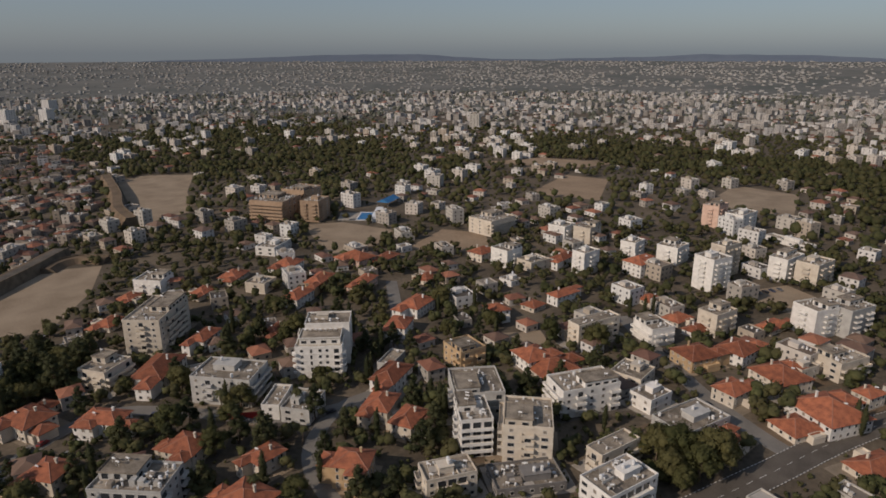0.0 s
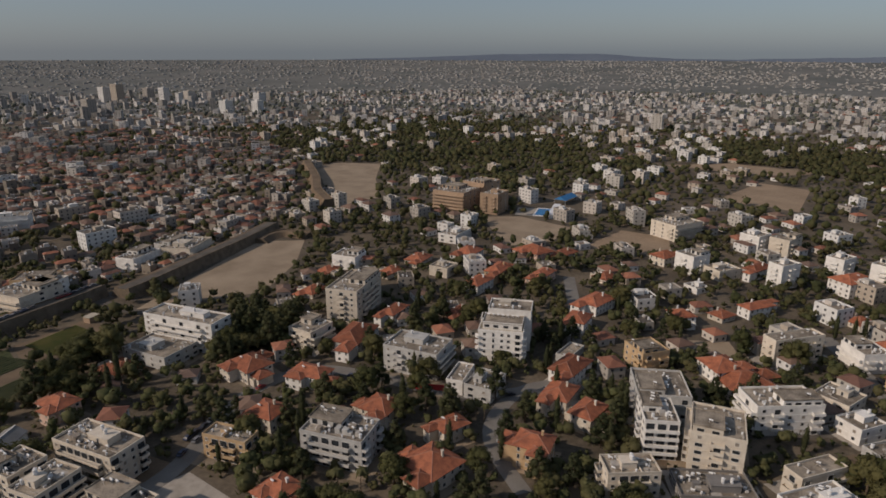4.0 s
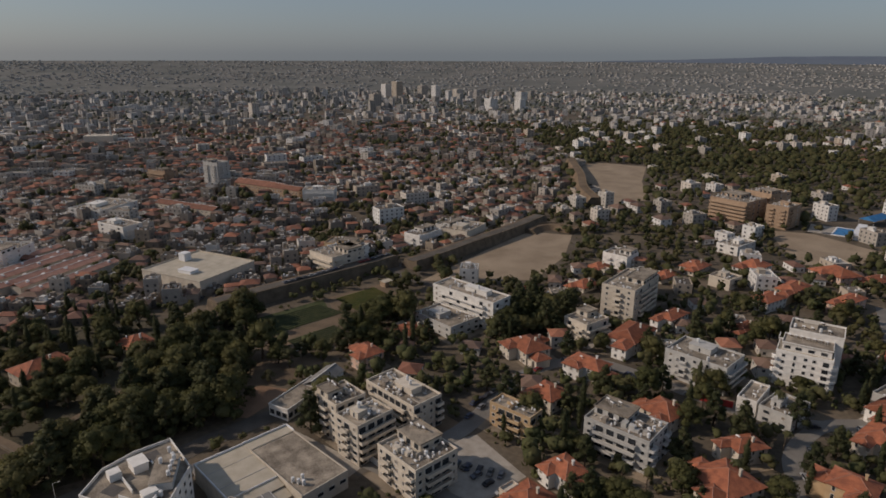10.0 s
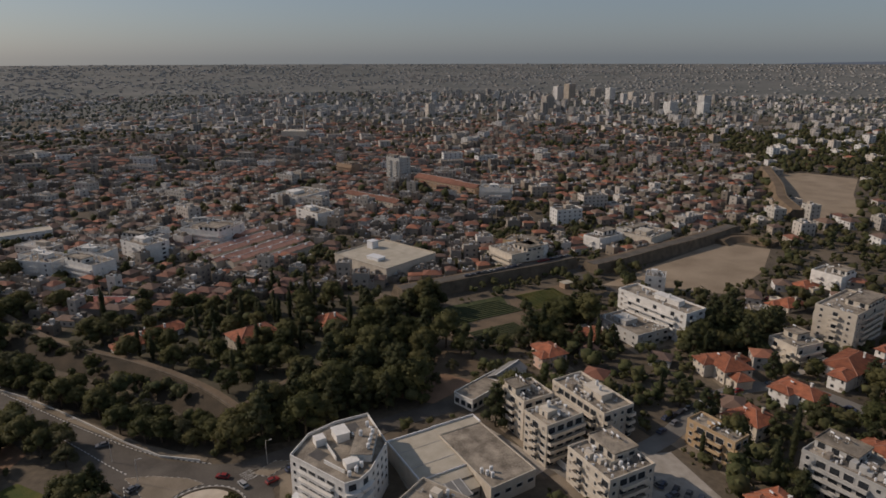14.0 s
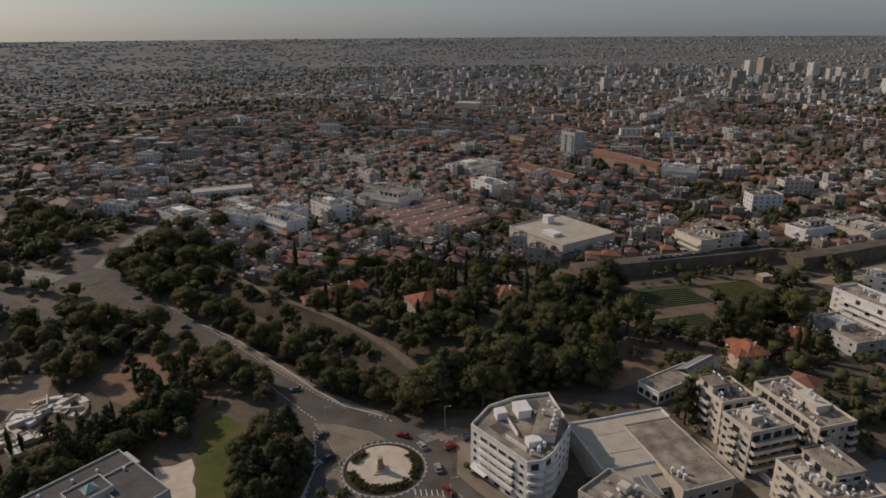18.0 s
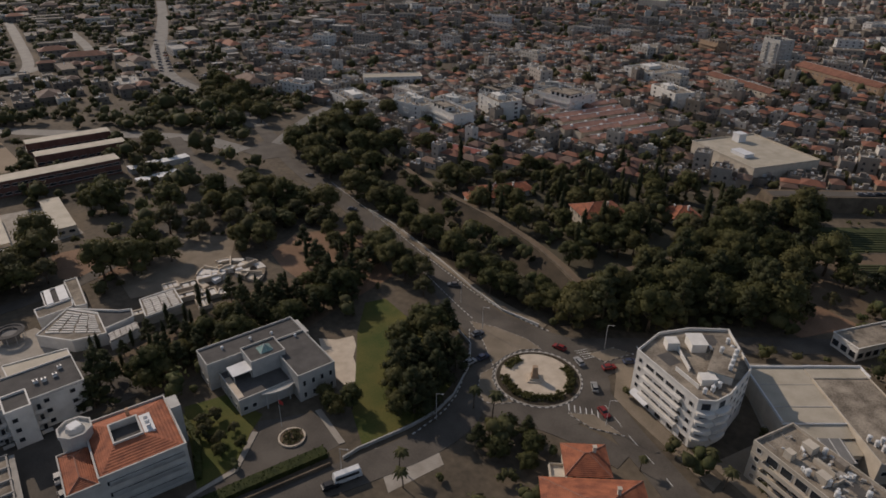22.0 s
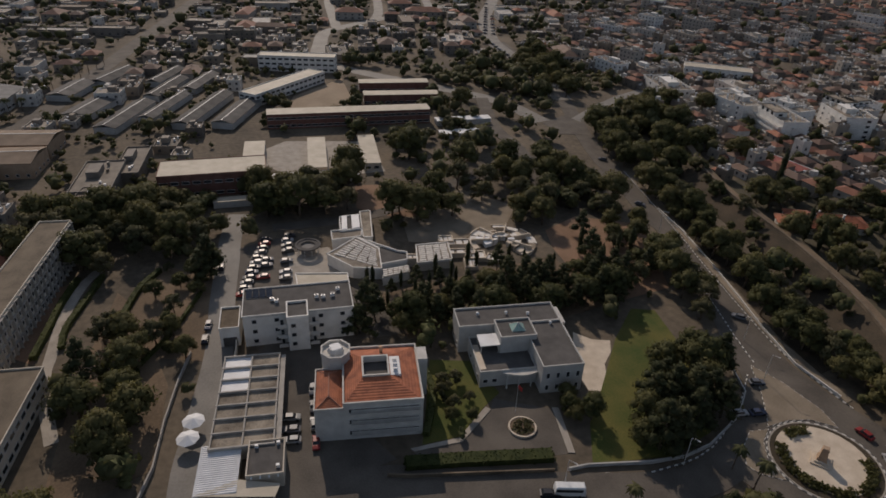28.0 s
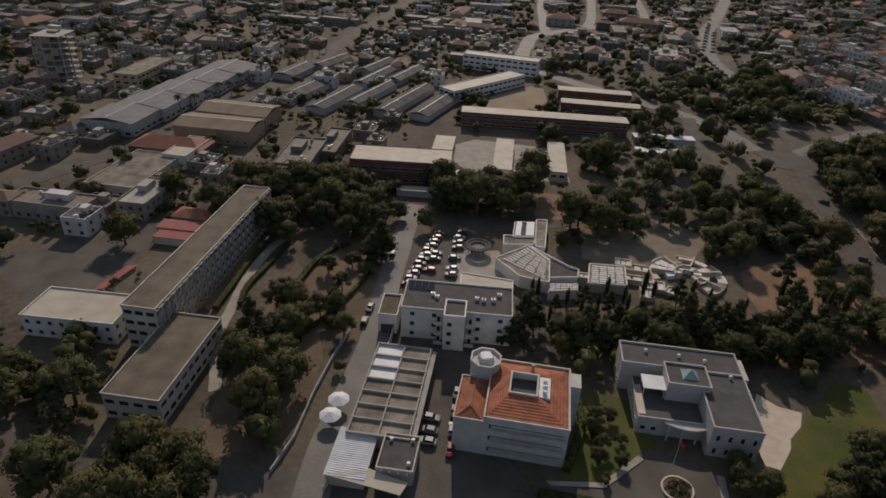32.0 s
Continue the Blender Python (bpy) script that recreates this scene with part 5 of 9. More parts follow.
def build_white_tower():
    ob = base("white_apartment_tower", 203.6, 202.6, -44, 0, "white six-storey apartment tower with stacked corner balconies", "apartment block")
    W, st = PLASTER["white"], 2.85
    front = part("front_block", Geo().loft([(rect(20, 13, 0, -6.5), z) for z in (-0.3, 5 * st)]), W, ob)
    for f in range(1, 6):
        part("floor_band", Geo().box(0, -6.6, f * st - 0.16, 20.2, 13.1, 0.2), W, front)
    part("terrace", Geo().box(0, -6.5, 5 * st + 0.04, 19.4, 12.4, 0.06), ROOF_PALE, ob, "pale roof terrace")
    part("terrace_parapet", Geo().ring(rect(20.1, 13.1, 0, -6.5), 0.25, 5 * st, 5 * st + 0.95), W, ob)
    upper = part("upper_storey", Geo().box(0.4, -5.0, 5 * st, 17.4, 10.0, 2.9), W, ob)
    part("upper_roof", Geo().box(0.4, -5.0, 5 * st + 2.9, 18.0, 10.6, 0.18), ROOF_GREY, upper)
    part("upper_parapet", Geo().ring(rect(18.0, 10.6, 0.4, -5.0), 0.2, 5 * st + 3.08, 5 * st + 3.6), W, upper)
    back = part("back_block", Geo().box(2.6, 6.6, -0.3, 19.6, 13.2, 6 * st + 2.6), PLASTER["white"], ob)
    part("back_roof", Geo().box(2.6, 6.6, 6 * st + 2.3, 19.0, 12.6, 0.08), ROOF_GREY, back)
    part("back_parapet", Geo().ring(rect(19.8, 13.4, 2.6, 6.6), 0.28, 6 * st + 2.3, 6 * st + 3.1), W, back)
    part("stair_head", Geo().box(0.0, 7.5, 6 * st + 2.3, 5.0, 4.2, 2.2).box(0.0, 7.5, 6 * st + 4.5, 5.5, 4.7, 0.16), PLASTER["cream"], back)
    for f in range(5):
        for x, kind in ((-7.2, "small"), (-3.2, "tall"), (0.6, "small"), (3.6, "small")):
            part("window", WINDOW[kind], None, front, at=pose(x, -13.0, f * st + (0.9 if kind == "small" else 0.5)))
        part("balcony_door", WINDOW["door"], None, front, at=pose(7.6, -13.0, f * st + 0.15))
        if f:
            part("corner_balcony", Geo().prism([(4.9, -13.0), (4.9, -14.5), (9.6, -14.8), (11.4, -13.6), (11.6, -9.0), (10.0, -9.0), (10.0, -13.0)], f * st - 0.1, f * st + 0.08), W, ob)
            part("corner_parapet", Geo().box(7.25, -14.6, f * st + 0.08, 4.8, 0.14, 0.85, -3.6).box(10.5, -14.15, f * st + 0.08, 2.1, 0.14, 0.85, 33.7).box(11.45, -11.3, f * st + 0.08, 0.14, 4.6, 0.85), W, ob)
            part("bowed_balcony", Geo().prism([(-10.0, -11.5), (-10.0, -13.0), (-9.2, -14.0), (-10.4, -14.2), (-11.3, -13.2), (-11.4, -11.5)], f * st - 0.1, f * st + 0.8), W, ob)
        for y in (-4.5, -1.5, 3.0, 7.0, 11.0):
            part("window", WINDOW["small"], None, ob, at=pose(10.0 if y < 0 else 12.4, y, f * st + 0.9, 0, 0, 90))
    for x in (-6.5, -2.5, 2.0, 6.5):
        part("window", WINDOW["wide"], None, upper, at=pose(x, -10.0, 5 * st + 0.7))
    rnd = random.Random(12)
    for k in range(7):
        part("solar_heater", SOLAR, None, upper, at=pose(-6.6 + k * 2.2, -3.6 + rnd.uniform(-0.3, 0.3), 5 * st + 3.08, 0, 0, 150))
    for k in range(9):
        part("solar_heater" if k % 3 else "water_tank", SOLAR if k % 3 else CISTERN, None, back, at=pose(-5.5 + (k % 5) * 3.1, 2.8 + 7.6 * (k // 5) + rnd.uniform(-0.5, 0.5), 6 * st + 2.38, 0, 0, 150))
    part("side_wall", Geo().box(-10.5, 3, 5 * st, 0.25, 6, 1.2), W, ob)
    c, s = math.cos(radians(-44)), math.sin(radians(-44))
    KEEP_OUT.append([(203.6 + c * a - s * b, 202.6 + s * a + c * b) for a, b in rect(24, 31)])


build_white_tower()


# ------------------------------------------------------------ the white villa with the skylight
def build_skylight_villa():
    ob = base("embassy_villa", -144, 105, 70, 0, "white two-storey villa with dark flat roofs and a glass pyramid", "villa")
    # Greyer than the shared white to deepen the shade on these walls
    W = material("greyed_villa_plaster", (0.40, 0.385, 0.355), (0.52, 0.50, 0.465), spread=0.05, bump=0.08)
    vols = (("north_wing", -14.2, 14.2, 5.2, 13.6, 8.2), ("east_wing", 3.4, 14.2, -13.6, 5.2, 8.2), ("hall_block", -4.6, 5.2, -2.2, 5.6, 9.4), ("west_terrace", -11.5, 3.4, -9.4, 5.2, 4.6))
    for nm, x0, x1, y0, y1, h in vols:
        cx, cy, w, d = (x0 + x1) / 2, (y0 + y1) / 2, x1 - x0, y1 - y0
        p = part(nm, Geo().box(cx, cy, -0.3, w, d, h + 0.3), W, ob)
        part("roof", Geo().box(cx, cy, h, w - 0.4, d - 0.4, 0.05), ROOF_DARK, p, "dark felt roof")
        part("parapet", Geo().ring(rect(w + 0.1, d + 0.1, cx, cy), 0.3, h, h + 0.55), W, p)
    sk = Geo().add([(-0.9, 0.2, 9.5), (2.9, 0.2, 9.5), (2.9, 3.8, 9.5), (-0.9, 3.8, 9.5), (1, 2, 11.1)], [(0, 1, 4), (1, 2, 4), (2, 3, 4), (3, 0, 4)])
    part("skylight", sk, material("green_skylight_glass", (0.22, 0.34, 0.30), (0.32, 0.45, 0.40), 0.25, 0.6, 3.0, 0.0), ob, "pale green glass pyramid")
    g = Geo()
    for a, b in (((-0.9, 0.2), (1, 2)), ((2.9, 0.2), (1, 2)), ((2.9, 3.8), (1, 2)), ((-0.9, 3.8), (1, 2)), ((1.0, 0.2), (1, 2)), ((1.0, 3.8), (1, 2))):
        p, q = Vector((*a, 9.52)), Vector((*b, 11.14))
        s = (q - p).cross(Vector((0, 0, 1))).normalized() * 0.06
        g.add([tuple(p - s), tuple(p + s), tuple(q + s), tuple(q - s)], [(0, 1, 2, 3)])
    part("glazing_bars", g, FRAME, ob)
    part("canopy", Geo().box(-7.2, 0.4, 7.2, 5.4, 5.0, 0.2), ROOF_WHITE, ob, "white canopy over the terrace")
    for x, y in ((-9.6, -1.8), (-4.9, -1.8), (-9.6, 2.6), (-4.9, 2.6)):
        part("canopy_post", Geo().box(x, y, 4.6, 0.2, 0.2, 2.6), W, ob)
    part("terrace_edge", Geo().box(-10.4, -3.0, 4.6, 1.6, 10.0, 0.12), MARBLE, ob)
    g = Geo()
    arc = [(3.4 - 9.0 * t, -9.4 - 2.6 * math.sin(math.pi * (0.15 + t * 0.7)) * (1 - 0.4 * t)) for t in np.linspace(0, 1, 10)]
    g.prism([(3.4, -8.6)] + [(float(a), float(b)) for a, b in arc][::1] + [(-5.6, -8.6)], 4.2, 4.7)
    part("porch_roof", g, W, ob, "curved white porch roof")
    for x in (-4.6, -1.4, 1.8):
        part("porch_column", Geo().tube(x, -10.6, 0, 4.2, 0.22, 0.2, 10), W, ob)
    for x in (5.0, 7.6, 10.2, 12.8):
        for z in (0.8, 4.6):
            part("window", WINDOW["tall"], None, ob, at=pose(x, -13.6, z))
    for y in (-11, -7, -3, 1, 7.5, 11):
        for z in (0.8, 4.6):
            part("window", WINDOW["tall"], None, ob, at=pose(14.2, y, z, 0, 0, 90))
    for y in (-7, -3, 1, 7, 11):
        part("window", WINDOW["small"], None, ob, at=pose(-11.5 if y < 5 else -14.2, y, 1.2, 0, 0, -90))
    for x in (-10, -7.6):
        part("window", WINDOW["small"], None, ob, at=pose(x, -9.4, 1.2))
    for x in (-12, -8, -4, 0, 4, 8, 12):
        for z in (0.9, 4.8):
            part("window", WINDOW["small"], None, ob, at=pose(x, 13.6, z, 0, 0, 180))
    for x, y in ((-8, 10.5), (0, 10), (6, 9.0), (11, 4)):
        part("roof_vent", Geo().tube(x, y, 8.2, 8.9, 0.35, 0.3, 10).tube(x, y, 8.9, 9.2, 0.5, 0.3, 10), TANK, ob)
    part("pergola", Geo().box(14.9, 8.5, 7.7, 1.6, 7.6, 0.12).box(15.5, 4.9, 0, 0.2, 0.2, 7.7).box(15.5, 12.0, 0, 0.2, 0.2, 7.7), W, ob, "white grille at the roof edge")
    KEEP_OUT.append([(-163, 95), (-152, 126), (-124, 116), (-134, 86)])
    fl = base("flagpole", -127.5, 94, 0, 0.07, "thin flagpole with a small red flag", "flagpole")
    part("pole", Geo().tube(0, 0, 0, 9.0, 0.07, 0.04, 8), FRAME, fl)
    part("flag", Geo().add([(0.05, 0, 7.6), (1.3, 0.25, 7.4), (1.35, 0.2, 8.6), (0.05, 0, 8.9), (0.05, 0.03, 7.6), (1.3, 0.28, 7.4), (1.35, 0.23, 8.6), (0.05, 0.03, 8.9)], [(0, 1, 2, 3), (7, 6, 5, 4), (0, 4, 5, 1), (1, 5, 6, 2), (2, 6, 7, 3)]), REDPAINT, fl)
    bed = base("flower_bed", -122.5, 92.5, 0, 0.05, "round raised flower bed with a pale kerb", "flower bed")
    part("rim", Geo().ring(circle(0, 0, 3.4, 32), 0.4, 0, 0.45), MARBLE, bed)
    part("soil", Geo().prism(circle(0, 0, 3.0, 28), 0, 0.3), EARTH, bed)
    g, rnd = Geo(), random.Random(9)
    for _ in range(60):
        a, r = rnd.uniform(0, 6.3), rnd.uniform(0.8, 2.8)
        leaf_tuft(g, r * math.cos(a), r * math.sin(a), 0.55, 0.4, rnd, 6, 0.4)
    part("shrubs", g, LEAF["olive"], bed)


build_skylight_villa()


# ------------------------------------------------------------ the tiled building round a light well
def build_tiled_court():
    ob = base("tiled_courtyard_building", -144.5, 66, 68, 0, "white three-storey building with red tile roofs round a light well", "building")
    # White greyed in its colour, which darkens the walls' shaded sides
    W = material("greyed_white_plaster", (0.44, 0.42, 0.385), (0.58, 0.555, 0.51), spread=0.05, bump=0.08)
    H = 10.5
    part("wall", Geo().box(0, 0, -0.3, 18, 19.6, H + 0.3), W, ob)
    part("parapet", Geo().ring(rect(18.2, 19.8), 0.35, H, H + 0.7), W, ob)
    out, inn = rect(17.3, 18.9), [(-4.2, -2.6), (1.6, -2.6), (1.6, 4.0), (-4.2, 4.0)]
    vs = [(x, y, H + 0.15) for x, y in out] + [(x, y, H + 1.9) for x, y in inn]
    rf = part("roof", Geo().add(vs, [(0, 1, 5, 4), (1, 2, 6, 5), (2, 3, 7, 6), (3, 0, 4, 7)]), TILE, ob, "red tiled slopes")
    part("well_rim", Geo().ring([(-4.5, -2.9), (1.9, -2.9), (1.9, 4.3), (-4.5, 4.3)], 0.4, H + 0.5, H + 2.3), W, rf)
    part("well_floor", Geo().box(-1.3, 0.7, H + 0.2, 5.8, 6.6, 0.1), ROOF_DARK, ob, "dark light well")
    part("roof_deck", Geo().box(3.3, 0.7, H + 1.2, 2.4, 6.6, 0.6), ROOF_WHITE, rf, "pale deck with machinery")
    for y in (-1.2, 0.6, 2.3):
        part("air_conditioner", Geo().box(3.3, y, H + 1.8, 0.9, 0.5, 0.8), TANK, rf)
    part("chimney", Geo().box(0.3, 6.6, H + 0.8, 0.8, 0.8, 2.2), PLASTER["orange"], rf)
    part("west_wing", Geo().box(-12.2, -3.0, -0.3, 6.4, 13.6, H - 0.9), W, ob)
    s, r = hip_roof(6.4, 13.6, H - 1.1, 1.5, 0.1, -12.2, -3.0)
    wr = part("wing_roof", s, TILE, ob)
    part("ridge", r, TILE_RIDGE, wr)
    part("wing_parapet", Geo().ring(rect(6.7, 13.9, -12.2, -3.0), 0.3, H - 1.2, H - 0.6), W, ob)
    tur = part("stair_turret", Geo().prism(circle(-10.6, 6.6, 3.6, 8, 22.5, 382.5), -0.3, H + 2.4), W, ob, "white octagonal turret")
    part("turret_parapet", Geo().ring(circle(-10.6, 6.6, 3.8, 8, 22.5, 382.5), 0.4, H + 2.3, H + 3.1), W, tur)
    part("turret_cap", Geo().tube(-10.6, 6.6, H + 2.4, H + 3.6, 2.0, 1.6, 8), FRAME, tur)
    part("dish_deck", Geo().box(-10.6, 6.6, H + 3.6, 2.4, 2.4, 0.12, 20), ROOF_WHITE, tur)
    part("east_stair", Geo().box(10.2, 5.5, -0.3, 2.4, 4.6, H + 1.4), W, ob)
    for f in range(3):
        part("window_band", Geo().box(0.5, -9.85, 1.3 + f * 3.3, 15.4, 0.12, 0.12).box(0.5, -9.86, 2.85 + f * 3.3, 15.8, 0.5, 0.18), W, ob)
        for k in range(3):
            part("louvre", Geo().box(0.5, -10.25, 1.6 + f * 3.3 + k * 0.42, 15.6, 0.5, 0.12), W, ob, "white sunshade blade")
        for k in range(7):
            part("window", WINDOW["wide"], None, ob, at=pose(-6.6 + k * 2.25, -9.8, 1.35 + f * 3.3))
        for k in range(6):
            part("window", WINDOW["small"], None, ob, at=pose(9.0, -7.5 + k * 2.6, 1.3 + f * 3.3, 0, 0, 90))
            part("window", WINDOW["small"], None, ob, at=pose(-15.4, -8.5 + k * 2.1, 1.3 + min(f, 1) * 3.3 + (0.0 if f < 2 else 3.0), 0, 0, -90))
    KEEP_OUT.append([(-163, 50), (-152, 84), (-126, 76), (-136, 45)])


build_tiled_court()
hall("office_building", -184.4, 59.2, 72.7, 29.4, 13.2, 9.6, "white", ROOF_DARK, "white three-storey office building with a dark flat roof", "office building", windows=("small", 5.6), storeys=3)


def office_extras():
    st = base("stair_tower", -180.3, 57.6, 72.7, 0, "white stair tower with a dark sunken roof on the office front", "stair tower")
    part("shaft", Geo().box(0, -2.4, -0.3, 5.6, 7.4, 10.9), PLASTER["white"], st)
    part("rim", Geo().ring(rect(5.8, 7.6, 0, -2.4), 0.4, 10.6, 11.3), PLASTER["white"], st)
    part("roof", Geo().box(0, -2.4, 10.6, 5.0, 6.8, 0.12), ROOF_DARK, st)
    for f in range(3):
        part("window", WINDOW["small"], None, st, at=pose(-1.2, -6.1, 1.6 + f * 3.0))
        for sx in (-4.2, 4.2):
            part("balcony", Geo().box(sx, -4.4, f * 3.2 + 0.6, 2.4, 1.4, 0.16).box(sx, -5.05, f * 3.2 + 0.76, 2.4, 0.08, 0.85), FRAME, st)
            part("balcony_door", WINDOW["tall"], None, st, at=pose(sx, -3.86, f * 3.2 + 0.8))
    an = base("garage_annex", -189.8, 41.4, 72.7, 0, "low white annex with a brown flat roof", "annex")
    part("wall", Geo().box(0, -0.5, -0.3, 5.2, 10.0, 6.0), PLASTER["white"], an)
    part("roof", Geo().box(0, -0.5, 5.7, 4.9, 9.6, 0.08), STONE, an)
    part("parapet", Geo().ring(rect(5.3, 10.1, 0, -0.5), 0.25, 5.7, 6.3), PLASTER["white"], an)
    part("gate", Geo().box(0, -5.55, 0, 3.6, 0.12, 3.0), ROOF_DARK, an)
    for k in range(4):
        pv = base("solar_panel", -191.6 + 0.55 * k, 47.6 + k * 1.75, 72.7, 9.78, "tilted dark solar panel on the flat roof", "solar panel", "panels on the office roof")
        part("glass", Geo().add([(-0.8, -1.5, 0.3), (0.8, -1.5, 0.3), (0.8, 1.5, 1.3), (-0.8, 1.5, 1.3), (-0.8, -1.45, 0.2), (0.8, -1.45, 0.2), (0.8, 1.55, 1.2), (-0.8, 1.55, 1.2)], [(0, 1, 2, 3), (7, 6, 5, 4), (0, 4, 5, 1), (1, 5, 6, 2), (2, 6, 7, 3), (3, 7, 4, 0)]), PANEL, pv)
        part("stand", Geo().box(0, 1.3, 0, 1.4, 0.08, 1.2).box(0, -1.3, 0, 1.4, 0.08, 0.25), FRAME, pv)
    for x, y in ((-186.6, 52.6), (-185.2, 53.4), (-182.6, 64.0), (-181.6, 65.6), (-181.2, 68.2), (-183.4, 70.6)):
        u = base("air_conditioner", x, y, 72.7, 9.78, "pale air conditioning unit on the flat roof", "air conditioner", "units on the office roof")
        part("case", Geo().box(0, 0, 0.1, 1.1, 0.8, 0.9), TANK, u)
        part("grille", Geo().tube(0, 0, 1.0, 1.05, 0.3, 0.3, 10), ROOF_DARK, u)


office_extras()


# ------------------------------------------------------------ the long beamed shed
def build_beamed_shed():
    ob = base("beamed_shed", -158.5, 37.5, 70, 0, "long low shed with concrete roof beams and panels", "shed")
    w, d = 13.6, 31.0
    C = PLASTER["cream"]
    part("wall", Geo().box(0, 0, -0.2, w, d, 3.7), C, ob)
    for r in range(7):
        for c in range(2):
            x, y = -w / 4 + c * w / 2, -d / 2 + (r + 0.5) * d / 7
            part("roof_panel", Geo().box(x, y, 3.5, w / 2 - 0.4, d / 7 - 0.4, 0.12), ROOF_WHITE if (c == 0 and r > 3) else ROOF_GREY, ob, "white roof panel" if (c == 0 and r > 3) else "")
    for r in range(8):
        part("cross_beam", Geo().box(0, -d / 2 + r * d / 7, 3.5, w + 0.6, 0.4, 0.75), CONCRETE, ob)
    for x in (-w / 2, 0, w / 2):
        part("long_beam", Geo().box(x, 0, 3.5, 0.35, d + 0.6, 0.65), CONCRETE, ob)
    part("gutter", Geo().box(w / 2 + 0.9, 0, 3.2, 1.2, d, 0.3), CONCRETE, ob)
    for k in range(9):
        part("window", WINDOW["wide"], None, ob, at=pose(w / 2, -d / 2 + 2 + k * 3.3, 1.2, 0, 0, 90))
    fr = base("ribbed_roof_annex", -141, 26.5, 70, 0, "low annex under a white ribbed sheet roof", "annex")
    part("wall", Geo().box(0, 0, -0.2, 8.0, 13.0, 3.3), C, fr)
    part("roof", Geo().box(0, -0.15, 3.1, 8.6, 13.4, 0.12), ROOF_WHITE, fr, "white ribbed sheets")
    for k in range(24):
        part("roof_rib", Geo().box(0, -6.6 + k * 0.56, 3.22, 8.6, 0.16, 0.1), ROOF_WHITE, fr)
    part("front_roof", Geo().add([(-4.3, -6.7, 3.3), (12.0, -8.8, 3.0), (13.0, -5.6, 3.0), (4.3, -3.6, 3.3), (-4.3, -6.7, 3.1), (12.0, -8.8, 2.8), (13.0, -5.6, 2.8), (4.3, -3.6, 3.1)], [(0, 1, 2, 3), (7, 6, 5, 4), (0, 4, 5, 1), (1, 5, 6, 2), (2, 6, 7, 3)]), ROOF_PALE, fr)
    part("post", Geo().box(11.6, -8.0, 0, 0.2, 0.2, 2.8), FRAME, fr)
    bk = base("dark_roofed_annex", -138.5, 36.0, 70, 0, "low annex with a dark roof and pale parapet", "annex")
    part("wall", Geo().box(0, 0, -0.2, 7.6, 9.6, 4.0), C, bk)
    part("roof", Geo().box(0, 0, 3.8, 7.2, 9.2, 0.06), ROOF_DARK, bk)
    part("parapet", Geo().ring(rect(7.8, 9.8), 0.3, 3.8, 4.4), C, bk)
    for k in range(4):
        part("floodlight", Geo().box(-2.7 + k * 1.8, -5.1, 3.6, 0.35, 0.5, 0.4), TANK, bk)
    for x, y in ((-2.2, 3.2), (2.6, -2.8), (2.4, 3.6)):
        part("vent", Geo().box(x, y, 3.86, 0.7, 0.6, 0.8), TANK, bk)
    KEEP_OUT.append([(-178, 44), (-136, 18), (-126, 40), (-168, 56)])
    for x, y in ((-158.0, 24.8), (-153.2, 22.6)):
        pa = base("parasol", x, y, 20, 0.12, "large square white parasol beside the lane", "parasol", "white parasols")
        part("pole", Geo().tube(0, 0, 0, 3.0, 0.06, 0.05, 8), FRAME, pa)
        g = Geo()
        ring = circle(0, 0, 2.6, 8)
        g.add([(p, q, 2.5) for p, q in ring] + [(0, 0, 3.4)], [(i, (i + 1) % 8, 8) for i in range(8)] + [tuple(range(7, -1, -1))])
        part("canopy", g, ROOF_WHITE, pa)


build_beamed_shed()

# ------------------------------------------------------------ school
hall("school_wing", -342, 141, 73, 84, 9.5, 7.6, "brick", ROOF_PALE, "long dark brick two-storey school wing with a pale roof", "school", windows=("strip", 3.6), storeys=2, par=0)
hall("school_wing", -364, 182, 70, 43, 8.5, 5.8, "brick", ROOF_PALE, "dark brick school wing with a pale sheet roof", "school", windows=("strip", 3.6), par=0, group="short school wings")
hall("school_wing", -388, 189, 70, 42, 8.5, 5.8, "brick", ROOF_PALE, "dark brick school wing with a pale sheet roof", "school", windows=("strip", 3.6), par=0, group="short school wings")
hall("classroom_row", -302, 108, -19, 37, 8, 3.6, "cream", ROOF_PALE, "low classroom row with a pale roof", "school", windows=("wide", 3.4), par=0, group="classroom rows")
hall("classroom_row", -296, 131, -19, 36, 7.5, 3.6, "cream", ROOF_PALE, "low classroom row with a pale roof", "school", windows=("wide", 3.4), par=0, group="classroom rows")
hall("classroom_row", -312, 82, -18, 30, 9, 3.6, "cream", ROOF_PALE, "low classroom row with a pale roof", "school", windows=("wide", 3.4), par=0, group="classroom rows")
hall("covered_walk", -279, 99, 73, 36, 5, 3.2, "cream", ROOF_WHITE, "long low covered walk with a white roof", "school", windows=("wide", 3.6), par=0)
hall("brick_hall", -290, 60, 75, 41, 16, 9.5, "brick", ROOF_PALE, "dark brick school hall with a pale ribbed roof", "school", windows=("strip", 4.0), storeys=2, par=0.3)
hall("bicycle_shed", -270, 66, 75, 22, 4, 2.6, "grey", ROOF_PALE, "low open shed with a pale roof", "shed", par=0)
hall("carport", -318, 196, 75, 30, 6, 2.8, "grey", ROOF_WHITE, "long carport with a white sheet roof", "carport", par=0, group="carports")
hall("carport", -300, 186, 75, 26, 6, 2.8, "grey", ROOF_WHITE, "long carport with a white sheet roof", "carport", par=0, group="carports")
hall("white_college", -456, 152, 61, 50, 11, 9.6, "white", ROOF_PALE, "white three-storey college building", "college", windows=("strip", 4.0), storeys=3)
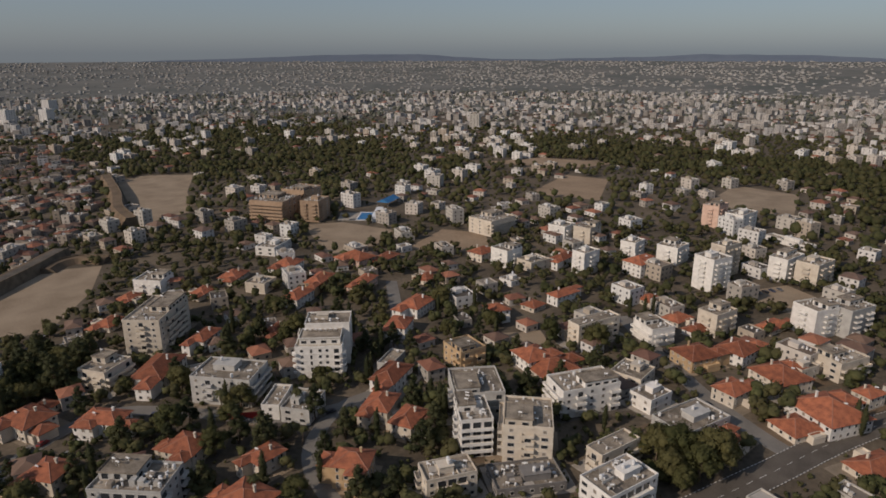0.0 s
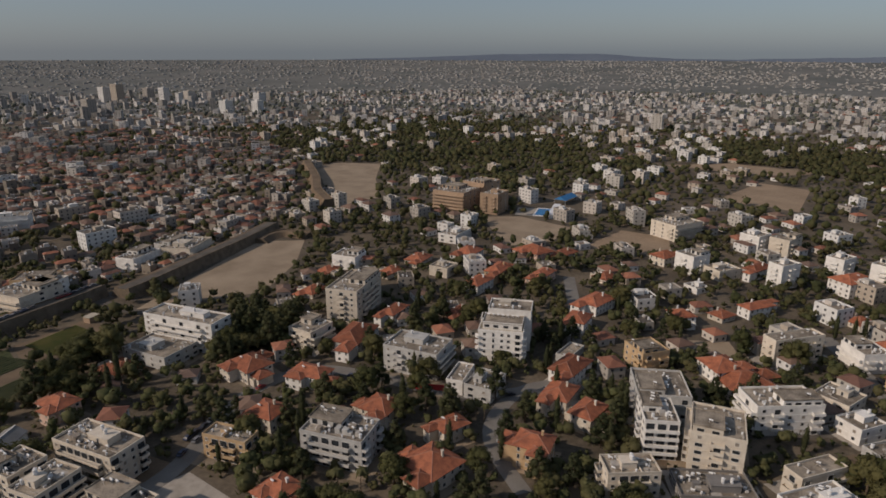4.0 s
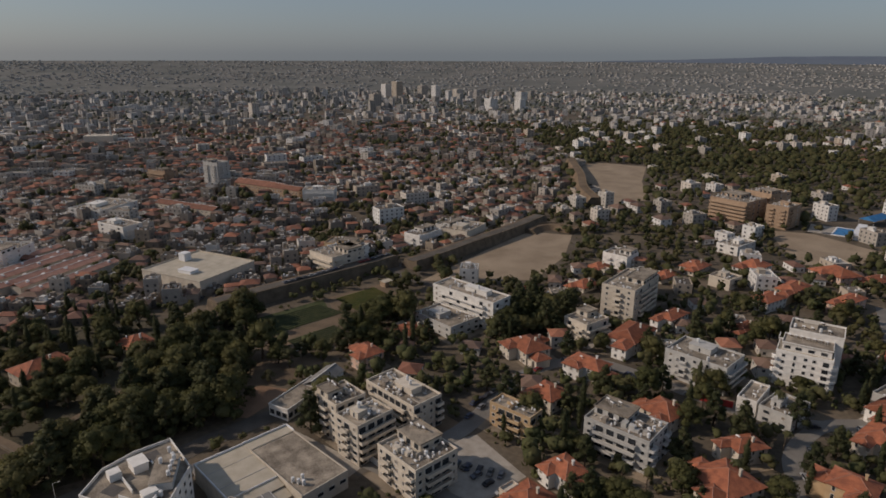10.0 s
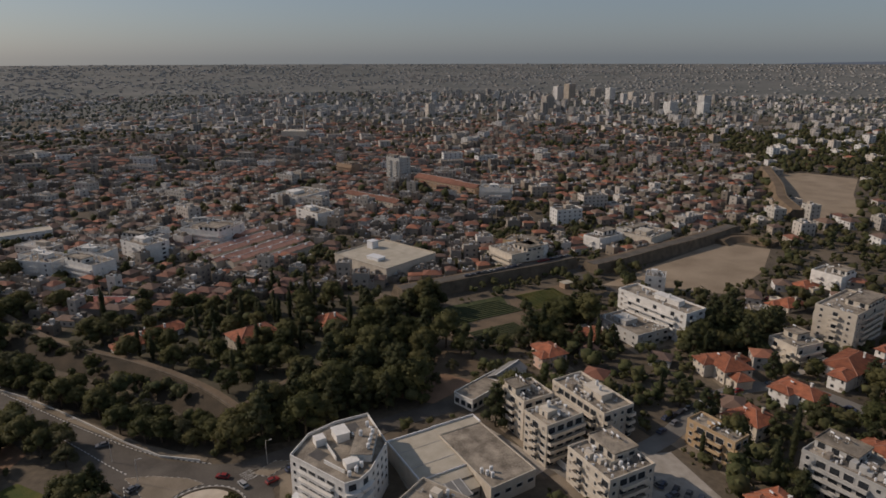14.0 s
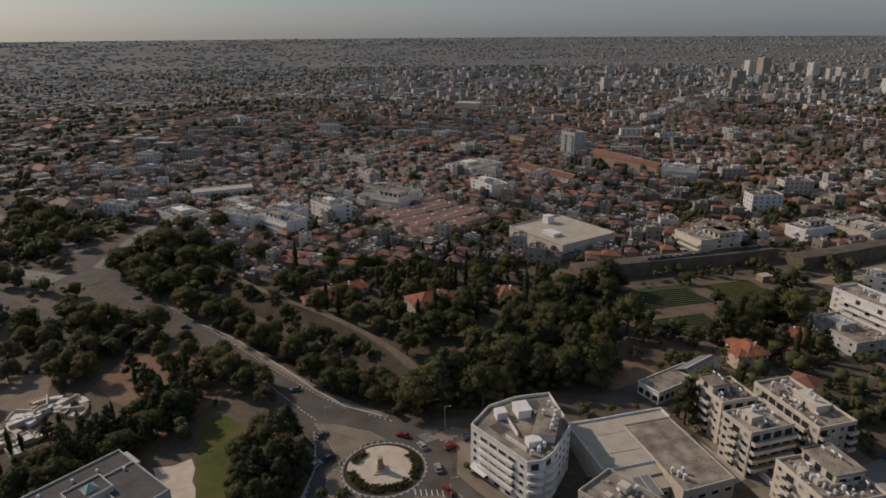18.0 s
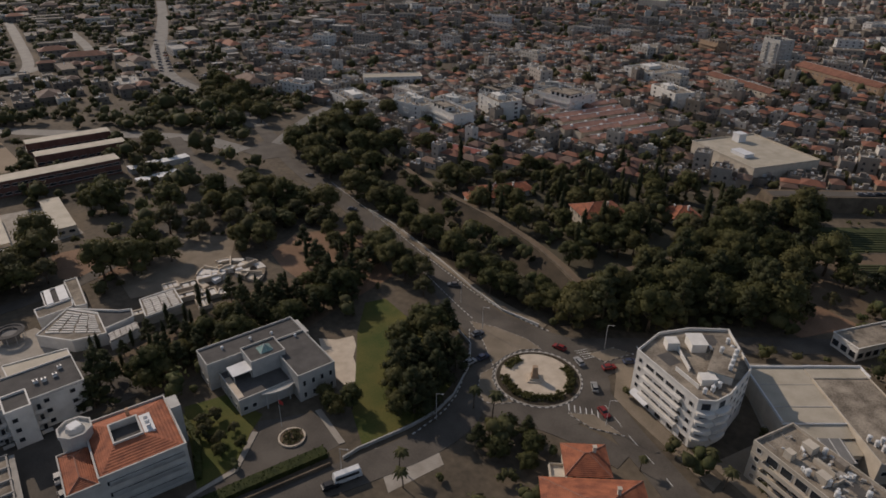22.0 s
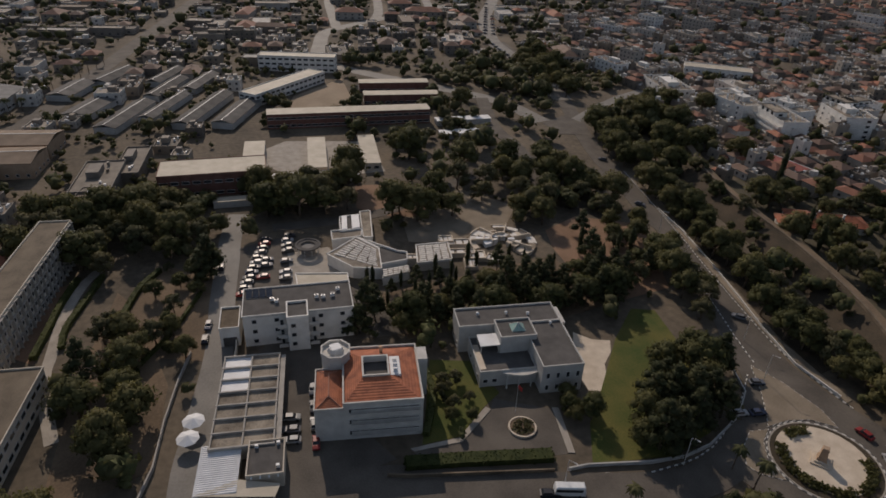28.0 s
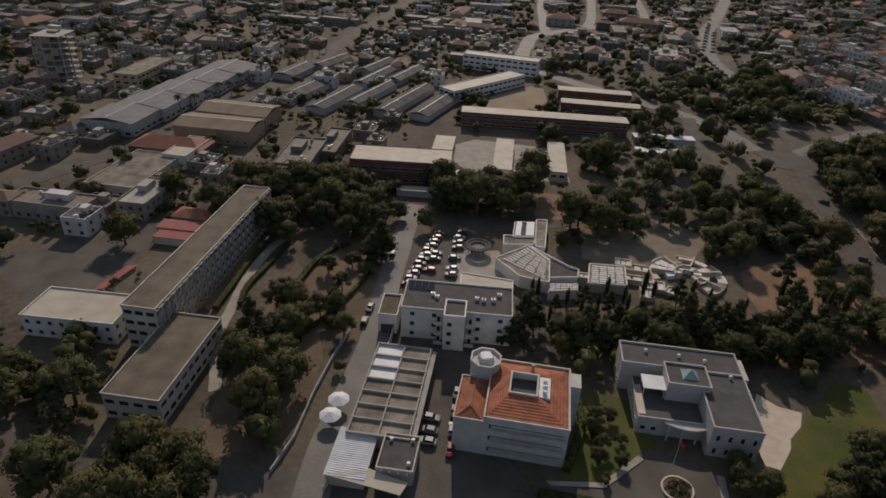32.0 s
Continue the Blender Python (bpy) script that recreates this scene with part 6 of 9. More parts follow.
hall("college_annex", -409.5, 127.6, 122, 62, 12, 6.4, "white", ROOF_PALE, "white two-storey college arm", "college", windows=("strip", 4.0), storeys=2)

# ------------------------------------------------------------ dormitory and its neighbours
hall("dormitory", -222, -9.5, -20.5, 74, 9.0, 12.6, "cream", ROOF_BROWN, "long four-storey dormitory with a ribbed concrete front", "dormitory", windows=("wide", 3.0), storeys=4)
hall("dormitory_wing", -200, -40, 72, 25, 13, 6.2, "white", ROOF_PALE, "white two-storey wing with patched pale roof", "building", windows=("small", 3.0), storeys=2)
hall("lecture_block", -175.5, -15, -20, 31, 13.5, 6.8, "cream", ROOF_BROWN, "two-storey block with a grey flat roof", "building", windows=("wide", 2.9), storeys=2)
hall("red_shed", -250, -22.4, 70, 14, 6, 3.0, "cream", material("red_sheet_roof", (0.22, 0.06, 0.05), (0.32, 0.10, 0.08), 0.7), "low shed with a red sheet roof", "shed", par=0, group="red-roofed sheds")
hall("red_shed", -243.6, -22.6, 70, 14, 5, 2.6, "cream", bpy.data.materials["red_sheet_roof"], "low shed with a red sheet roof", "shed", par=0, group="red-roofed sheds")


for k in range(4):
    bn = base("red_bench_row", -223.2 + 0.45 * k, -38.6 + 0.85 * k, -29, 0.05, "long red wooden bench row in the school yard", "bench", "red bench rows")
    part("seat", Geo().box(0, 0, 0.3 + 0.25 * k, 15, 0.7, 0.1), bpy.data.materials["red_sheet_roof"], bn)
    for q in (-6.5, 0, 6.5):
        part("leg", Geo().box(q, 0, 0, 0.15, 0.6, 0.3 + 0.25 * k), CONCRETE, bn)


def dormitory_fins():
    ob = base("concrete_fins", -222, -9.5, -20.5, 0, "row of upright concrete fins along the dormitory front", "facade fins", kind="structure")
    g = Geo()
    for side in (1,):
        for k in range(25):
            g = Geo().box(-36 + k * 3.0, side * 4.95, 0, 0.3, 0.8, 12.9)
            part("fin", g, CONCRETE, ob)
    for f in range(1, 5):
        part("ledge", Geo().box(0, 4.9, f * 3.15 - 0.2, 74.2, 0.6, 0.2), CONCRETE, ob)


dormitory_fins()

# ------------------------------------------------------------ terraced garden building with louvred roofs
PALE_SLAT = material("weathered_white_slats", (0.56, 0.525, 0.475), (0.76, 0.72, 0.66), 0.8, 0.6, 5.0, 0.1)


def low_block(name, poly, h, roof, wall, label, cat, rim=0.5, skip=()):
    """A low building on a free outline: walls, roof and a pale rim wall on each edge but those skipped."""
    cx, cy = sum(p[0] for p in poly) / len(poly), sum(p[1] for p in poly) / len(poly)
    ob = base(name, cx, cy, 0, 0, label, cat)
    q = [(x - cx, y - cy) for x, y in poly]
    part("wall", Geo().prism(q, -0.2, h), wall, ob)
    part("roof", Geo().prism([(x * 0.985, y * 0.985) for x, y in q], h, h + 0.1), roof, ob)
    for i in range(len(q)):
        (x0, y0), (x1, y1) = q[i], q[(i + 1) % len(q)]
        if rim and i not in skip:
            part("rim", Geo().box((x0 + x1) / 2, (y0 + y1) / 2, h - 0.3, math.hypot(x1 - x0, y1 - y0) + 0.3, 0.36, rim + 0.3, math.degrees(math.atan2(y1 - y0, x1 - x0))), PLASTER["white"], ob)
    return ob


def broken_slats(ob, quad, h, rows, pieces, seed, wide=0.5, mat=None):
    """Pale roof slabs in rows, each row cut into pieces with gaps."""
    rnd = random.Random(seed)
    A, B, C, D = [Vector(p) - Vector(ob.matrix_basis.translation[:2]) for p in quad]
    for r in range(rows):
        s0, s1 = (r + 0.5 - wide / 2) / rows, (r + 0.5 + wide / 2) / rows
        for c in range(pieces):
            t0, t1 = (c + rnd.uniform(0.0, 0.12)) / pieces, (c + 1 - rnd.uniform(0.02, 0.16)) / pieces
            q = [A.lerp(D, s0).lerp(B.lerp(C, s0), t0), A.lerp(D, s0).lerp(B.lerp(C, s0), t1), A.lerp(D, s1).lerp(B.lerp(C, s1), t1), A.lerp(D, s1).lerp(B.lerp(C, s1), t0)]
            q = [tuple(v) for v in q]
            area = sum(q[i][0] * q[(i + 1) % 4][1] - q[(i + 1) % 4][0] * q[i][1] for i in range(4))
            part("slat", Geo().prism(q if area > 0 else q[::-1], h, h + rnd.uniform(0.22, 0.34)), mat or PALE_SLAT, ob)


def build_terraces():
    W = PLASTER["white"]
    ob = low_block("striped_pavilion", [(-201.3, 82.9), (-196.6, 90.7), (-208.6, 95.3), (-219.2, 91.4), (-214.7, 82.4), (-212.9, 78.5)], 4.0, ROOF_GREY, W, "low angular pavilion with broken pale roof slabs", "pavilion", 0.35)
    broken_slats(ob, [(-218.0, 91.0), (-208.4, 94.4), (-198.0, 90.0), (-211.6, 80.2)], 4.1, 9, 4, 4)
    low_block("lecture_pavilion", [(-209.5, 95.8), (-199.6, 91.9), (-198.5, 100.8), (-202.9, 103.0), (-205.1, 100.4), (-220.2, 91.8)], 3.3, ROOF_DARK, W, "low pavilion with a plain grey roof and white rim", "pavilion", 0.8, (0,))
    gl = low_block("glass_roof_house", [(-226.0, 88.5), (-224.5, 96.1), (-234.8, 99.9), (-236.3, 92.4)], 3.8, ROOF_DARK, W, "low block with two bright white glazed roofs", "pavilion", 0.5)
    for a, b in ((0.04, 0.32), (0.56, 0.96)):
        c = [Vector(p) - Vector(gl.matrix_basis.translation[:2]) for p in ((-226.4, 88.9), (-225.0, 95.9), (-234.4, 99.4), (-235.9, 92.7))]
        q = [tuple(c[0].lerp(c[1], a)), tuple(c[0].lerp(c[1], b)), tuple(c[3].lerp(c[2], b)), tuple(c[3].lerp(c[2], a))]
        part("glazed_roof", Geo().prism(q, 3.9, 4.5), ROOF_WHITE, gl, "bright white glazing")
    low_block("side_wing", [(-219.3, 94.3), (-217.8, 97.1), (-237.1, 104.9), (-237.9, 101.1)], 3.4, ROOF_GREY, W, "narrow wing with a grey flat roof", "pavilion", 0.4)
    low_block("entrance_hall", [(-221.4, 83.7), (-219.6, 93.6), (-224.4, 96.0), (-227.7, 85.7)], 3.6, ROOF_GREY, W, "white entrance hall with small dark openings", "pavilion", 0.6)
    sq = low_block("square_pavilion", [(-195.7, 103.2), (-192.7, 114.7), (-203.3, 119.1), (-206.4, 108.3)], 3.1, ROOF_GREY, PLASTER["cream"], "square pavilion under pale roof slabs", "pavilion", 0.5)
    broken_slats(sq, [(-205.6, 108.6), (-202.9, 118.3), (-193.6, 114.3), (-196.2, 104.2)], 3.2, 8, 4, 7, 0.62)
    s2 = low_block("link_terrace", [(-193.1, 89.4), (-192.6, 98.7), (-196.4, 100.4), (-198.0, 91.3)], 2.8, ROOF_GREY, W, "low link under pale roof slabs", "pavilion", 0)
    broken_slats(s2, [(-197.8, 91.5), (-196.3, 100.2), (-192.8, 98.5), (-193.3, 89.6)], 2.9, 4, 5, 9, 0.55)
    low_block("back_hall", [(-199.4, 63.8), (-194.7, 78.5), (-199.6, 80.2), (-206.6, 65.6)], 3.5, ROOF_PALE, W, "low hall with a pale flat roof behind the office", "hall", 0.4)
    for k, (x, y, w, d, h, r) in enumerate(((-198.5, 121.5, 10, 3.2, 1.4, 66), (-203.5, 124.0, 8, 4, 2.0, 66), (-194.5, 125.0, 7, 5, 1.2, 66), (-207.0, 120.5, 5, 4, 2.4, 66), (-191.0, 121.0, 4, 6, 1.0, 66), (-200.5, 104.8, 5, 3.0, 2.6, 66), (-190.5, 130.0, 5, 4, 0.9, 40))):
        tb = base("garden_terrace", x, y, r, 0, "raised terrace with pale stone edges and slabs", "terrace", "garden terraces")
        part("fill", Geo().box(0, 0, -0.1, w, d, h), TANPAVE, tb)
        part("edge", Geo().ring(rect(w + 0.2, d + 0.2), 0.4, 0, h + 0.45), MARBLE, tb)
        for q in range(3):
            part("slab", Geo().box(-w / 3 + q * w / 3, 0, h - 0.12, w / 4.2, d * 0.7, 0.2), PALE_SLAT, tb)
    am = base("fan_terrace", -199, 139.5, 66, 0, "fan-shaped stepped terrace of pale stone", "terrace")
    rnd = random.Random(3)
    for k in range(10):
        a0, a1 = -62 + k * 27, -62 + (k + 1) * 27
        for r0, r1, h in ((2.0, 4.2, 1.9), (4.5, 6.8, 1.4), (7.1, 9.4, 1.1), (9.7, 12.2, 0.7)):
            if rnd.random() < 0.14:
                continue
            outer, inner = circle(0, 0, r1 + rnd.uniform(-0.5, 0.4), 5, a0 + 2, a1 - 2), circle(0, 0, r0, 5, a0 + 2, a1 - 2)
            part("step", Geo().prism(outer + inner[::-1], -0.1, h + rnd.uniform(-0.35, 0.35)), rnd.choice((PALE_SLAT, ROOF_WHITE, PALE_SLAT, TANPAVE, MARBLE)), am)
            if rnd.random() < 0.4:
                part("kerb_wall", Geo().prism(circle(0, 0, r1, 5, a0, a1) + circle(0, 0, r1 - 0.4, 5, a0, a1)[::-1], 0, h + 0.6), MARBLE, am)
        if k % 2:
            part("radial_wall", Geo().box(7.6 * math.cos(radians(a0)), 7.6 * math.sin(radians(a0)), 0, 7.6, 0.45, 2.0 + 0.3 * rnd.random(), a0), MARBLE, am)
    rp = base("round_kiosk", -223.6, 75.6, 0, 0, "round blue-grey kiosk with a ring roof", "kiosk")
    part("ring_roof", Geo().ring(circle(0, 0, 4.4, 28), 0.7, 2.9, 3.2), ROOF_DARK, rp)
    part("inner_roof", Geo().ring(circle(0, 0, 3.6, 28), 1.2, 2.7, 2.95), ROOF_DARK, rp)
    part("drum", Geo().prism(circle(0, 0, 2.4, 20), 0, 2.4), PLASTER["dark"], rp)
    for k in range(10):
        part("post", Geo().tube(3.9 * math.cos(k * 0.628), 3.9 * math.sin(k * 0.628), 0, 2.9, 0.09, 0.09, 6), FRAME, rp)
    KEEP_OUT.append([(-240, 92), (-238, 106), (-222, 104), (-207, 122), (-212, 132), (-213, 146), (-200, 154), (-186, 152), (-185, 134), (-188, 98), (-190, 62), (-206, 62), (-230, 72)])


build_terraces()


# ------------------------------------------------------------ the corner office at the roundabout
def build_corner_office():
    ob = base("corner_office", 0, 0, 0, 0, "grey-white five-storey corner office with rounded balconies", "office building")
    W = PLASTER["white"]
    poly = [(-57, 156), (-38.5, 144), (-34.8, 146), (-32.5, 150.5), (-30, 164), (-38.5, 179.5), (-48, 174), (-54.5, 167)]
    H = 14.2
    part("wall", Geo().prism(poly, -0.3, H), W, ob)
    part("roof", Geo().prism(inset(poly, 0.3), H, H + 0.06), ROOF_GREY, ob)
    part("parapet", Geo().ring(poly, 0.3, H, H + 0.9), W, ob)
    part("stair_head", Geo().box(-44.5, 166.5, H, 4, 5, 2.6, 33).box(-44.5, 166.5, H + 2.6, 4.5, 5.5, 0.2, 33), W, ob)
    lev = part("upper_level", Geo().box(-36.3, 161.5, H, 6, 13, 2.4, 2), W, ob)
    part("upper_roof", Geo().box(-36.3, 161.5, H + 2.4, 6.4, 13.4, 0.15, 2), ROOF_GREY, lev)
    for y in (157, 160, 163, 166):
        part("window", WINDOW["small"], None, lev, at=pose(-39.3, y, H + 0.6, 0, 0, -88))
    part("lift_house", Geo().box(-50, 163, H, 3.2, 3.2, 2.4, 33), W, ob)
    part("roof_store", Geo().box(-38.5, 153, H, 4, 3, 2.0, 33), W, ob)
    for x, y, w, d, h, r in ((-46.5, 160, 0.3, 12, 1.3, 33), (-43, 151.5, 8, 0.3, 1.2, -33), (-36.5, 152.5, 0.3, 4, 1.4, -8)):
        part("roof_wall", Geo().box(x, y, H, w, d, h, r), W, ob)
    for x, y, w, d, r in ((-49, 157.5, 5, 4, -33), (-42, 172, 4, 5, 33)):
        part("roof_mat", Geo().box(x, y, H + 0.06, w, d, 0.04, r), ROOF_DARK, ob, "dark roofing felt")
    rnd = random.Random(8)
    for k, (x, y) in enumerate(((-34.4, 157.5), (-34.4, 160), (-34.4, 162.5), (-34.4, 165), (-37.8, 164), (-36, 170), (-37.5, 173), (-35.5, 152.5), (-36.5, 150), (-38, 148))):
        part("water_tank", CISTERN, None, ob, at=pose(x, y, H + (2.56 if 155.5 < y < 168 else 0.06), 0, 0, k * 20))
    for k in range(3):
        part("solar_heater", SOLAR, None, ob, at=pose(-42.5 + k * 1.8, 168 - k * 1.6, H + 0.06, 0, 0, 120))
    n = len(poly)
    for i in range(n):
        p, q = Vector(poly[i]), Vector(poly[(i + 1) % n])
        mid, v = (p + q) / 2, q - p
        ang = math.degrees(math.atan2(v.y, v.x))
        L = v.length
        m = pose(mid.x, mid.y, 0, 0, 0, ang)
        k = max(1, int(L / 2.9))
        for f in range(4):
            z = 3.5 + f * 2.7
            if i == 0:
                for b in range(6):
                    bx = -L / 2 + (b + 0.5) * L / 6
                    part("window", WINDOW["strip" if 1 <= b <= 4 else "small"], None, ob, at=m @ pose(bx, 0, z + 0.3))
                part("ledge", Geo().box(-0.5, -0.5, 0, L * 0.62, 1.0, 0.9), W, ob, at=m @ pose(0, 0, z - 0.75))
            elif i in (1, 2):
                part("balcony", Geo().prism([(-L / 2, 0.0), (-L / 2, -1.2), (0, -1.7), (L / 2, -1.2), (L / 2, 0.0)], 0, 0.95), W, ob, at=m @ pose(0, 0, z - 0.6))
                part("window", WINDOW["door"], None, ob, at=m @ pose(0, 0, z + 0.36))
            else:
                for b in range(k):
                    part("window", WINDOW["small"], None, ob, at=m @ pose(-L / 2 + (b + 0.5) * L / k, 0, z + 0.4))
        if i == 0:
            for b in range(5):
                part("shop_window", WINDOW["door"], None, ob, at=m @ pose(-L / 2 + (b + 0.5) * L / 5, 0, 0.3))
            part("awning", Geo().add([(-9.5, -0.1, 3.3), (-3.0, -0.1, 3.3), (-3.0, -2.2, 2.7), (-9.5, -2.2, 2.7), (-9.5, -0.1, 3.15), (-3.0, -0.1, 3.15), (-3.0, -2.2, 2.55), (-9.5, -2.2, 2.55)], [(3, 2, 1, 0), (4, 5, 6, 7), (2, 3, 7, 6), (0, 4, 7, 3), (1, 2, 6, 5)]), ROOF_WHITE, ob, "white shop awning", at=m)
    KEEP_OUT.append([(-60, 155), (-38, 140), (-30, 145), (-27, 164), (-38, 183), (-50, 176), (-58, 166)])


build_corner_office()


# ------------------------------------------------------------ warehouse behind the office
def build_warehouse():
    ob = base("warehouse", -8, 175, 33, 0, "low pale warehouse with several flat roof levels", "warehouse")
    C = PLASTER["cream"]
    west = part("west_hall", Geo().box(-11.2, 3.6, -0.3, 16.2, 22.0, 6.4), C, ob)
    part("west_roof", Geo().box(-11.2, 3.6, 6.1, 15.8, 21.6, 0.14), ROOF_PALE, west, "beige roof section")
    part("roof_seam", Geo().box(-11.2, -1.5, 6.24, 15.6, 0.3, 0.12).box(-11.2, 7.2, 6.24, 15.6, 0.2, 0.08), CONCRETE, west)
    part("west_parapet", Geo().box(-19.2, 3.6, 6.1, 0.35, 22.0, 0.7).box(-11.2, 14.5, 6.1, 16.4, 0.35, 0.7), ROOF_WHITE, west)
    east = part("east_hall", Geo().prism([(-3.1, -21.0), (13.6, -20.0), (13.0, 9.6), (-3.1, 9.6)], -0.3, 6.0), C, ob)
    part("east_roof", Geo().prism([(-2.9, -20.6), (13.3, -19.7), (12.7, 9.4), (-2.9, 9.4)], 6.0, 6.16), ROOF_GREY, east, "grey felted roof section")
    part("east_parapet", Geo().box(-3.0, -5.8, 6.0, 0.3, 30.4, 0.75).box(5.2, -20.5, 6.0, 16.6, 0.3, 0.5, 3.4).box(13.2, -5.2, 6.0, 0.3, 29.4, 0.4, 1.2), C, east)
    back = part("back_strip", Geo().box(5.0, 12.2, -0.3, 16.2, 4.8, 6.5), C, ob)
    part("back_roof", Geo().box(5.0, 12.2, 6.2, 15.8, 4.4, 0.12), ROOF_PALE, back, "beige roof strip")
    part("back_parapet", Geo().box(5.0, 14.6, 6.2, 16.4, 0.35, 0.7).box(13.0, 12.2, 6.2, 0.35, 4.8, 0.7), ROOF_WHITE, back)
    for y0, z0 in ((-7.4, 5.2), (-11.8, 4.0)):
        vs = [(-18.8, y0, z0 + 0.7), (-3.3, y0, z0 + 0.7), (-3.3, y0 - 4.2, z0), (-18.8, y0 - 4.2, z0)]
        part("step_roof", Geo().add(vs + [(a, b, c - 0.25) for a, b, c in vs], [(3, 2, 1, 0), (4, 5, 6, 7), (0, 1, 5, 4), (1, 2, 6, 5), (2, 3, 7, 6), (3, 0, 4, 7)]), ROOF_PALE, ob, "sloping beige roof step")
        part("step_wall", Geo().box(-11.0, y0 - 2.1, -0.2, 15.2, 3.8, z0 - 0.1), C, ob)
    part("fascia", Geo().box(-11.2, -7.5, 5.6, 16.0, 0.25, 0.7), ROOF_WHITE, ob)
    for k in range(4):
        part("window", WINDOW["wide"], None, ob, at=pose(-1 + k * 4.2, -20.9 + k * 0.25, 2.6, 0, 0, 3.4))
        part("window", WINDOW["wide"], None, ob, at=pose(-17 + k * 4.0, -15.8, 1.2))
        part("window", WINDOW["wide"], None, ob, at=pose(13.4, -15 + k * 6, 2.6, 0, 0, 91))
    for x, y in ((-1.5, -13.5), (-0.6, -15.2), (1.4, -14.2), (0.2, -16.8)):
        part("roof_tank", CISTERN, None, east, at=pose(x, y, 6.16))
    hut = base("metal_roof_hut", -9.6, 151.6, 33, 0, "small workshop under a grey ribbed metal roof", "workshop")
    part("wall", Geo().box(0, 0, -0.2, 8.0, 6.4, 8.2), C, hut)
    part("roof", Geo().add([(-4.4, -3.6, 8.0), (4.4, -3.6, 8.0), (4.4, 3.6, 8.7), (-4.4, 3.6, 8.7), (-4.4, -3.6, 7.8), (4.4, -3.6, 7.8), (4.4, 3.6, 8.5), (-4.4, 3.6, 8.5)], [(0, 1, 2, 3), (7, 6, 5, 4), (0, 4, 5, 1), (1, 5, 6, 2), (2, 6, 7, 3), (3, 7, 4, 0)]), ROOF_METAL, hut)
    for k in range(4):
        part("roof_rib", Geo().add([(-3.9 + k * 2.6, -3.6, 8.0), (-3.7 + k * 2.6, -3.6, 8.0), (-3.7 + k * 2.6, 3.6, 8.7), (-3.9 + k * 2.6, 3.6, 8.7), (-3.9 + k * 2.6, -3.6, 8.12), (-3.7 + k * 2.6, -3.6, 8.12), (-3.7 + k * 2.6, 3.6, 8.82), (-3.9 + k * 2.6, 3.6, 8.82)], [(4, 5, 6, 7), (0, 4, 7, 3), (1, 2, 6, 5), (0, 1, 5, 4), (2, 3, 7, 6)]), FRAME, hut)
    KEEP_OUT.append([(-40, 178), (-6, 206), (20, 176), (14, 150), (-14, 146), (-22, 156)])


build_warehouse()
hall("gabled_workshop", 8, 229, 55, 16, 8, 5.0, "white", ROOF_METAL, "white workshop under a grey gabled sheet roof", "workshop", pitched=2.2, windows=("small", 3.0))
hall("street_showroom", -1, 219, 50, 24, 9, 4.4, "white", ROOF_GREY, "low white showroom with a grey roof by the road", "showroom", windows=("door", 3.0))
hall("market_hall", -62, 374, -38, 46, 42, 8.0, "cream", ROOF_PALE, "wide market hall with a pale flat roof", "market hall", windows=("small", 4.0), par=0.8)


def market_extras():
    lift = base("lift_tower", -72, 387, -38, 8.2, "white lift tower on the market hall roof", "lift tower")
    part("shaft", Geo().box(0, 0, 0, 5, 5, 4.5), ROOF_WHITE, lift)
    part("cap", Geo().box(0, 0, 4.5, 5.4, 5.4, 0.2), ROOF_WHITE, lift)
    low = base("roof_room", -66, 363, -38, 8.2, "low white room on the market hall roof", "roof room")
    part("wall", Geo().box(0, 0, 0, 10, 6, 1.8), ROOF_WHITE, low)
    part("cap", Geo().box(0, 0, 1.8, 10.4, 6.4, 0.15), ROOF_WHITE, low)
    for k in range(6):
        x, y, L = -180 + k * 9.6, 417 - k * 6.3 - 5 * (k % 2), 66 - 4 * (k % 3)
        shed = hall("long_tiled_shed", x, y, 60, L, 7.4, 4.6, "cream", TILE_PINK, "long low shed under a pinkish tile roof", "shed", pitched=1.7, group="tiled sheds in rows")
        for q in range(5):
            part("roof_vent", Geo().box(-L * 0.4 + q * L * 0.2, 1.4 if q % 2 else -1.6, 5.2, 1.6, 1.2, 1.2), ROOF_WHITE, shed, "white roof vent")
        setting("market_lane", Geo().box(x + 4.9, y - 3.2, -0.1, 60, 2.4, 0.22, 60), PAVING, "pale paved lane between the tiled sheds", "pavement")


market_extras()
hall("long_red_barracks", -205, 300, -1, 42, 8, 4.0, "pink", bpy.data.materials["red_sheet_roof"], "long low building with a dark red roof", "barracks", pitched=1.6, windows=("small", 3.5))

# ------------------------------------------------------------ industrial sheds by the boulevard
for k in range(5):
    hall("factory_shed", -362 - k * 21, -63 + k * 10.5, -22, 24, 26, 6.5, "grey", ROOF_METAL, "grey factory shed with a low corrugated roof", "factory shed", pitched=1.8, windows=("strip", 4.5), group="factory sheds in a row")
BROWN_SHEET = material("brown_sheet_roof", (0.17, 0.125, 0.088), (0.26, 0.195, 0.14), 0.85, 0.15, 3.0, 0.3, bands=(0, 9.0, 0.4))
OLD_SHEET = material("dark_asbestos_roof", (0.085, 0.08, 0.074), (0.15, 0.14, 0.128), 0.95, 0.2, 3.0, 0.4, spread=0.2, bands=(0, 9.0, 0.4))
hall("brown_depot", -344.7, -17.3, 70, 36, 18.5, 7.0, "brown", BROWN_SHEET, "brown depot under a low sheet roof", "depot", pitched=1.8, windows=("small", 4.0))
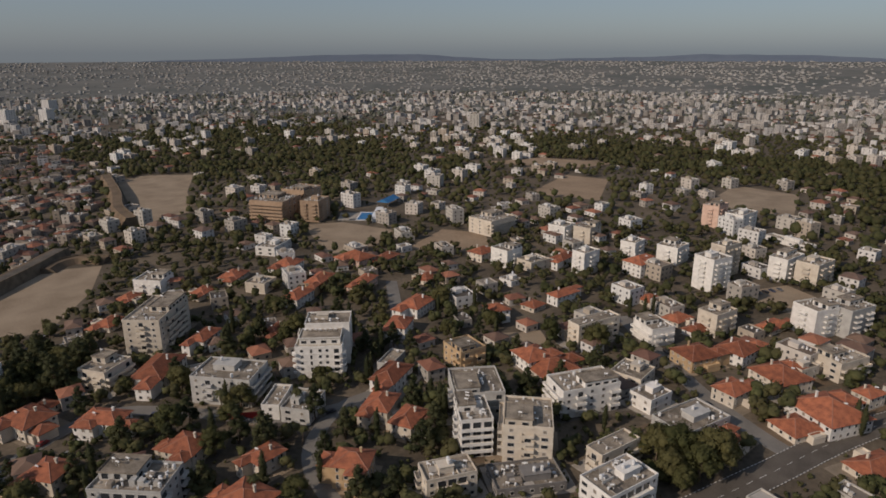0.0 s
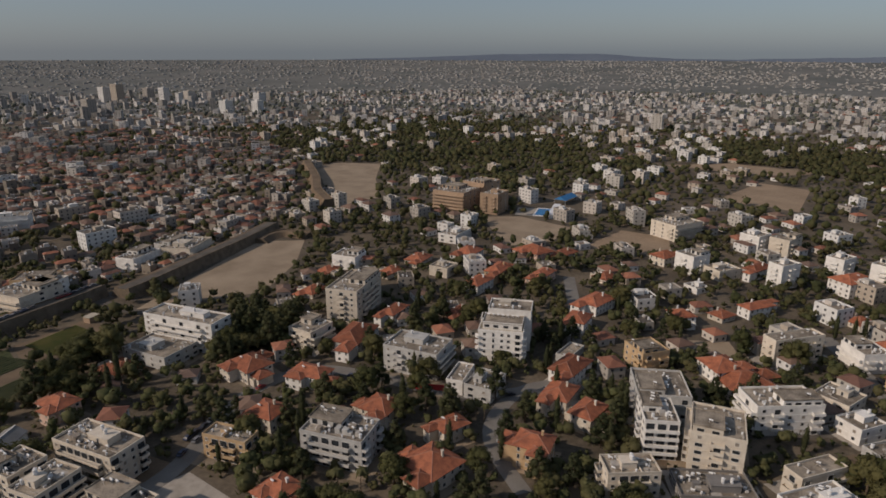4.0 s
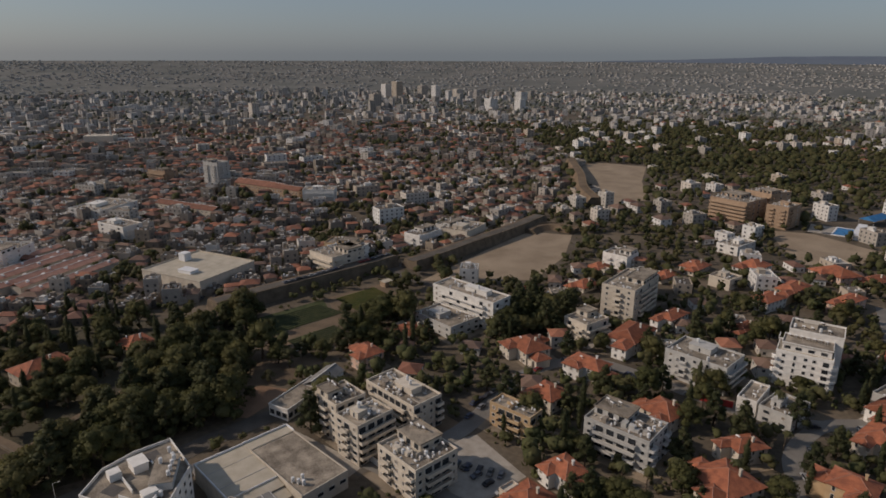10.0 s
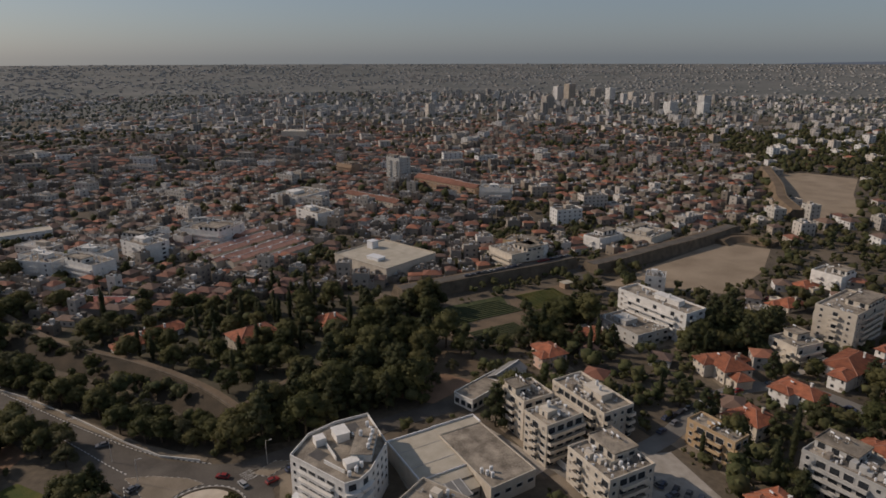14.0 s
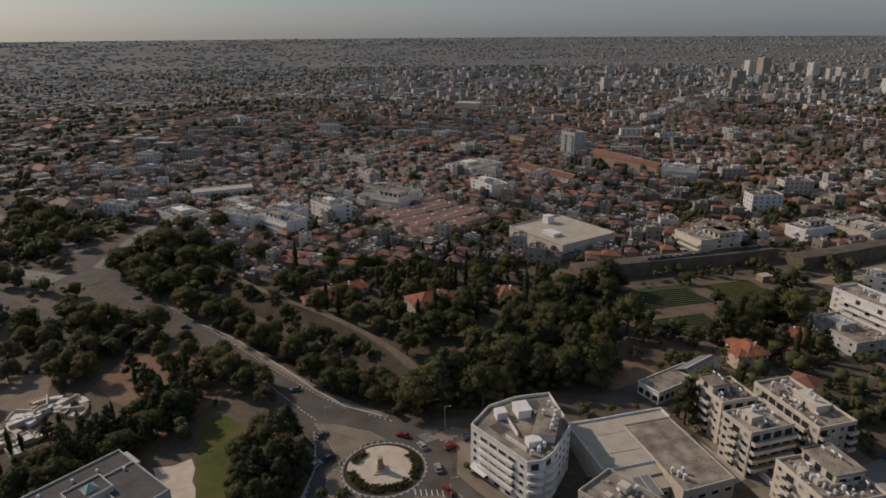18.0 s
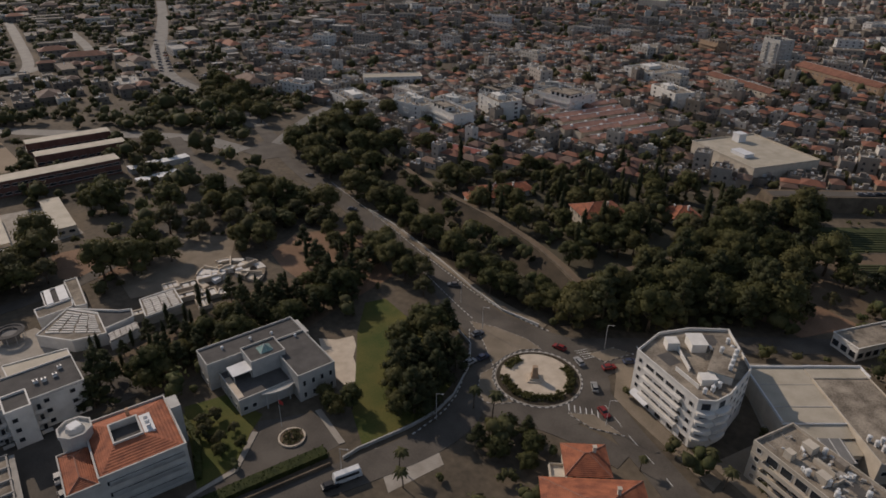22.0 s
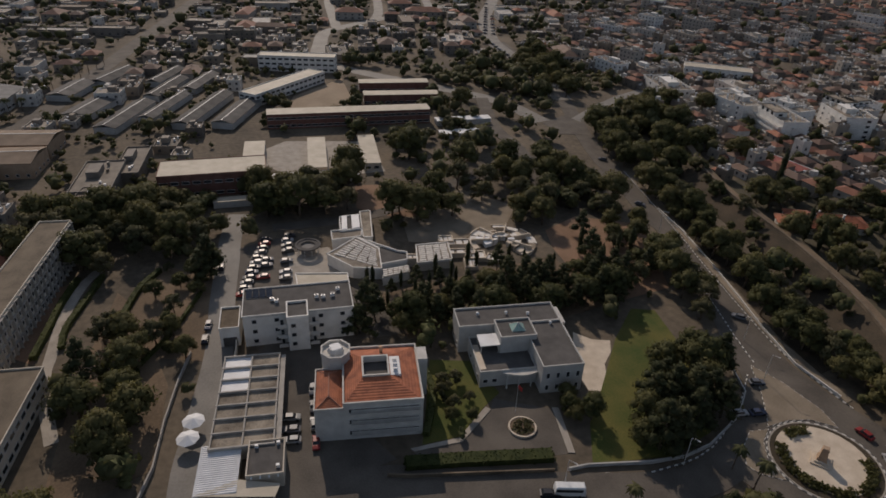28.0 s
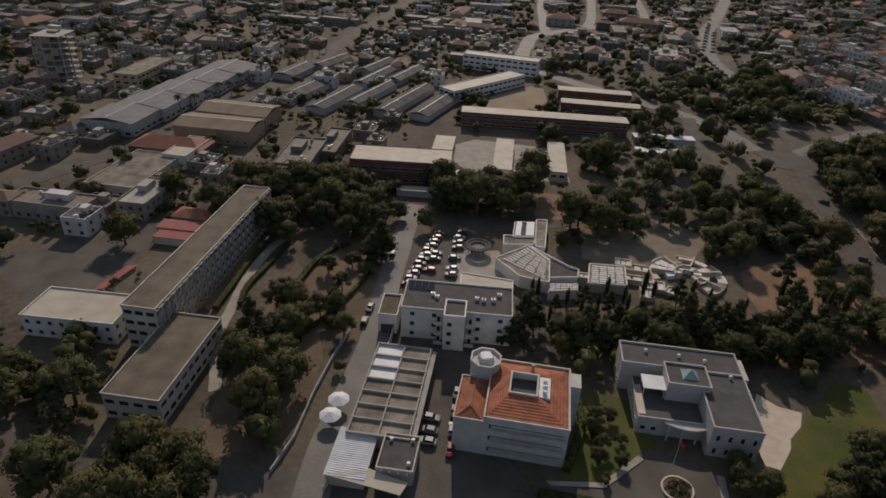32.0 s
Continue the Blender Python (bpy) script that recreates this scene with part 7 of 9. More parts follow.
hall("brown_depot", -365, -9.5, 68, 35, 19, 7.0, "brown", BROWN_SHEET, "brown depot under a low sheet roof", "depot", pitched=1.8, windows=("small", 4.0))
for x, y, a, L, d in ((-389, 77, -35.5, 56, 10), (-383, 96, -35.5, 58, 11), (-393, 39, -33, 44, 11), (-401, 60, -35, 46, 8), (-413, 24, -33, 30, 14), (-436, 66, -34, 40, 9), (-441, 86, -35, 36, 9), (-474, 42, -37, 34, 12), (-462, 70, -36, 34, 9), (-452, 18, -30, 30, 14)):
    hall("workshop_shed", x, y, a, L, d, 3.4, "grey", OLD_SHEET, "long low workshop under a dark sheet roof", "shed", pitched=1.5, group="workshop sheds in rows")
hall("low_workshop", -298, -45, -22, 34, 20, 4.5, "cream", ROOF_GREY, "low workshop with a patched flat roof", "workshop", windows=("small", 4.0))
hall("low_workshop", -318, -28, -22, 22, 10, 5.5, "white", ROOF_PALE, "low workshop with a pale roof", "workshop", windows=("small", 4.0))
hall("yellow_factory", -440, -66, -20, 40, 14, 9, "yellow", ROOF_GREY, "ochre three-storey factory building", "factory", windows=("strip", 4.0), storeys=3)


def build_frame_tower():
    ob = base("unfinished_tower", -446, -112, 78, 0, "unfinished concrete apartment tower with open floors", "building shell")
    for f in range(9):
        part("floor_slab", Geo().box(0, 0, f * 3.2, 16, 18, 0.3), CONCRETE, ob)
    for x in (-7.5, -2.5, 2.5, 7.5):
        for y in (-8.5, 0, 8.5):
            part("column", Geo().box(x, y, 0, 0.5, 0.5, 25.6), CONCRETE, ob)
    part("core", Geo().box(0, 2, 0, 5, 5, 27), PLASTER["brown"], ob)
    for f in range(8):
        part("infill_wall", Geo().box(-4 + (f % 3) * 4, -8.6, f * 3.2 + 0.3, 4, 0.2, 2.9), PLASTER["brown"], ob)
    KEEP_OUT.append([(-460, -125), (-460, -98), (-432, -98), (-432, -125)])


build_frame_tower()


# ------------------------------------------------------------ swimming pool and far landmarks
def build_pool():
    ob = base("swimming_pool", 398, 395, 40, 0, "blue swimming pool with white stands", "swimming pool")
    part("basin", Geo().ring(rect(28, 14), 1.2, 0, 0.5), ROOF_WHITE, ob)
    part("water", Geo().box(0, 0, 0, 25.6, 11.6, 0.25), BLUEPAINT, ob)
    part("stand", Geo().box(0, -10, 0, 40, 4, 3.5).box(0, -9.5, 3.5, 42, 6, 0.3), ROOF_WHITE, ob)
    tent = base("blue_tent", 440, 412, 20, 0, "bright blue awning roof over a court", "tent")
    part("canopy", Geo().add([(-12, -6, 5), (12, -6, 5), (12, 0, 8), (-12, 0, 8), (12, 6, 5), (-12, 6, 5)], [(0, 1, 2, 3), (3, 2, 4, 5), (0, 3, 5), (1, 4, 2), (5, 4, 1, 0)]), BLUEPAINT, tent)
    for x in (-11.5, 11.5):
        for y in (-5.5, 5.5):
            part("pole", Geo().tube(x, y, 0, 5, 0.12, 0.1, 8), FRAME, tent)
    KEEP_OUT.append([(370, 380), (400, 425), (455, 430), (455, 400), (420, 365)])


build_pool()


def build_mosque():
    ob = base("twin_minarets", -300, 1010, 0, 0, "two slender grey stone minarets above a dome", "minaret")
    for x in (-14, 14):
        part("shaft", Geo().tube(x, 0, 0, 34, 1.6, 1.3, 10).tube(x, 0, 22, 23, 2.3, 2.3, 10).tube(x, 0, 34, 44, 1.3, 0.1, 10), PLASTER["grey"], ob)
    part("hall", Geo().box(0, 0, 0, 40, 24, 14), PLASTER["cream"], ob)


build_mosque()

tn = base("garden_tunnel", -1.1, 269.4, 52, 0, "long low white growing tunnel beside the crop rows", "growing tunnel")
part("cover", Geo().add([(s * 5.8, 1.1 * math.cos(math.pi * k / 8), 1.1 * math.sin(math.pi * k / 8)) for s in (-1, 1) for k in range(9)], [(k, k + 1, k + 10, k + 9) for k in range(8)] + [tuple(range(9)), tuple(range(17, 8, -1))]), ROOF_WHITE, tn, "white plastic cover")
ht = base("stone_hut", 45.2, 342.3, 35, 0, "small stone garden hut with a flat roof", "hut")
part("wall", Geo().box(0, 0, -0.2, 6.0, 4.5, 3.2), PLASTER["brown"], ht)
part("roof", Geo().box(0, 0, 3.0, 6.5, 5.0, 0.2), ROOF_PALE, ht)
part("door", Geo().box(0.5, -2.28, 0, 1.0, 0.1, 2.0), SHUTTER, ht)

# ------------------------------------------------------------ cars
def car_meshes():
    body, glass, wheel = Geo(), Geo(), Geo()
    prof = [(-2.1, 0.35), (-2.1, 0.85), (-1.75, 0.98), (1.2, 0.98), (2.0, 0.82), (2.12, 0.62), (2.1, 0.35)]
    n = len(prof)
    for s in (-1, 1):
        body.v += [(x, s * (0.84 if z > 0.9 else 0.87), z) for x, z in prof]
    body.f += [tuple(range(n - 1, -1, -1))[::-1], tuple(range(2 * n - 1, n - 1, -1))] + [(i, (i + 1) % n, n + (i + 1) % n, n + i)[::-1] for i in range(n)]
    body.m += [0] * (n + 2)
    glass.add([(x, s * 0.8, 0.97) for x in (-1.75, 1.0) for s in (-1, 1)] + [(x, s * 0.64, 1.40) for x in (-1.35, 0.3) for s in (-1, 1)], [(0, 1, 5, 4), (2, 6, 7, 3), (0, 4, 6, 2), (1, 3, 7, 5)])
    body.add([(x, s * 0.64, z) for z in (1.39, 1.46) for x in (-1.36, 0.32) for s in (-1, 1)], [(4, 6, 7, 5), (0, 1, 5, 4), (2, 6, 7, 3), (0, 4, 6, 2), (1, 3, 7, 5)])
    for i in range(10):
        a, b = 2 * math.pi * i / 10, 2 * math.pi * (i + 1) / 10
        wheel.add([(0.31 * math.cos(a), -0.1, 0.31 * math.sin(a)), (0.31 * math.cos(b), -0.1, 0.31 * math.sin(b)), (0.31 * math.cos(b), 0.1, 0.31 * math.sin(b)), (0.31 * math.cos(a), 0.1, 0.31 * math.sin(a))], [(0, 1, 2, 3)])
    for s in (-0.1, 0.1):
        wheel.add([(0.31 * math.cos(2 * math.pi * i / 10), s, 0.31 * math.sin(2 * math.pi * i / 10)) for i in range(10)], [tuple(range(10))])
    return body.mesh("body", [CARPAINT]), glass.mesh("cabin_glass", [GLASS]), wheel.mesh("wheel", [TYRE])


CAR = car_meshes()


def car(x, y, rot, z=0.145, group="parked cars"):
    ob = base("car", x, y, rot, z, "small parked saloon car on asphalt" if group == "parked cars" else "small saloon car on the road", "car", group)
    part("body", CAR[0], None, ob)
    part("cabin_glass", CAR[1], None, ob)
    for sx in (-1.3, 1.32) if math.hypot(x, y) < 195 else ():
        for sy in (-0.8, 0.8):
            part("wheel", CAR[2], None, ob, at=pose(sx, sy, 0.31))
    return ob


def car_row(x0, y0, x1, y1, count, rot, z=0.14, skip=0.12, seed=0):
    rnd = random.Random(seed + int(x0 * 3 + y0))
    for k in range(count):
        if rnd.random() > skip:
            t = k / max(1, count - 1)
            car(x0 + (x1 - x0) * t + rnd.uniform(-0.2, 0.2), y0 + (y1 - y0) * t + rnd.uniform(-0.2, 0.2), rot + rnd.uniform(-3, 3) + (180 if rnd.random() < 0.5 else 0), z)


for x, y, r in ((-98.5, 147.2, 70), (-81.4, 164.2, 175), (-73.8, 160.9, 140), (-65.5, 163.2, 45), (-65.8, 152.4, 120), (-61.2, 169.2, 40), (-105.9, 156.8, 62), (-167.5, 191.5, 207), (-244.2, 229.0, 207), (-100.5, 143.0, 68), (-60, 144, 320), (-104, 86, 60), (-128, 178, 210), (-200, 209, 25)):
    car(x, y, r, 0.145, "cars on the road")
car_row(-143.5, 43, -150.5, 45.5, 3, 65)
car_row(-140.5, 47.6, -157.4, 53.1, 4, 163, skip=0.0)
car_row(-207.4, 48.8, -237.6, 65.2, 12, 75, skip=0.05)
car_row(-207.3, 62.0, -236.7, 73.0, 10, 75, skip=0.15)
car_row(-214, 57.4, -224, 61.4, 4, 75, skip=0.1)
car_row(-180, 70, -186, 84, 6, -15)
car_row(-190, 34, -226, 47, 7, 160, skip=0.3)
car_row(-14, 338, 50, 381, 20, 33, 6.13)
car_row(-60, 338, -18, 346, 12, 60, 6.13 - 6.0)
car_row(40, 176, 62, 162, 8, 60)
car_row(70, 196, 100, 214, 10, 40)
car_row(64, 206, 92, 226, 10, 40)
car_row(52, 168, 62, 150, 5, 30)
car_row(116, 316, 140, 340, 8, 40)
car_row(132, 312, 158, 336, 8, 40)
for k, (x, y, r) in enumerate(((60, 197.5, 45), (66, 203, 45), (79, 209, 47), (97, 227.5, 25), (112, 234, 5), (124, 227, -35), (133, 216, -50), (148, 196, -55), (154, 187, -55), (166, 174, -45), (180, 167.5, -10), (196, 163, -8), (216, 176, 40), (226, 184, 42), (245, 200, 45), (168, 155.5, 60), (156, 143, 70))):
    car(x, y, r, 0.12)
car_row(-420, 304, -490, 324, 9, 17, 0.16)
car_row(-500, 330, -640, 424, 14, 35, 0.16)
car_row(-505, 342, -600, 404, 9, 35, 0.16)
car_row(415, 92, 446, 74, 8, 60)
car_row(284, 60, 300, 82, 4, 57)
car_row(318, 92, 336, 114, 4, 50)
car_row(-262, 206, -246, 160, 6, 100, skip=0.3)
car_row(-290, 46, -296, 26, 5, -10)
car_row(-118, 338, -84, 334, 8, 80)
car_row(-230, 322, -196, 324, 8, 80)

# ------------------------------------------------------------ trees
def limb(g, p, q, r0, r1, sides=6):
    p, q = Vector(p), Vector(q)
    d = (q - p).normalized()
    a = d.cross(Vector((0.3, 0.9, 0.2))).normalized()
    b = d.cross(a)
    vs = [tuple(c + (a * math.cos(2 * math.pi * i / sides) + b * math.sin(2 * math.pi * i / sides)) * r) for c, r in ((p, r0), (q, r1)) for i in range(sides)]
    g.add(vs, [(i, (i + 1) % sides, sides + (i + 1) % sides, sides + i) for i in range(sides)] + [tuple(range(2 * sides - 1, sides - 1, -1))])


BALL = bmesh.new()
bmesh.ops.create_icosphere(BALL, subdivisions=1, radius=1)
BALL_V = np.array([v.co[:] for v in BALL.verts])
BALL_F = np.array([[v.index for v in f.verts] for f in BALL.faces])
BALL.free()


def outward(me, normals):
    """Foliage shades like the rounded mass that it belongs to."""
    me.polygons.foreach_set("use_smooth", np.ones(len(me.polygons), bool))
    me.normals_split_custom_set_from_vertices(normals / (np.linalg.norm(normals, axis=1)[:, None] + 1e-9))
    return me


def leaf_cards(rng, p, out, size):
    """Small triangles at the points p, roughly facing out, each wound so that its front looks out."""
    count = len(p)
    nrm = out + rng.normal(size=(count, 3)) * 0.55
    nrm /= np.linalg.norm(nrm, axis=1)[:, None]
    nrm *= np.sign(np.sum(nrm * out, axis=1))[:, None]
    u = np.cross(nrm, rng.normal(size=(count, 3)))
    u /= np.linalg.norm(u, axis=1)[:, None]
    w = np.cross(nrm, u)
    k = (size * (0.55 + 0.85 * rng.random(count)))[:, None]
    return np.stack([p - u * k * 0.9, p + u * k * 0.9 - w * k * 0.4, p + w * k], 1).reshape(-1, 3)


def crown_mesh(rng, centres, radii, count, size, leaf, flat=0.8, up=0.2):
    """Rough lumps under many small leaves that stand off the outside of the whole crown."""
    n, m = len(centres), len(BALL_V)
    sq = np.array([1, 1, flat])
    dirs = np.repeat(BALL_V[None], n, 0)
    core = dirs * (0.62 + 0.25 * rng.random((n, m, 1))) * radii[:, None, None] * sq + centres[:, None]
    cf = (BALL_F[None] + (np.arange(n) * m)[:, None, None]).reshape(-1, 3)
    many = count * 3
    k = rng.choice(n, many, p=radii ** 2 / np.sum(radii ** 2))
    d = rng.normal(size=(many, 3)) + np.array([0, 0, 0.3])
    d /= np.linalg.norm(d, axis=1)[:, None]
    p = centres[k] + d * (radii[k] * (0.78 + 0.34 * rng.random(many)))[:, None] * sq
    deep = (np.linalg.norm((p[:, None] - centres[None]) / sq, axis=2) / radii[None] < 0.7).any(1)
    p, d = p[~deep][:count], d[~deep][:count]
    mid = np.average(centres, axis=0, weights=radii ** 2)
    whole = (p - mid) / (np.linalg.norm(p - mid, axis=1)[:, None] + 1e-9)
    out = 0.6 * d + 0.5 * whole + np.array([0, 0, up])
    V = leaf_cards(rng, p, out / np.linalg.norm(out, axis=1)[:, None], size)
    c_out = dirs.reshape(-1, 3) + np.array([0, 0, up])
    l_out = np.repeat(out + rng.normal(size=out.shape) * 0.28, 3, 0)
    me = fast_mesh("crown", np.concatenate([core.reshape(-1, 3), V]), np.concatenate([cf, np.arange(len(V)).reshape(-1, 3) + n * m]), [LEAF[leaf]])
    return outward(me, np.concatenate([c_out, l_out]))


def broad_tree(seed, h, r, leaf, open_crown=False):
    rng = np.random.default_rng(seed)
    rnd = random.Random(seed)
    t = Geo()
    top = h * 0.36
    t.tube(0, 0, -0.2, top, 0.032 * h, 0.022 * h, 8, 0, 0.15 * rnd.uniform(-1, 1), 0.15 * rnd.uniform(-1, 1))
    cs, rs = [], []
    n = 10 if open_crown else 14
    for i in range(n):
        a = i * 2.39996 + rnd.uniform(-0.35, 0.35)
        lift = (i + 0.5) / n
        rr = r * (0.78 if open_crown else 0.66) * math.sqrt(1 - 0.8 * lift * lift) * rnd.uniform(0.75, 1.1)
        c = (rr * math.cos(a), rr * math.sin(a), h * (0.38 + 0.44 * lift + rnd.uniform(-0.05, 0.05)))
        limb(t, (0, 0, top * rnd.uniform(0.7, 1.0)), (c[0] * 0.85, c[1] * 0.85, c[2]), 0.014 * h, 0.005 * h, 5)
        cs.append(c), rs.append(r * rnd.uniform(0.26, 0.36 if open_crown else 0.44))
    cs.append((0, 0, h * 0.78)), rs.append(r * 0.42)
    return t.mesh("trunk", [BARK], True), crown_mesh(rng, np.array(cs), np.array(rs), 1060, 0.33, leaf)


def cypress_tree(seed, h, r):
    rng = np.random.default_rng(seed)
    t = Geo().tube(0, 0, -0.2, h * 0.9, 0.16, 0.03, 8)
    z = np.linspace(0.1, 0.97, 16)
    prof = r * np.minimum(1.0, 3.2 * (1 - z)) * np.minimum(1, 0.55 + z * 1.6)
    cs = np.stack([rng.normal(0, 0.12, 16), rng.normal(0, 0.12, 16), z * h], 1)
    return t.mesh("trunk", [BARK], True), crown_mesh(rng, cs, np.maximum(prof, 0.15), 480, 0.24, "dark", 1.3, 0.1)


def pine_tree(seed, h, r):
    rng = np.random.default_rng(seed)
    rnd = random.Random(seed)
    t = Geo().tube(0, 0, -0.2, h * 0.85, 0.26, 0.07, 8, 0, rnd.uniform(-0.5, 0.5), rnd.uniform(-0.5, 0.5))
    cs, rs = [], []
    for i in range(16):
        z = 0.24 + 0.7 * (i / 15)
        a = i * 2.4
        rr = r * (1.04 - z) * 0.95
        cs.append((rr * math.cos(a), rr * math.sin(a), z * h)), rs.append(r * 0.42 * (1.3 - z * 0.75))
        limb(t, (0, 0, z * h - 0.4), (rr * math.cos(a), rr * math.sin(a), z * h), 0.07, 0.03, 5)
    return t.mesh("trunk", [BARK], True), crown_mesh(rng, np.array(cs), np.array(rs), 850, 0.30, "dark", 0.75)


def palm_tree(seed, h):
    rnd = random.Random(seed)
    t = Geo()
    for k in range(6):
        t.tube(0.02 * k * k, 0, h * k / 6 - (0.2 if k == 0 else 0), h * (k + 1) / 6, 0.24 - 0.015 * k, 0.21 - 0.015 * k, 8, 0, 0.02 * (k + 1) ** 2, 0)
    g = Geo()
    cx = 0.72
    for i in range(24):
        a = i * 2.39996
        lift = rnd.uniform(-0.3, 1.0)
        L = rnd.uniform(2.2, 3.0)
        prev = None
        for s in range(6):
            q = s / 5
            rad = L * q * (1 - 0.12 * q)
            z = h + lift * 1.3 * q - 2.0 * q * q
            w = 0.42 * math.sin(math.pi * (0.12 + 0.85 * q))
            c, sn = math.cos(a), math.sin(a)
            pts = [(cx + rad * c - w * sn, rad * sn + w * c, z - 0.18 * q), (cx + rad * c, rad * sn, z + 0.08), (cx + rad * c + w * sn, rad * sn - w * c, z - 0.18 * q)]
            if prev:
                g.add(prev + pts, [(0, 1, 4, 3), (1, 2, 5, 4)])
            prev = pts
    return t.mesh("trunk", [BARK], True), g.mesh("crown", [LEAF["palm"]])


TREES = {
    "broad": [broad_tree(11 + i, 8.0 + i * 0.8, 4.2 + 0.35 * i, "broad") for i in range(5)],
    "olive": [broad_tree(31 + i, 6.5 + i, 3.6 + 0.35 * i, "olive", True) for i in range(4)],
    "pine": [pine_tree(51 + i, 10.0 + i * 1.2, 3.4 + 0.3 * i) for i in range(3)],
    "cypress": [cypress_tree(71 + i, 11 + i * 2.0, 1.0 + 0.12 * i) for i in range(3)],
    "palm": [palm_tree(91 + i, 7.5 + 1.5 * i) for i in range(3)],
}
TREE_LABEL = {"broad": "leafy broadleaf tree with a dull green uneven crown", "olive": "grey-green olive-like tree with a loose crown", "pine": "dark green pine with layered branches", "cypress": "slender dark green column-shaped cypress", "palm": "palm tree with drooping fronds on a bare trunk"}
TREE_RND = random.Random(77)
TREE_SPOTS = []


def tree(kind, x, y, size=1.0, z=0.0):
    trunk, crown = TREE_RND.choice(TREES[kind])
    ob = new(kind + "_tree" if kind in ("pine", "palm", "cypress", "olive") else "tree")
    ob.matrix_basis = pose(x, y, z, 0, 0, TREE_RND.uniform(0, 360)) @ Matrix.Diagonal((size, size, size * TREE_RND.uniform(0.9, 1.12), 1))
    tagged(ob, TREE_LABEL[kind], "tree", kind + " trees")
    part("trunk", trunk, None, ob)
    part("crown", crown, None, ob)
    TREE_SPOTS.append((x, y))
    return ob


def near_road(x, y):
    q = np.array([x, y])
    return any(np.min(np.linalg.norm(c - q, axis=1)) < hw + 0.6 for c, hw in ROADS)


def blocked(x, y):
    a, b = np.array([x]), np.array([y])
    return near_road(x, y) or any(inside(a, b, p)[0] for p in KEEP_OUT + CLEAR)


def grove(poly, count, kinds, lo=0.8, hi=1.2, z=0.0, gap=3.0, seed=0, free=False):
    """Trees by chance inside an outline."""
    rnd = random.Random(seed + len(TREE_SPOTS))
    xs, ys = [p[0] for p in poly], [p[1] for p in poly]
    made = tries = 0
    while made < count and tries < count * 30:
        tries += 1
        x, y = rnd.uniform(min(xs), max(xs)), rnd.uniform(min(ys), max(ys))
        if not inside(np.array([x]), np.array([y]), poly)[0] or (not free and blocked(x, y)):
            continue
        if any((x - a) ** 2 + (y - b) ** 2 < gap * gap for a, b in TREE_SPOTS):
            continue
        tree(rnd.choice(kinds), x, y, rnd.uniform(lo, hi), z)
        made += 1


PARK = ["broad", "olive", "broad"]
grove([(-167, 84), (-177, 86), (-175, 112), (-170, 140), (-153, 147), (-154, 130), (-162, 108)], 42, ["pine", "pine", "broad"], 0.75, 1.05, gap=3.4)
grove([(-180, 84), (-192, 92), (-184, 118), (-181, 140), (-172, 146), (-176, 112)], 20, ["cypress", "pine", "cypress"], 0.45, 0.65, gap=3.0)
grove([(-152, 150), (-170, 150), (-190, 160), (-196, 190), (-172, 184), (-152, 172)], 17, ["pine", "broad", "cypress", "olive"], 0.6, 1.0, gap=5)
grove([(-121, 133), (-124, 149), (-114, 154), (-107, 147), (-103, 130), (-105, 113), (-109, 114), (-113, 124)], 16, ["pine", "broad", "pine"], 0.9, 1.2, gap=3.8)
grove([(-126, 106), (-118, 104), (-114, 110), (-122, 114)], 4, ["broad"], 0.5, 0.7, gap=2.5)
grove([(-152, 84), (-138, 78), (-130, 72), (-130, 86), (-146, 93)], 9, ["olive", "broad"], 0.3, 0.5, gap=2.5)
grove([(-150, 166), (-126, 162), (-108, 156), (-126, 170), (-158, 186), (-190, 198), (-205, 190), (-178, 170)], 16, PARK, 0.8, 1.2, gap=5)
grove([(-104, 173), (-92, 178), (-120, 196), (-160, 214), (-200, 232), (-215, 224), (-160, 200)], 34, PARK, 0.8, 1.25, gap=4.6)
grove([(-84, 176), (-58, 186), (-22, 222), (-24, 272), (-44, 270), (-74, 208)], 48, ["broad", "pine", "broad"], 1.1, 1.6, gap=4.8)
grove([(-165, 240), (-110, 218), (-86, 204), (-64, 246), (-50, 300), (-90, 310), (-150, 300), (-205, 280)], 74, ["broad", "broad", "olive", "cypress"], 0.8, 1.3, gap=5)
for x, y, s in ((-127.5, 268.8, 1.2), (-110.3, 280.5, 1.3), (-106, 292, 1.1), (-121, 273, 1.2), (-119, 283, 1.2), (-97, 289, 1.1), (-103, 284, 1.0), (-115, 246, 1.25), (-100, 251, 1.35), (-85, 251, 1.0), (-82, 254, 1.0), (-88, 256, 0.9), (-125, 322, 1.0), (-117, 325, 1.1), (-112, 320, 0.9), (-130, 318, 1.0), (-105, 318, 0.9), (-98, 322, 1.0), (-92, 316, 0.9)):
    tree("cypress", x, y, s)
grove([(-252, 195), (-206, 200), (-214, 164), (-196, 160), (-232, 112), (-252, 120)], 20, PARK, 1.0, 1.5, gap=7)
grove([(-260, 205), (-300, 230), (-330, 260), (-280, 345), (-215, 300), (-210, 245)], 20, PARK, 1.2, 1.7, gap=8)
grove([(-228, 34), (-186, 4), (-150, -6), (-144, 12), (-176, 22)], 4, PARK, 0.8, 1.1, gap=8)
grove([(-236, 32), (-212, 18), (-188, 24), (-182, 33), (-222, 45)], 11, PARK, 0.5, 0.8, gap=4.5)
grove([(-262, 58), (-240, 44), (-238, 22), (-262, 6), (-276, 30)], 12, PARK, 1.0, 1.4, gap=6)
grove([(-228, 50), (-206, 44), (-205, 40), (-228, 44)], 4, PARK, 0.9, 1.2, gap=4)
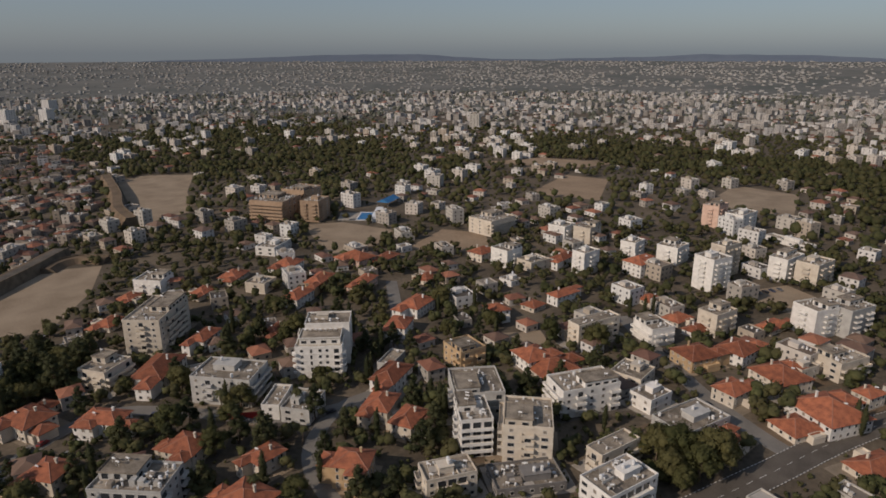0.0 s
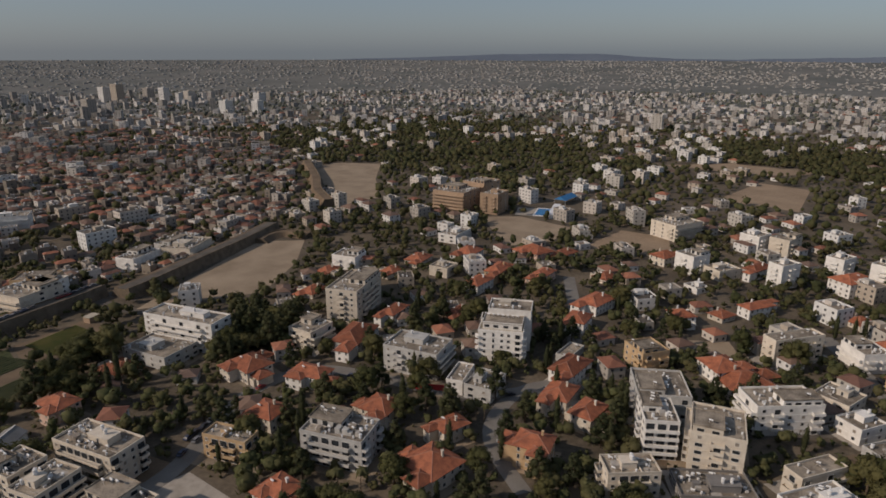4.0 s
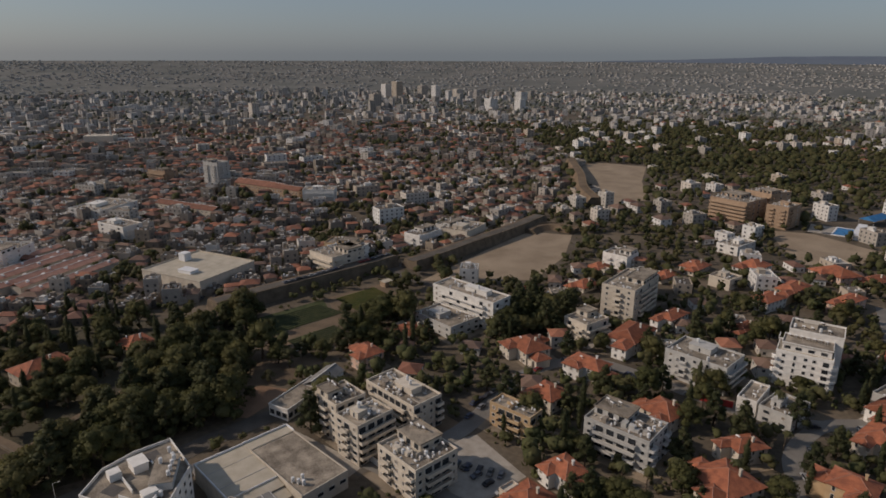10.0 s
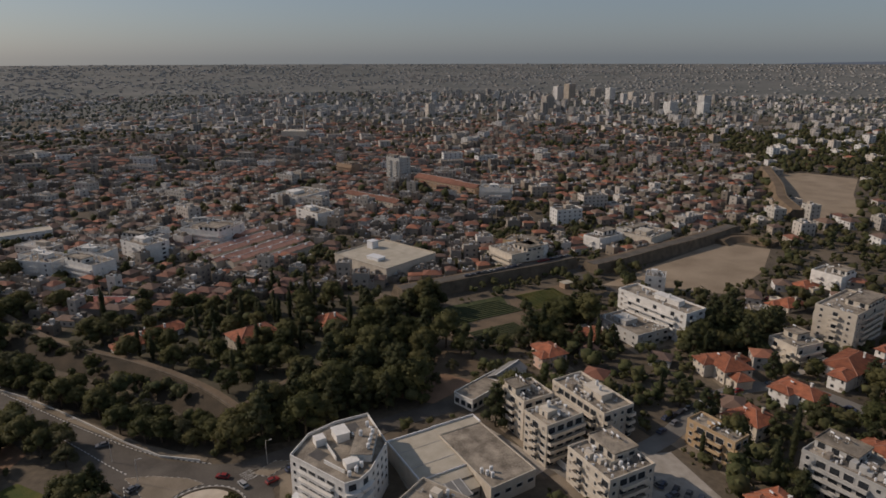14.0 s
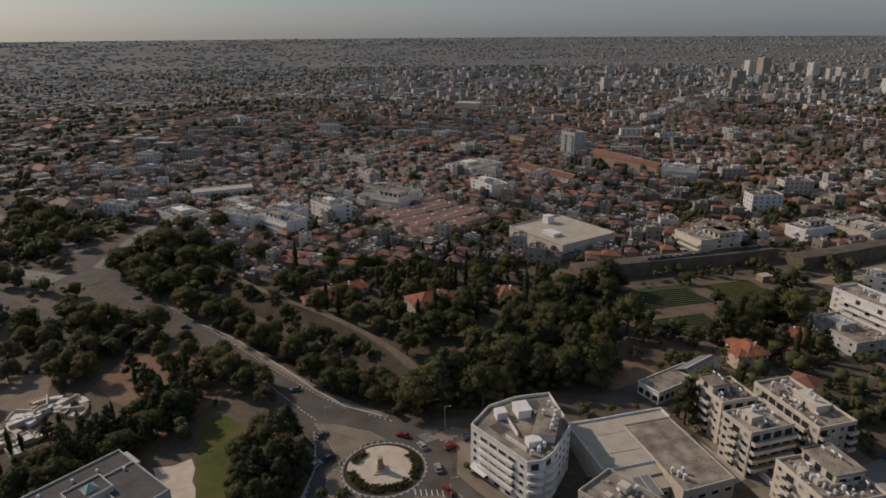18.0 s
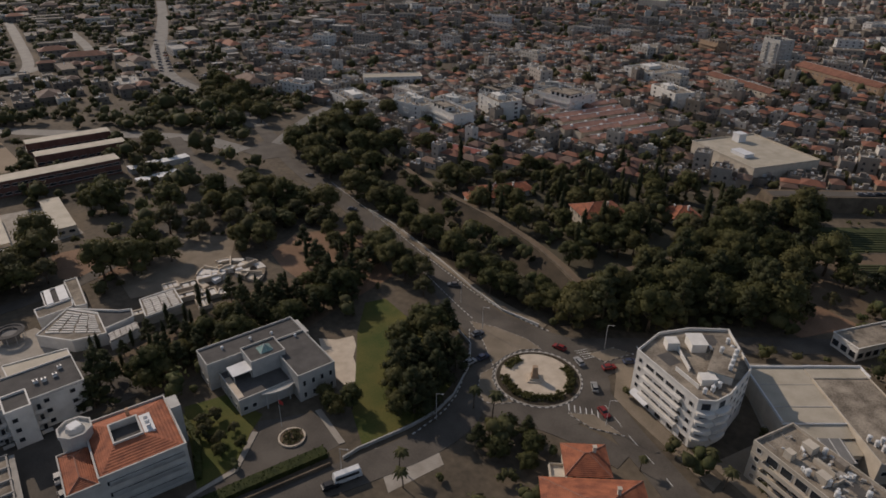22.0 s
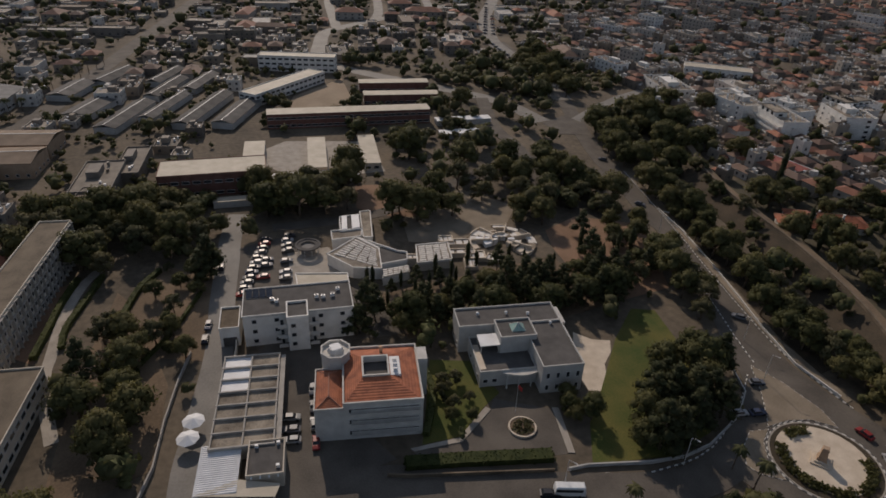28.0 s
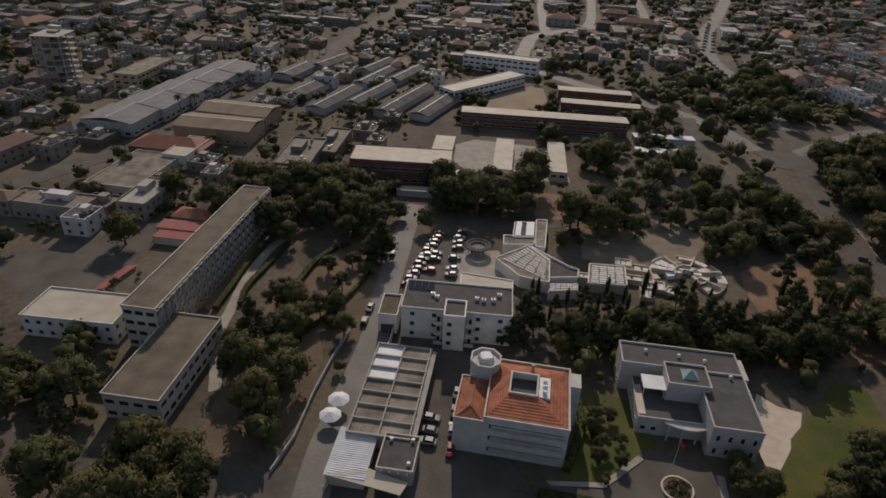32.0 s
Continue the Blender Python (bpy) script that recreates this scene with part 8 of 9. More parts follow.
for x, y, k, z in ((-184.5, 4.7, "pine", 1.35), (-165.8, 13.2, "broad", 1.45), (-174, 2.1, "broad", 1.35), (-158, 6, "broad", 1.3), (-200.2, 10.1, "olive", 0.9), (-194.5, 22.1, "olive", 1.0), (-186.2, 14.5, "olive", 0.8), (-191, 18, "broad", 0.8), (-206, 13, "olive", 0.7),
                   (-267.6, 11, "broad", 1.5), (-258, 28, "broad", 1.5), (-244, -38.8, "broad", 1.5), (-278, -28, "broad", 1.3), (-273, 27, "broad", 1.4), (-224, 43, "pine", 1.5), (-221, 40, "pine", 1.2), (-256, 71, "broad", 1.55), (-251, 82, "broad", 1.5), (-262, 77, "broad", 1.3), (-237.5, 117.5, "broad", 1.45), (-239, 134, "broad", 1.3),
                   (-293, 144, "broad", 1.35), (-261, 161, "broad", 1.45), (-256, 181, "broad", 1.4), (-257, 202, "broad", 1.3), (-284, 146, "broad", 1.4), (-341, 209, "broad", 1.4), (-389, 316, "broad", 1.7), (-258, 292, "broad", 1.8), (-184, 220, "broad", 1.4), (-271, 283, "broad", 1.7), (-246, 194, "broad", 1.3), (-250, 276, "broad", 1.6), (-240, 262, "broad", 1.5)):
    tree(k, x, y, z)
grove([(-264, -22), (-236, 12), (-246, 40), (-276, 40), (-282, 0)], 14, PARK, 1.2, 1.6, gap=7)
grove([(-277, 72), (-250, 70), (-246, 100), (-270, 112)], 12, PARK, 1.2, 1.6, gap=6)
grove([(-234, 112), (-222, 112), (-226, 132), (-240, 130)], 3, ["broad"], 1.3, 1.6, gap=6)
grove([(-140, -22), (-170, -34), (-180, -52), (-150, -60)], 9, PARK, 1.1, 1.5, gap=6)
grove([(-90, 124), (-70, 130), (-60, 126), (-62, 108), (-88, 106)], 7, ["broad", "pine"], 0.6, 0.9, gap=4.5)
grove([(-150, 149), (-170, 146), (-174, 158), (-158, 167)], 13, ["pine", "pine", "broad"], 0.8, 1.1, gap=3.6)
for x, y, s in ((-84, 126.5, 0.9), (-90, 127, 0.8), (-94, 99, 0.8), (-90, 95, 0.8), (-32, 138, 0.7), (-28, 135, 0.8), (-20, 140, 0.7), (-46, 130, 0.6)):
    tree("palm", x, y, s)
for k in range(16):
    tree("palm", -372 - k * 9.4, -38 + k * 5.2, 1.0)
for x, y, s in ((118, 306, 1.2), (128, 318, 1.0), (150, 196, 1.1), (176, 190, 1.0), (164, 138, 1.0), (97, 150, 1.1), (103, 146, 1.0), (132, 145, 0.9), (160, 158, 0.8)):
    tree("palm", x, y, s)
for x, y, s in ((178, 138, 1.1), (186, 120, 1.0), (44, 253, 1.1), (48, 258, 1.2), (92, 252, 1.1), (228, 215, 1.0), (240, 228, 1.1), (196, 158, 1.1), (350, 118, 1.2), (356, 116, 1.1), (345, 124, 1.2), (300, 10, 1.3), (306, 13, 1.2), (228, 190, 1.2), (120, 128, 1.0)):
    tree("cypress", x, y, s)
grove([(20, 262), (44, 252), (60, 262), (46, 300), (24, 290)], 9, ["broad", "pine"], 0.9, 1.2, gap=4)
grove([(96, 236), (120, 262), (138, 282), (112, 300), (86, 262)], 28, ["pine", "pine", "broad"], 1.15, 1.5, gap=4)
grove([(30, 175), (70, 228), (120, 170), (200, 100), (160, 70), (90, 120)], 42, ["broad", "pine", "pine", "broad", "cypress"], 0.8, 1.25, gap=4.5)
grove([(100, 235), (230, 290), (300, 240), (300, 100), (240, 80), (200, 100), (130, 160)], 64, ["broad", "pine", "pine", "broad", "cypress"], 0.8, 1.3, gap=5)
grove([(232, 64), (254, 44), (240, 34), (222, 46)], 8, ["broad"], 1.2, 1.5, gap=4)
for x, y, s in ((3, 198, 1.5), (19, 264, 1.5), (-59, 293, 1.6), (-33, 217, 1.6), (32, 297, 1.2), (40, 296, 1.3)):
    tree("pine" if s > 1.4 else "broad", x, y, s)
grove([(-46, 296), (-28, 290), (-16, 306), (-34, 312)], 7, ["broad", "pine"], 1.2, 1.6, gap=4, free=True)
for x, y in [(141, 207), (87, 174), (91, 173), (115, 150), (171, 175), (163, 138)]:
    tree("palm", x, y, 1.0)
for x, y in [(204, 173), (151, 136), (206, 131), (207, 174), (207, 134)]:
    tree("cypress", x, y, 1.25)
for x, y in [(185, 123), (194, 125), (173, 168), (148, 164), (178, 241), (236, 191), (204, 146)]:
    tree("pine", x, y, 1.25)
for k in range(14):
    a = k / 13
    x, y = -112 - 118 * a, 209 + 59 * a
    o = TREE_RND.uniform(1.5, 10.0)
    tree(TREE_RND.choice(("olive", "broad")), x + o * 0.46, y - o * 0.89, TREE_RND.uniform(0.35, 0.7) + 0.3 * (a > 0.45), 0.3 * max(0.0, 5.0 - 0.5 * o))
for k in range(26):
    a = k / 25
    x, y, s = -232 - 190 * a, 224 + 90 * a, 1 if k % 2 or a < 0.5 else -1
    if 0.25 < a < 0.5:
        continue
    tree("broad", x - s * 4.0 + TREE_RND.uniform(-2, 2), y + s * 8.5 + TREE_RND.uniform(-1, 2), TREE_RND.uniform(1.1, 1.6))
for x, y, s in ((-86, 184, 1.2), (-91, 182, 1.0), (-82, 188, 1.3), (-95, 186, 0.9), (-79, 196, 1.2), (-99, 190, 0.9)):
    tree("broad", x, y, s)
grove([(-80, 205), (-74, 204), (-52, 236), (-36, 276), (-40, 304), (-50, 300), (-62, 250)], 22, ["broad", "broad", "pine"], 1.0, 1.4, gap=4.2, free=True)
for x, y, k, z in ((-176, 76, "pine", 1.25), (-173.5, 72, "pine", 1.1), (-179, 80, "pine", 1.1), (-194.5, 86.5, "cypress", 0.75), (-193.0, 84.0, "cypress", 0.7), (-189.5, 94, "cypress", 0.65), (-188.5, 99, "pine", 0.7), (-190.5, 107, "cypress", 0.8), (-187, 111, "cypress", 0.6), (-190, 119, "cypress", 0.85), (-188.5, 121.5, "cypress", 0.75), (-186, 133, "cypress", 0.8), (-184, 127, "pine", 0.8)):
    tree(k, x, y, z)
grove([(-112, 122), (-103, 112), (-100, 124), (-102, 140), (-111, 136)], 7, ["pine", "pine", "broad"], 1.1, 1.4, gap=3.4)
grove([(-142, -2), (-128, -6), (-134, -26), (-150, -22)], 8, ["broad"], 1.1, 1.5, gap=5, free=True)
for x, y, kind, size in ((-27, 216, "broad", 1.75), (-31, 222, "broad", 1.4), (-43, 246, "pine", 1.4), (-47, 227, "broad", 1.3), (-18, 260, "broad", 1.5), (-11, 254, "broad", 1.2), (26, 273, "cypress", 1.7), (24, 276, "broad", 1.1), (37, 287, "broad", 1.5), (42, 292, "pine", 1.4), (48, 284, "broad", 1.5), (10, 206, "broad", 1.7), (16, 214, "broad", 1.2), (-6, 250, "olive", 1.0), (-1, 258, "olive", 0.8), (-22, 247, "olive", 0.9), (-14, 238, "olive", 0.7), (8, 256, "broad", 0.9), (14, 262, "olive", 0.9), (33, 262, "broad", 1.0), (20, 250, "olive", 0.8), (-20, 226, "olive", 0.7), (-34, 262, "broad", 1.3)):
    tree(kind, x, y, size)
bus = base("minibus", -102.3, 90.0, 60, 0.145, "white minibus with dark windows on the street", "minibus")
part("body", Geo().loft([(rect(6.6, 2.0), 0.4), (rect(6.7, 2.1), 0.8), (rect(6.6, 2.05), 1.5), (rect(6.2, 1.85), 2.6), (rect(5.8, 1.5), 2.75)]), TANK, bus)
part("side_glass", Geo().box(-0.2, 0, 1.55, 5.6, 2.12, 0.7), GLASS, bus)
part("windscreen", Geo().box(3.12, 0, 1.5, 0.2, 1.7, 0.85), GLASS, bus)
for sx in (-2.1, 2.1):
    for sy in (-0.95, 0.95):
        part("wheel", CAR[2], None, bus, at=pose(sx, sy, 0.31))
# ------------------------------------------------------------ hedges, compound walls, small street things
def hedge(name, pts, h, label, seed, wide=1):
    g, rnd = Geo(), random.Random(seed)
    c = smooth_line(pts, 1.0)
    nrm = line_normals(c)
    for (x, y), (nx, ny) in zip(c, nrm):
        for k in range(wide):
            o = (k - (wide - 1) / 2) * 0.8
            leaf_tuft(g, x + nx * o, y + ny * o, h * 0.35, 0.45, rnd, 7, 0.5)
            leaf_tuft(g, x + nx * o, y + ny * o, h * 0.8, 0.4, rnd, 9, 0.45)
    for (x0, y0), (x1, y1) in zip(c[:-1], c[1:]):
        g.box((x0 + x1) / 2, (y0 + y1) / 2, 0, math.hypot(x1 - x0, y1 - y0) + 0.1, wide * 0.8 - 0.1, h * 0.92 + 0.08 * rnd.random(), math.degrees(math.atan2(y1 - y0, x1 - x0)))
    tagged(new(name, g.mesh(name, [LEAF["hedge"]])), label, "hedge")


hedge("hedge", [(-125.4, 63), (-119.8, 76), (-112, 93)], 1.6, "clipped green hedge along the compound wall", 1, 4)
hedge("hedge", [(-152, 82), (-142, 79), (-131, 71)], 1.3, "low garden hedge beside the lawn", 2, 2)
hedge("hedge", [(-202, -6.8), (-215, -2.5), (-225, 0.6), (-238, 6)], 1.6, "dark clipped hedge along the dormitory garden", 3, 2)
hedge("hedge", [(-203.7, -0.2), (-212.8, 1.6), (-227, 8.4), (-237, 13)], 1.4, "dark hedge along the footpath", 4, 2)
hedge("hedge", [(-211.3, 15.7), (-224, 21.8), (-232.5, 29)], 1.5, "dark hedge between garden plots", 5, 2)
hedge("hedge", [(-186.4, 7.7), (-184.5, 16.2)], 1.5, "short dark hedge beside the court", 6, 2)
hedge("hedge", [(-187, 17), (-198, 27), (-214, 38)], 1.3, "uneven hedge along the lane", 7)


def garden_wall(name, pts, h, mat, label):
    c = np.array(pts, float)
    g = Geo()
    for (x0, y0), (x1, y1) in zip(c[:-1], c[1:]):
        L = math.hypot(x1 - x0, y1 - y0)
        a = math.degrees(math.atan2(y1 - y0, x1 - x0))
        g.box((x0 + x1) / 2, (y0 + y1) / 2, -0.2, L, 0.25, h + 0.2, a).box((x0 + x1) / 2, (y0 + y1) / 2, h, L, 0.36, 0.1, a)
    setting(name, g, mat, label, "wall")


garden_wall("compound_wall_west", [(-124.6, 58), (-122.2, 62), (-108.4, 91)], 1.0, STONE, "low dark stone wall in front of the hedge")
garden_wall("compound_wall", [(-107.2, 94), (-106, 98.6), (-99.8, 112), (-97.4, 120), (-97, 128), (-100, 142), (-105, 151), (-120, 160)], 0.9, PLASTER["grey"], "low white compound wall beside the street")
garden_wall("compound_wall_lane", [(-134, 20), (-152, 28.5), (-180, 40), (-200, 46)], 2.0, PLASTER["cream"], "cream boundary wall along the lane")
garden_wall("lane_wall", [(-141, 9.5), (-150, 14.5), (-163, 19), (-176, 24.5), (-186, 29.5)], 1.1, CONCRETE, "low weathered concrete wall beside the lane")
garden_wall("moat_parapet", [(-92, 172), (-106, 173.5), (-120, 179.5), (-137, 188.5), (-155, 197.5), (-175, 206.5), (-194, 213)], 0.7, KERB_PALE, "low pale parapet between road and moat")
garden_wall("alley_wall", [(8, 196), (22, 178), (34, 158), (44, 142)], 2.2, PLASTER["white"], "white boundary wall between yard and apartments")
garden_wall("red_shop_sign", [(150.5, 192.5), (159.5, 185.0)], 2.6, REDPAINT, "long red shop front at street level")
for x, y in ((-106, 160), (-120, 170), (-140, 180), (-160, 190), (-180, 199), (-96, 118), (-104, 90), (-70, 172), (-50, 184), (-58, 140)):
    lp = base("street_lamp", x, y, 30, 0.1, "tall grey street lamp on a thin pole", "street lamp", "street lamps")
    part("pole", Geo().tube(0, 0, 0, 8.5, 0.1, 0.06, 8), FRAME, lp)
    part("arm", Geo().box(0.8, 0, 8.4, 1.7, 0.08, 0.08), FRAME, lp)
    part("lamp_head", Geo().box(1.6, 0, 8.28, 0.7, 0.25, 0.14), FRAME, lp)

# ------------------------------------------------------------ the town beyond: many houses, joined
OLD_TOWN = [(-200, 262), (-150, 300), (-44, 330), (20, 372), (56, 396), (90, 400), (150, 446), (210, 500), (255, 590), (300, 720), (330, 850), (340, 1050), (200, 1230), (-50, 1300), (-350, 1200), (-560, 950), (-600, 650), (-540, 450), (-400, 340), (-300, 310)]
SCHOOL_GROUNDS = [(-250, -30), (-280, 20), (-335, 66), (-420, 92), (-480, 200), (-420, 325), (-190, 330), (-190, -30)]
RNG = np.random.default_rng(4)
OCC = np.zeros((1400, 1400), bool)  # ground taken by houses, in cells of 2 m
ix = np.arange(1400) * 2.0 - 1400
OCC_X, OCC_Y = np.meshgrid(ix, ix, indexing="ij")


def cell_of(x, y):
    return np.clip(((np.asarray(x) + 1400) / 2).astype(int), 0, 1399), np.clip(((np.asarray(y) + 1400) / 2).astype(int), 0, 1399)


def claim(x, y, r):
    i, j = cell_of(x, y)
    k = int(r / 2) + 1
    OCC[max(0, i - k):i + k + 1, max(0, j - k):j + k + 1] = True


def mask_ground():
    """Marks the ground under the built houses and roads, once."""
    for poly in KEEP_OUT:
        xs, ys = [q[0] for q in poly], [q[1] for q in poly]
        (i0, j0), (i1, j1) = cell_of(min(xs), min(ys)), cell_of(max(xs), max(ys))
        OCC[i0:i1 + 1, j0:j1 + 1] |= inside(OCC_X[i0:i1 + 1, j0:j1 + 1], OCC_Y[i0:i1 + 1, j0:j1 + 1], poly)
    for c, hw in ROADS:
        for q in c:
            claim(q[0], q[1], max(0.0, hw - 1))


mask_ground()


def open_points(pts, margin_roads=5.0):
    ok = np.ones(len(pts), bool)
    for poly in KEEP_OUT + NO_HOUSE + [MOAT]:
        ok &= ~inside(pts[:, 0], pts[:, 1], poly)
    for c, hw in ROADS:
        far = np.full(len(pts), 1e9)
        for q in c[::2]:
            far = np.minimum(far, (pts[:, 0] - q[0]) ** 2 + (pts[:, 1] - q[1]) ** 2)
        ok &= far > (hw + margin_roads) ** 2
    return ok


def in_sector(pts, lo=-112.0, hi=128.0, cx=0.0, cy=0.0):
    """Directions that the flight ever looks in (degrees to the left of +y)."""
    a = np.degrees(np.arctan2(-(pts[:, 0] - cx), pts[:, 1] - cy))
    return (a > lo) & (a < hi)


def cells(r0, r1, step, jitter):
    n = int(r1 / step) + 1
    g = np.arange(-n, n + 1) * step
    X, Y = np.meshgrid(g, g)
    p = np.stack([X.ravel(), Y.ravel()], 1) + RNG.uniform(-jitter, jitter, (X.size, 2))
    r = np.hypot(p[:, 0], p[:, 1])
    return p[(r >= r0) & (r < r1) & in_sector(p)]


class Town:
    """Gathers boxes, tile roofs and windows of many houses into a few big meshes."""

    def __init__(self):
        self.walls, self.roofs, self.tiles, self.panes, self.tanks = Geo(), Geo(), Geo(), Geo(), Geo()

    def plain(self, x, y, rot, w, d, h, z):
        """A far house: walls and a flat top only."""
        c, s = math.cos(radians(rot)), math.sin(radians(rot))
        k = len(self.walls.v)
        self.walls.v += [(x + c * a - s * b, y + s * a + c * b, z + q) for q in (-1, h) for a, b in ((-w / 2, -d / 2), (w / 2, -d / 2), (w / 2, d / 2), (-w / 2, d / 2))]
        self.walls.f += [(k, k + 1, k + 5, k + 4), (k + 1, k + 2, k + 6, k + 5), (k + 2, k + 3, k + 7, k + 6), (k + 3, k, k + 4, k + 7), (k + 4, k + 5, k + 6, k + 7)]

    def house(self, x, y, rot, w, d, h, tiled, windows, z=0.0, extras=0):
        c, s = math.cos(radians(rot)), math.sin(radians(rot))
        if abs(x) < 1390 and abs(y) < 1390:
            claim(x, y, min(w, d) / 2 - 0.5)

        def P(a, b, q):
            return (x + c * a - s * b, y + s * a + c * b, z + q)

        self.walls.v += [P(a, b, q) for q in (-0.4, h) for a, b in ((-w / 2, -d / 2), (w / 2, -d / 2), (w / 2, d / 2), (-w / 2, d / 2))]
        k = len(self.walls.v) - 8
        self.walls.f += [(k, k + 1, k + 5, k + 4), (k + 1, k + 2, k + 6, k + 5), (k + 2, k + 3, k + 7, k + 6), (k + 3, k, k + 4, k + 7), (k + 4, k + 5, k + 6, k + 7)]
        if tiled:
            o, rise = 0.45, min(w, d) * 0.23
            W, D = w / 2 + o, d / 2 + o
            q = min(W, D) * 0.95
            r1, r2 = ((W - q, 0), (q - W, 0)) if W >= D else ((0, D - q), (0, q - D))
            k = len(self.tiles.v)
            self.tiles.v += [P(a, b, h + 0.02) for a, b in ((-W, -D), (W, -D), (W, D), (-W, D))] + [P(*r1, h + rise), P(*r2, h + rise)]
            self.tiles.f += [(k, k + 1, k + 4, k + 5), (k + 1, k + 2, k + 4), (k + 2, k + 3, k + 5, k + 4), (k + 3, k, k + 5)] if W >= D else [(k, k + 1, k + 5), (k + 1, k + 2, k + 4, k + 5), (k + 2, k + 3, k + 4), (k + 3, k, k + 5, k + 4)]
        else:
            k = len(self.roofs.v)
            for a, q in ((0.5, 0.02), ):
                self.roofs.v += [P(i * (w / 2 - a), j * (d / 2 - a), h + q) for i, j in ((-1, -1), (1, -1), (1, 1), (-1, 1))]
            self.roofs.f.append((k, k + 1, k + 2, k + 3))
            self.walls.v += [P(i * (w / 2), j * (d / 2), h + 0.6) for i, j in ((-1, -1), (1, -1), (1, 1), (-1, 1))] + [P(i * (w / 2 - 0.3), j * (d / 2 - 0.3), h + 0.6) for i, j in ((-1, -1), (1, -1), (1, 1), (-1, 1))] + [P(i * (w / 2 - 0.3), j * (d / 2 - 0.3), h) for i, j in ((-1, -1), (1, -1), (1, 1), (-1, 1))]
            k = len(self.walls.v) - 20
            k2 = len(self.walls.v) - 12
            self.walls.f += [(k + 4 + i, k + 4 + (i + 1) % 4, k2 + (i + 1) % 4, k2 + i) for i in range(4)] + [(k2 + i, k2 + (i + 1) % 4, k2 + 4 + (i + 1) % 4, k2 + 4 + i) for i in range(4)] + [(k2 + 4 + i, k2 + 4 + (i + 1) % 4, k2 + 8 + (i + 1) % 4, k2 + 8 + i) for i in range(4)]
            for _ in range(extras):
                a, b = RNG.uniform(-0.35, 0.35) * w, RNG.uniform(-0.35, 0.35) * d
                sz = RNG.uniform(0.5, 1.2)
                self.walls.box(*P(a, b, h)[:2], z + h, sz * 1.2, sz, sz * RNG.uniform(0.8, 1.8), rot)
            for _ in range(extras + 1 if math.hypot(x, y) < 800 else 0):
                a, b = RNG.uniform(-0.38, 0.38) * w, RNG.uniform(-0.38, 0.38) * d
                self.tanks.box(*P(a, b, h)[:2], z + h, RNG.uniform(0.6, 1.3), RNG.uniform(0.5, 0.9), RNG.uniform(0.7, 1.5), rot)
            if extras > 1:
                self.walls.box(*P(0.1 * w, 0.1 * d, h)[:2], z + h, w * 0.3, d * 0.32, 2.4, rot)
        if windows:
            fl = max(1, int(h / 3.0))
            for (ax, ay, ux, uy, L) in ((0, -d / 2 - 0.05, 1, 0, w), (w / 2 + 0.05, 0, 0, 1, d), (-w / 2 - 0.05, 0, 0, -1, d), (0, d / 2 + 0.05, -1, 0, w)):
                nx, ny = P(ax, ay, 0)[0] - x, P(ax, ay, 0)[1] - y
                if nx * (10 - x) + ny * (20 - y) <= 0:
                    continue
                n = max(1, int(L / (3.6 if windows == 1 else 5.0)))
                wide = 0.62 if windows == 1 else 0.9
                for f in range(fl):
                    for b in range(n):
                        m = -L / 2 + (b + 0.5) * L / n
                        z0, z1 = f * 3.0 + 0.9, f * 3.0 + 2.2
                        k = len(self.panes.v)
                        self.panes.v += [P(ax + ux * (m - wide), ay + uy * (m - wide), z0), P(ax + ux * (m + wide), ay + uy * (m + wide), z0), P(ax + ux * (m + wide), ay + uy * (m + wide), z1), P(ax + ux * (m - wide), ay + uy * (m - wide), z1)]
                        self.panes.f.append((k, k + 1, k + 2, k + 3))

    def put(self, prefix, wall_mat, label):
        for nm, g, mt, lb in (("houses", self.walls, wall_mat, label), ("flat_roofs", self.roofs, CITY_ROOF, "flat roofs of " + label), ("tile_roofs", self.tiles, CITY_TILE, "red tile roofs of " + label), ("windows", self.panes, CITY_GLASS, "dark windows of " + label), ("roof_tanks", self.tanks, TANK, "white roof tanks of " + label)):
            if g.f:
                tagged(new(prefix + "_" + nm, g.mesh(prefix + "_" + nm, [mt])), lb, "houses", "", "stuff")


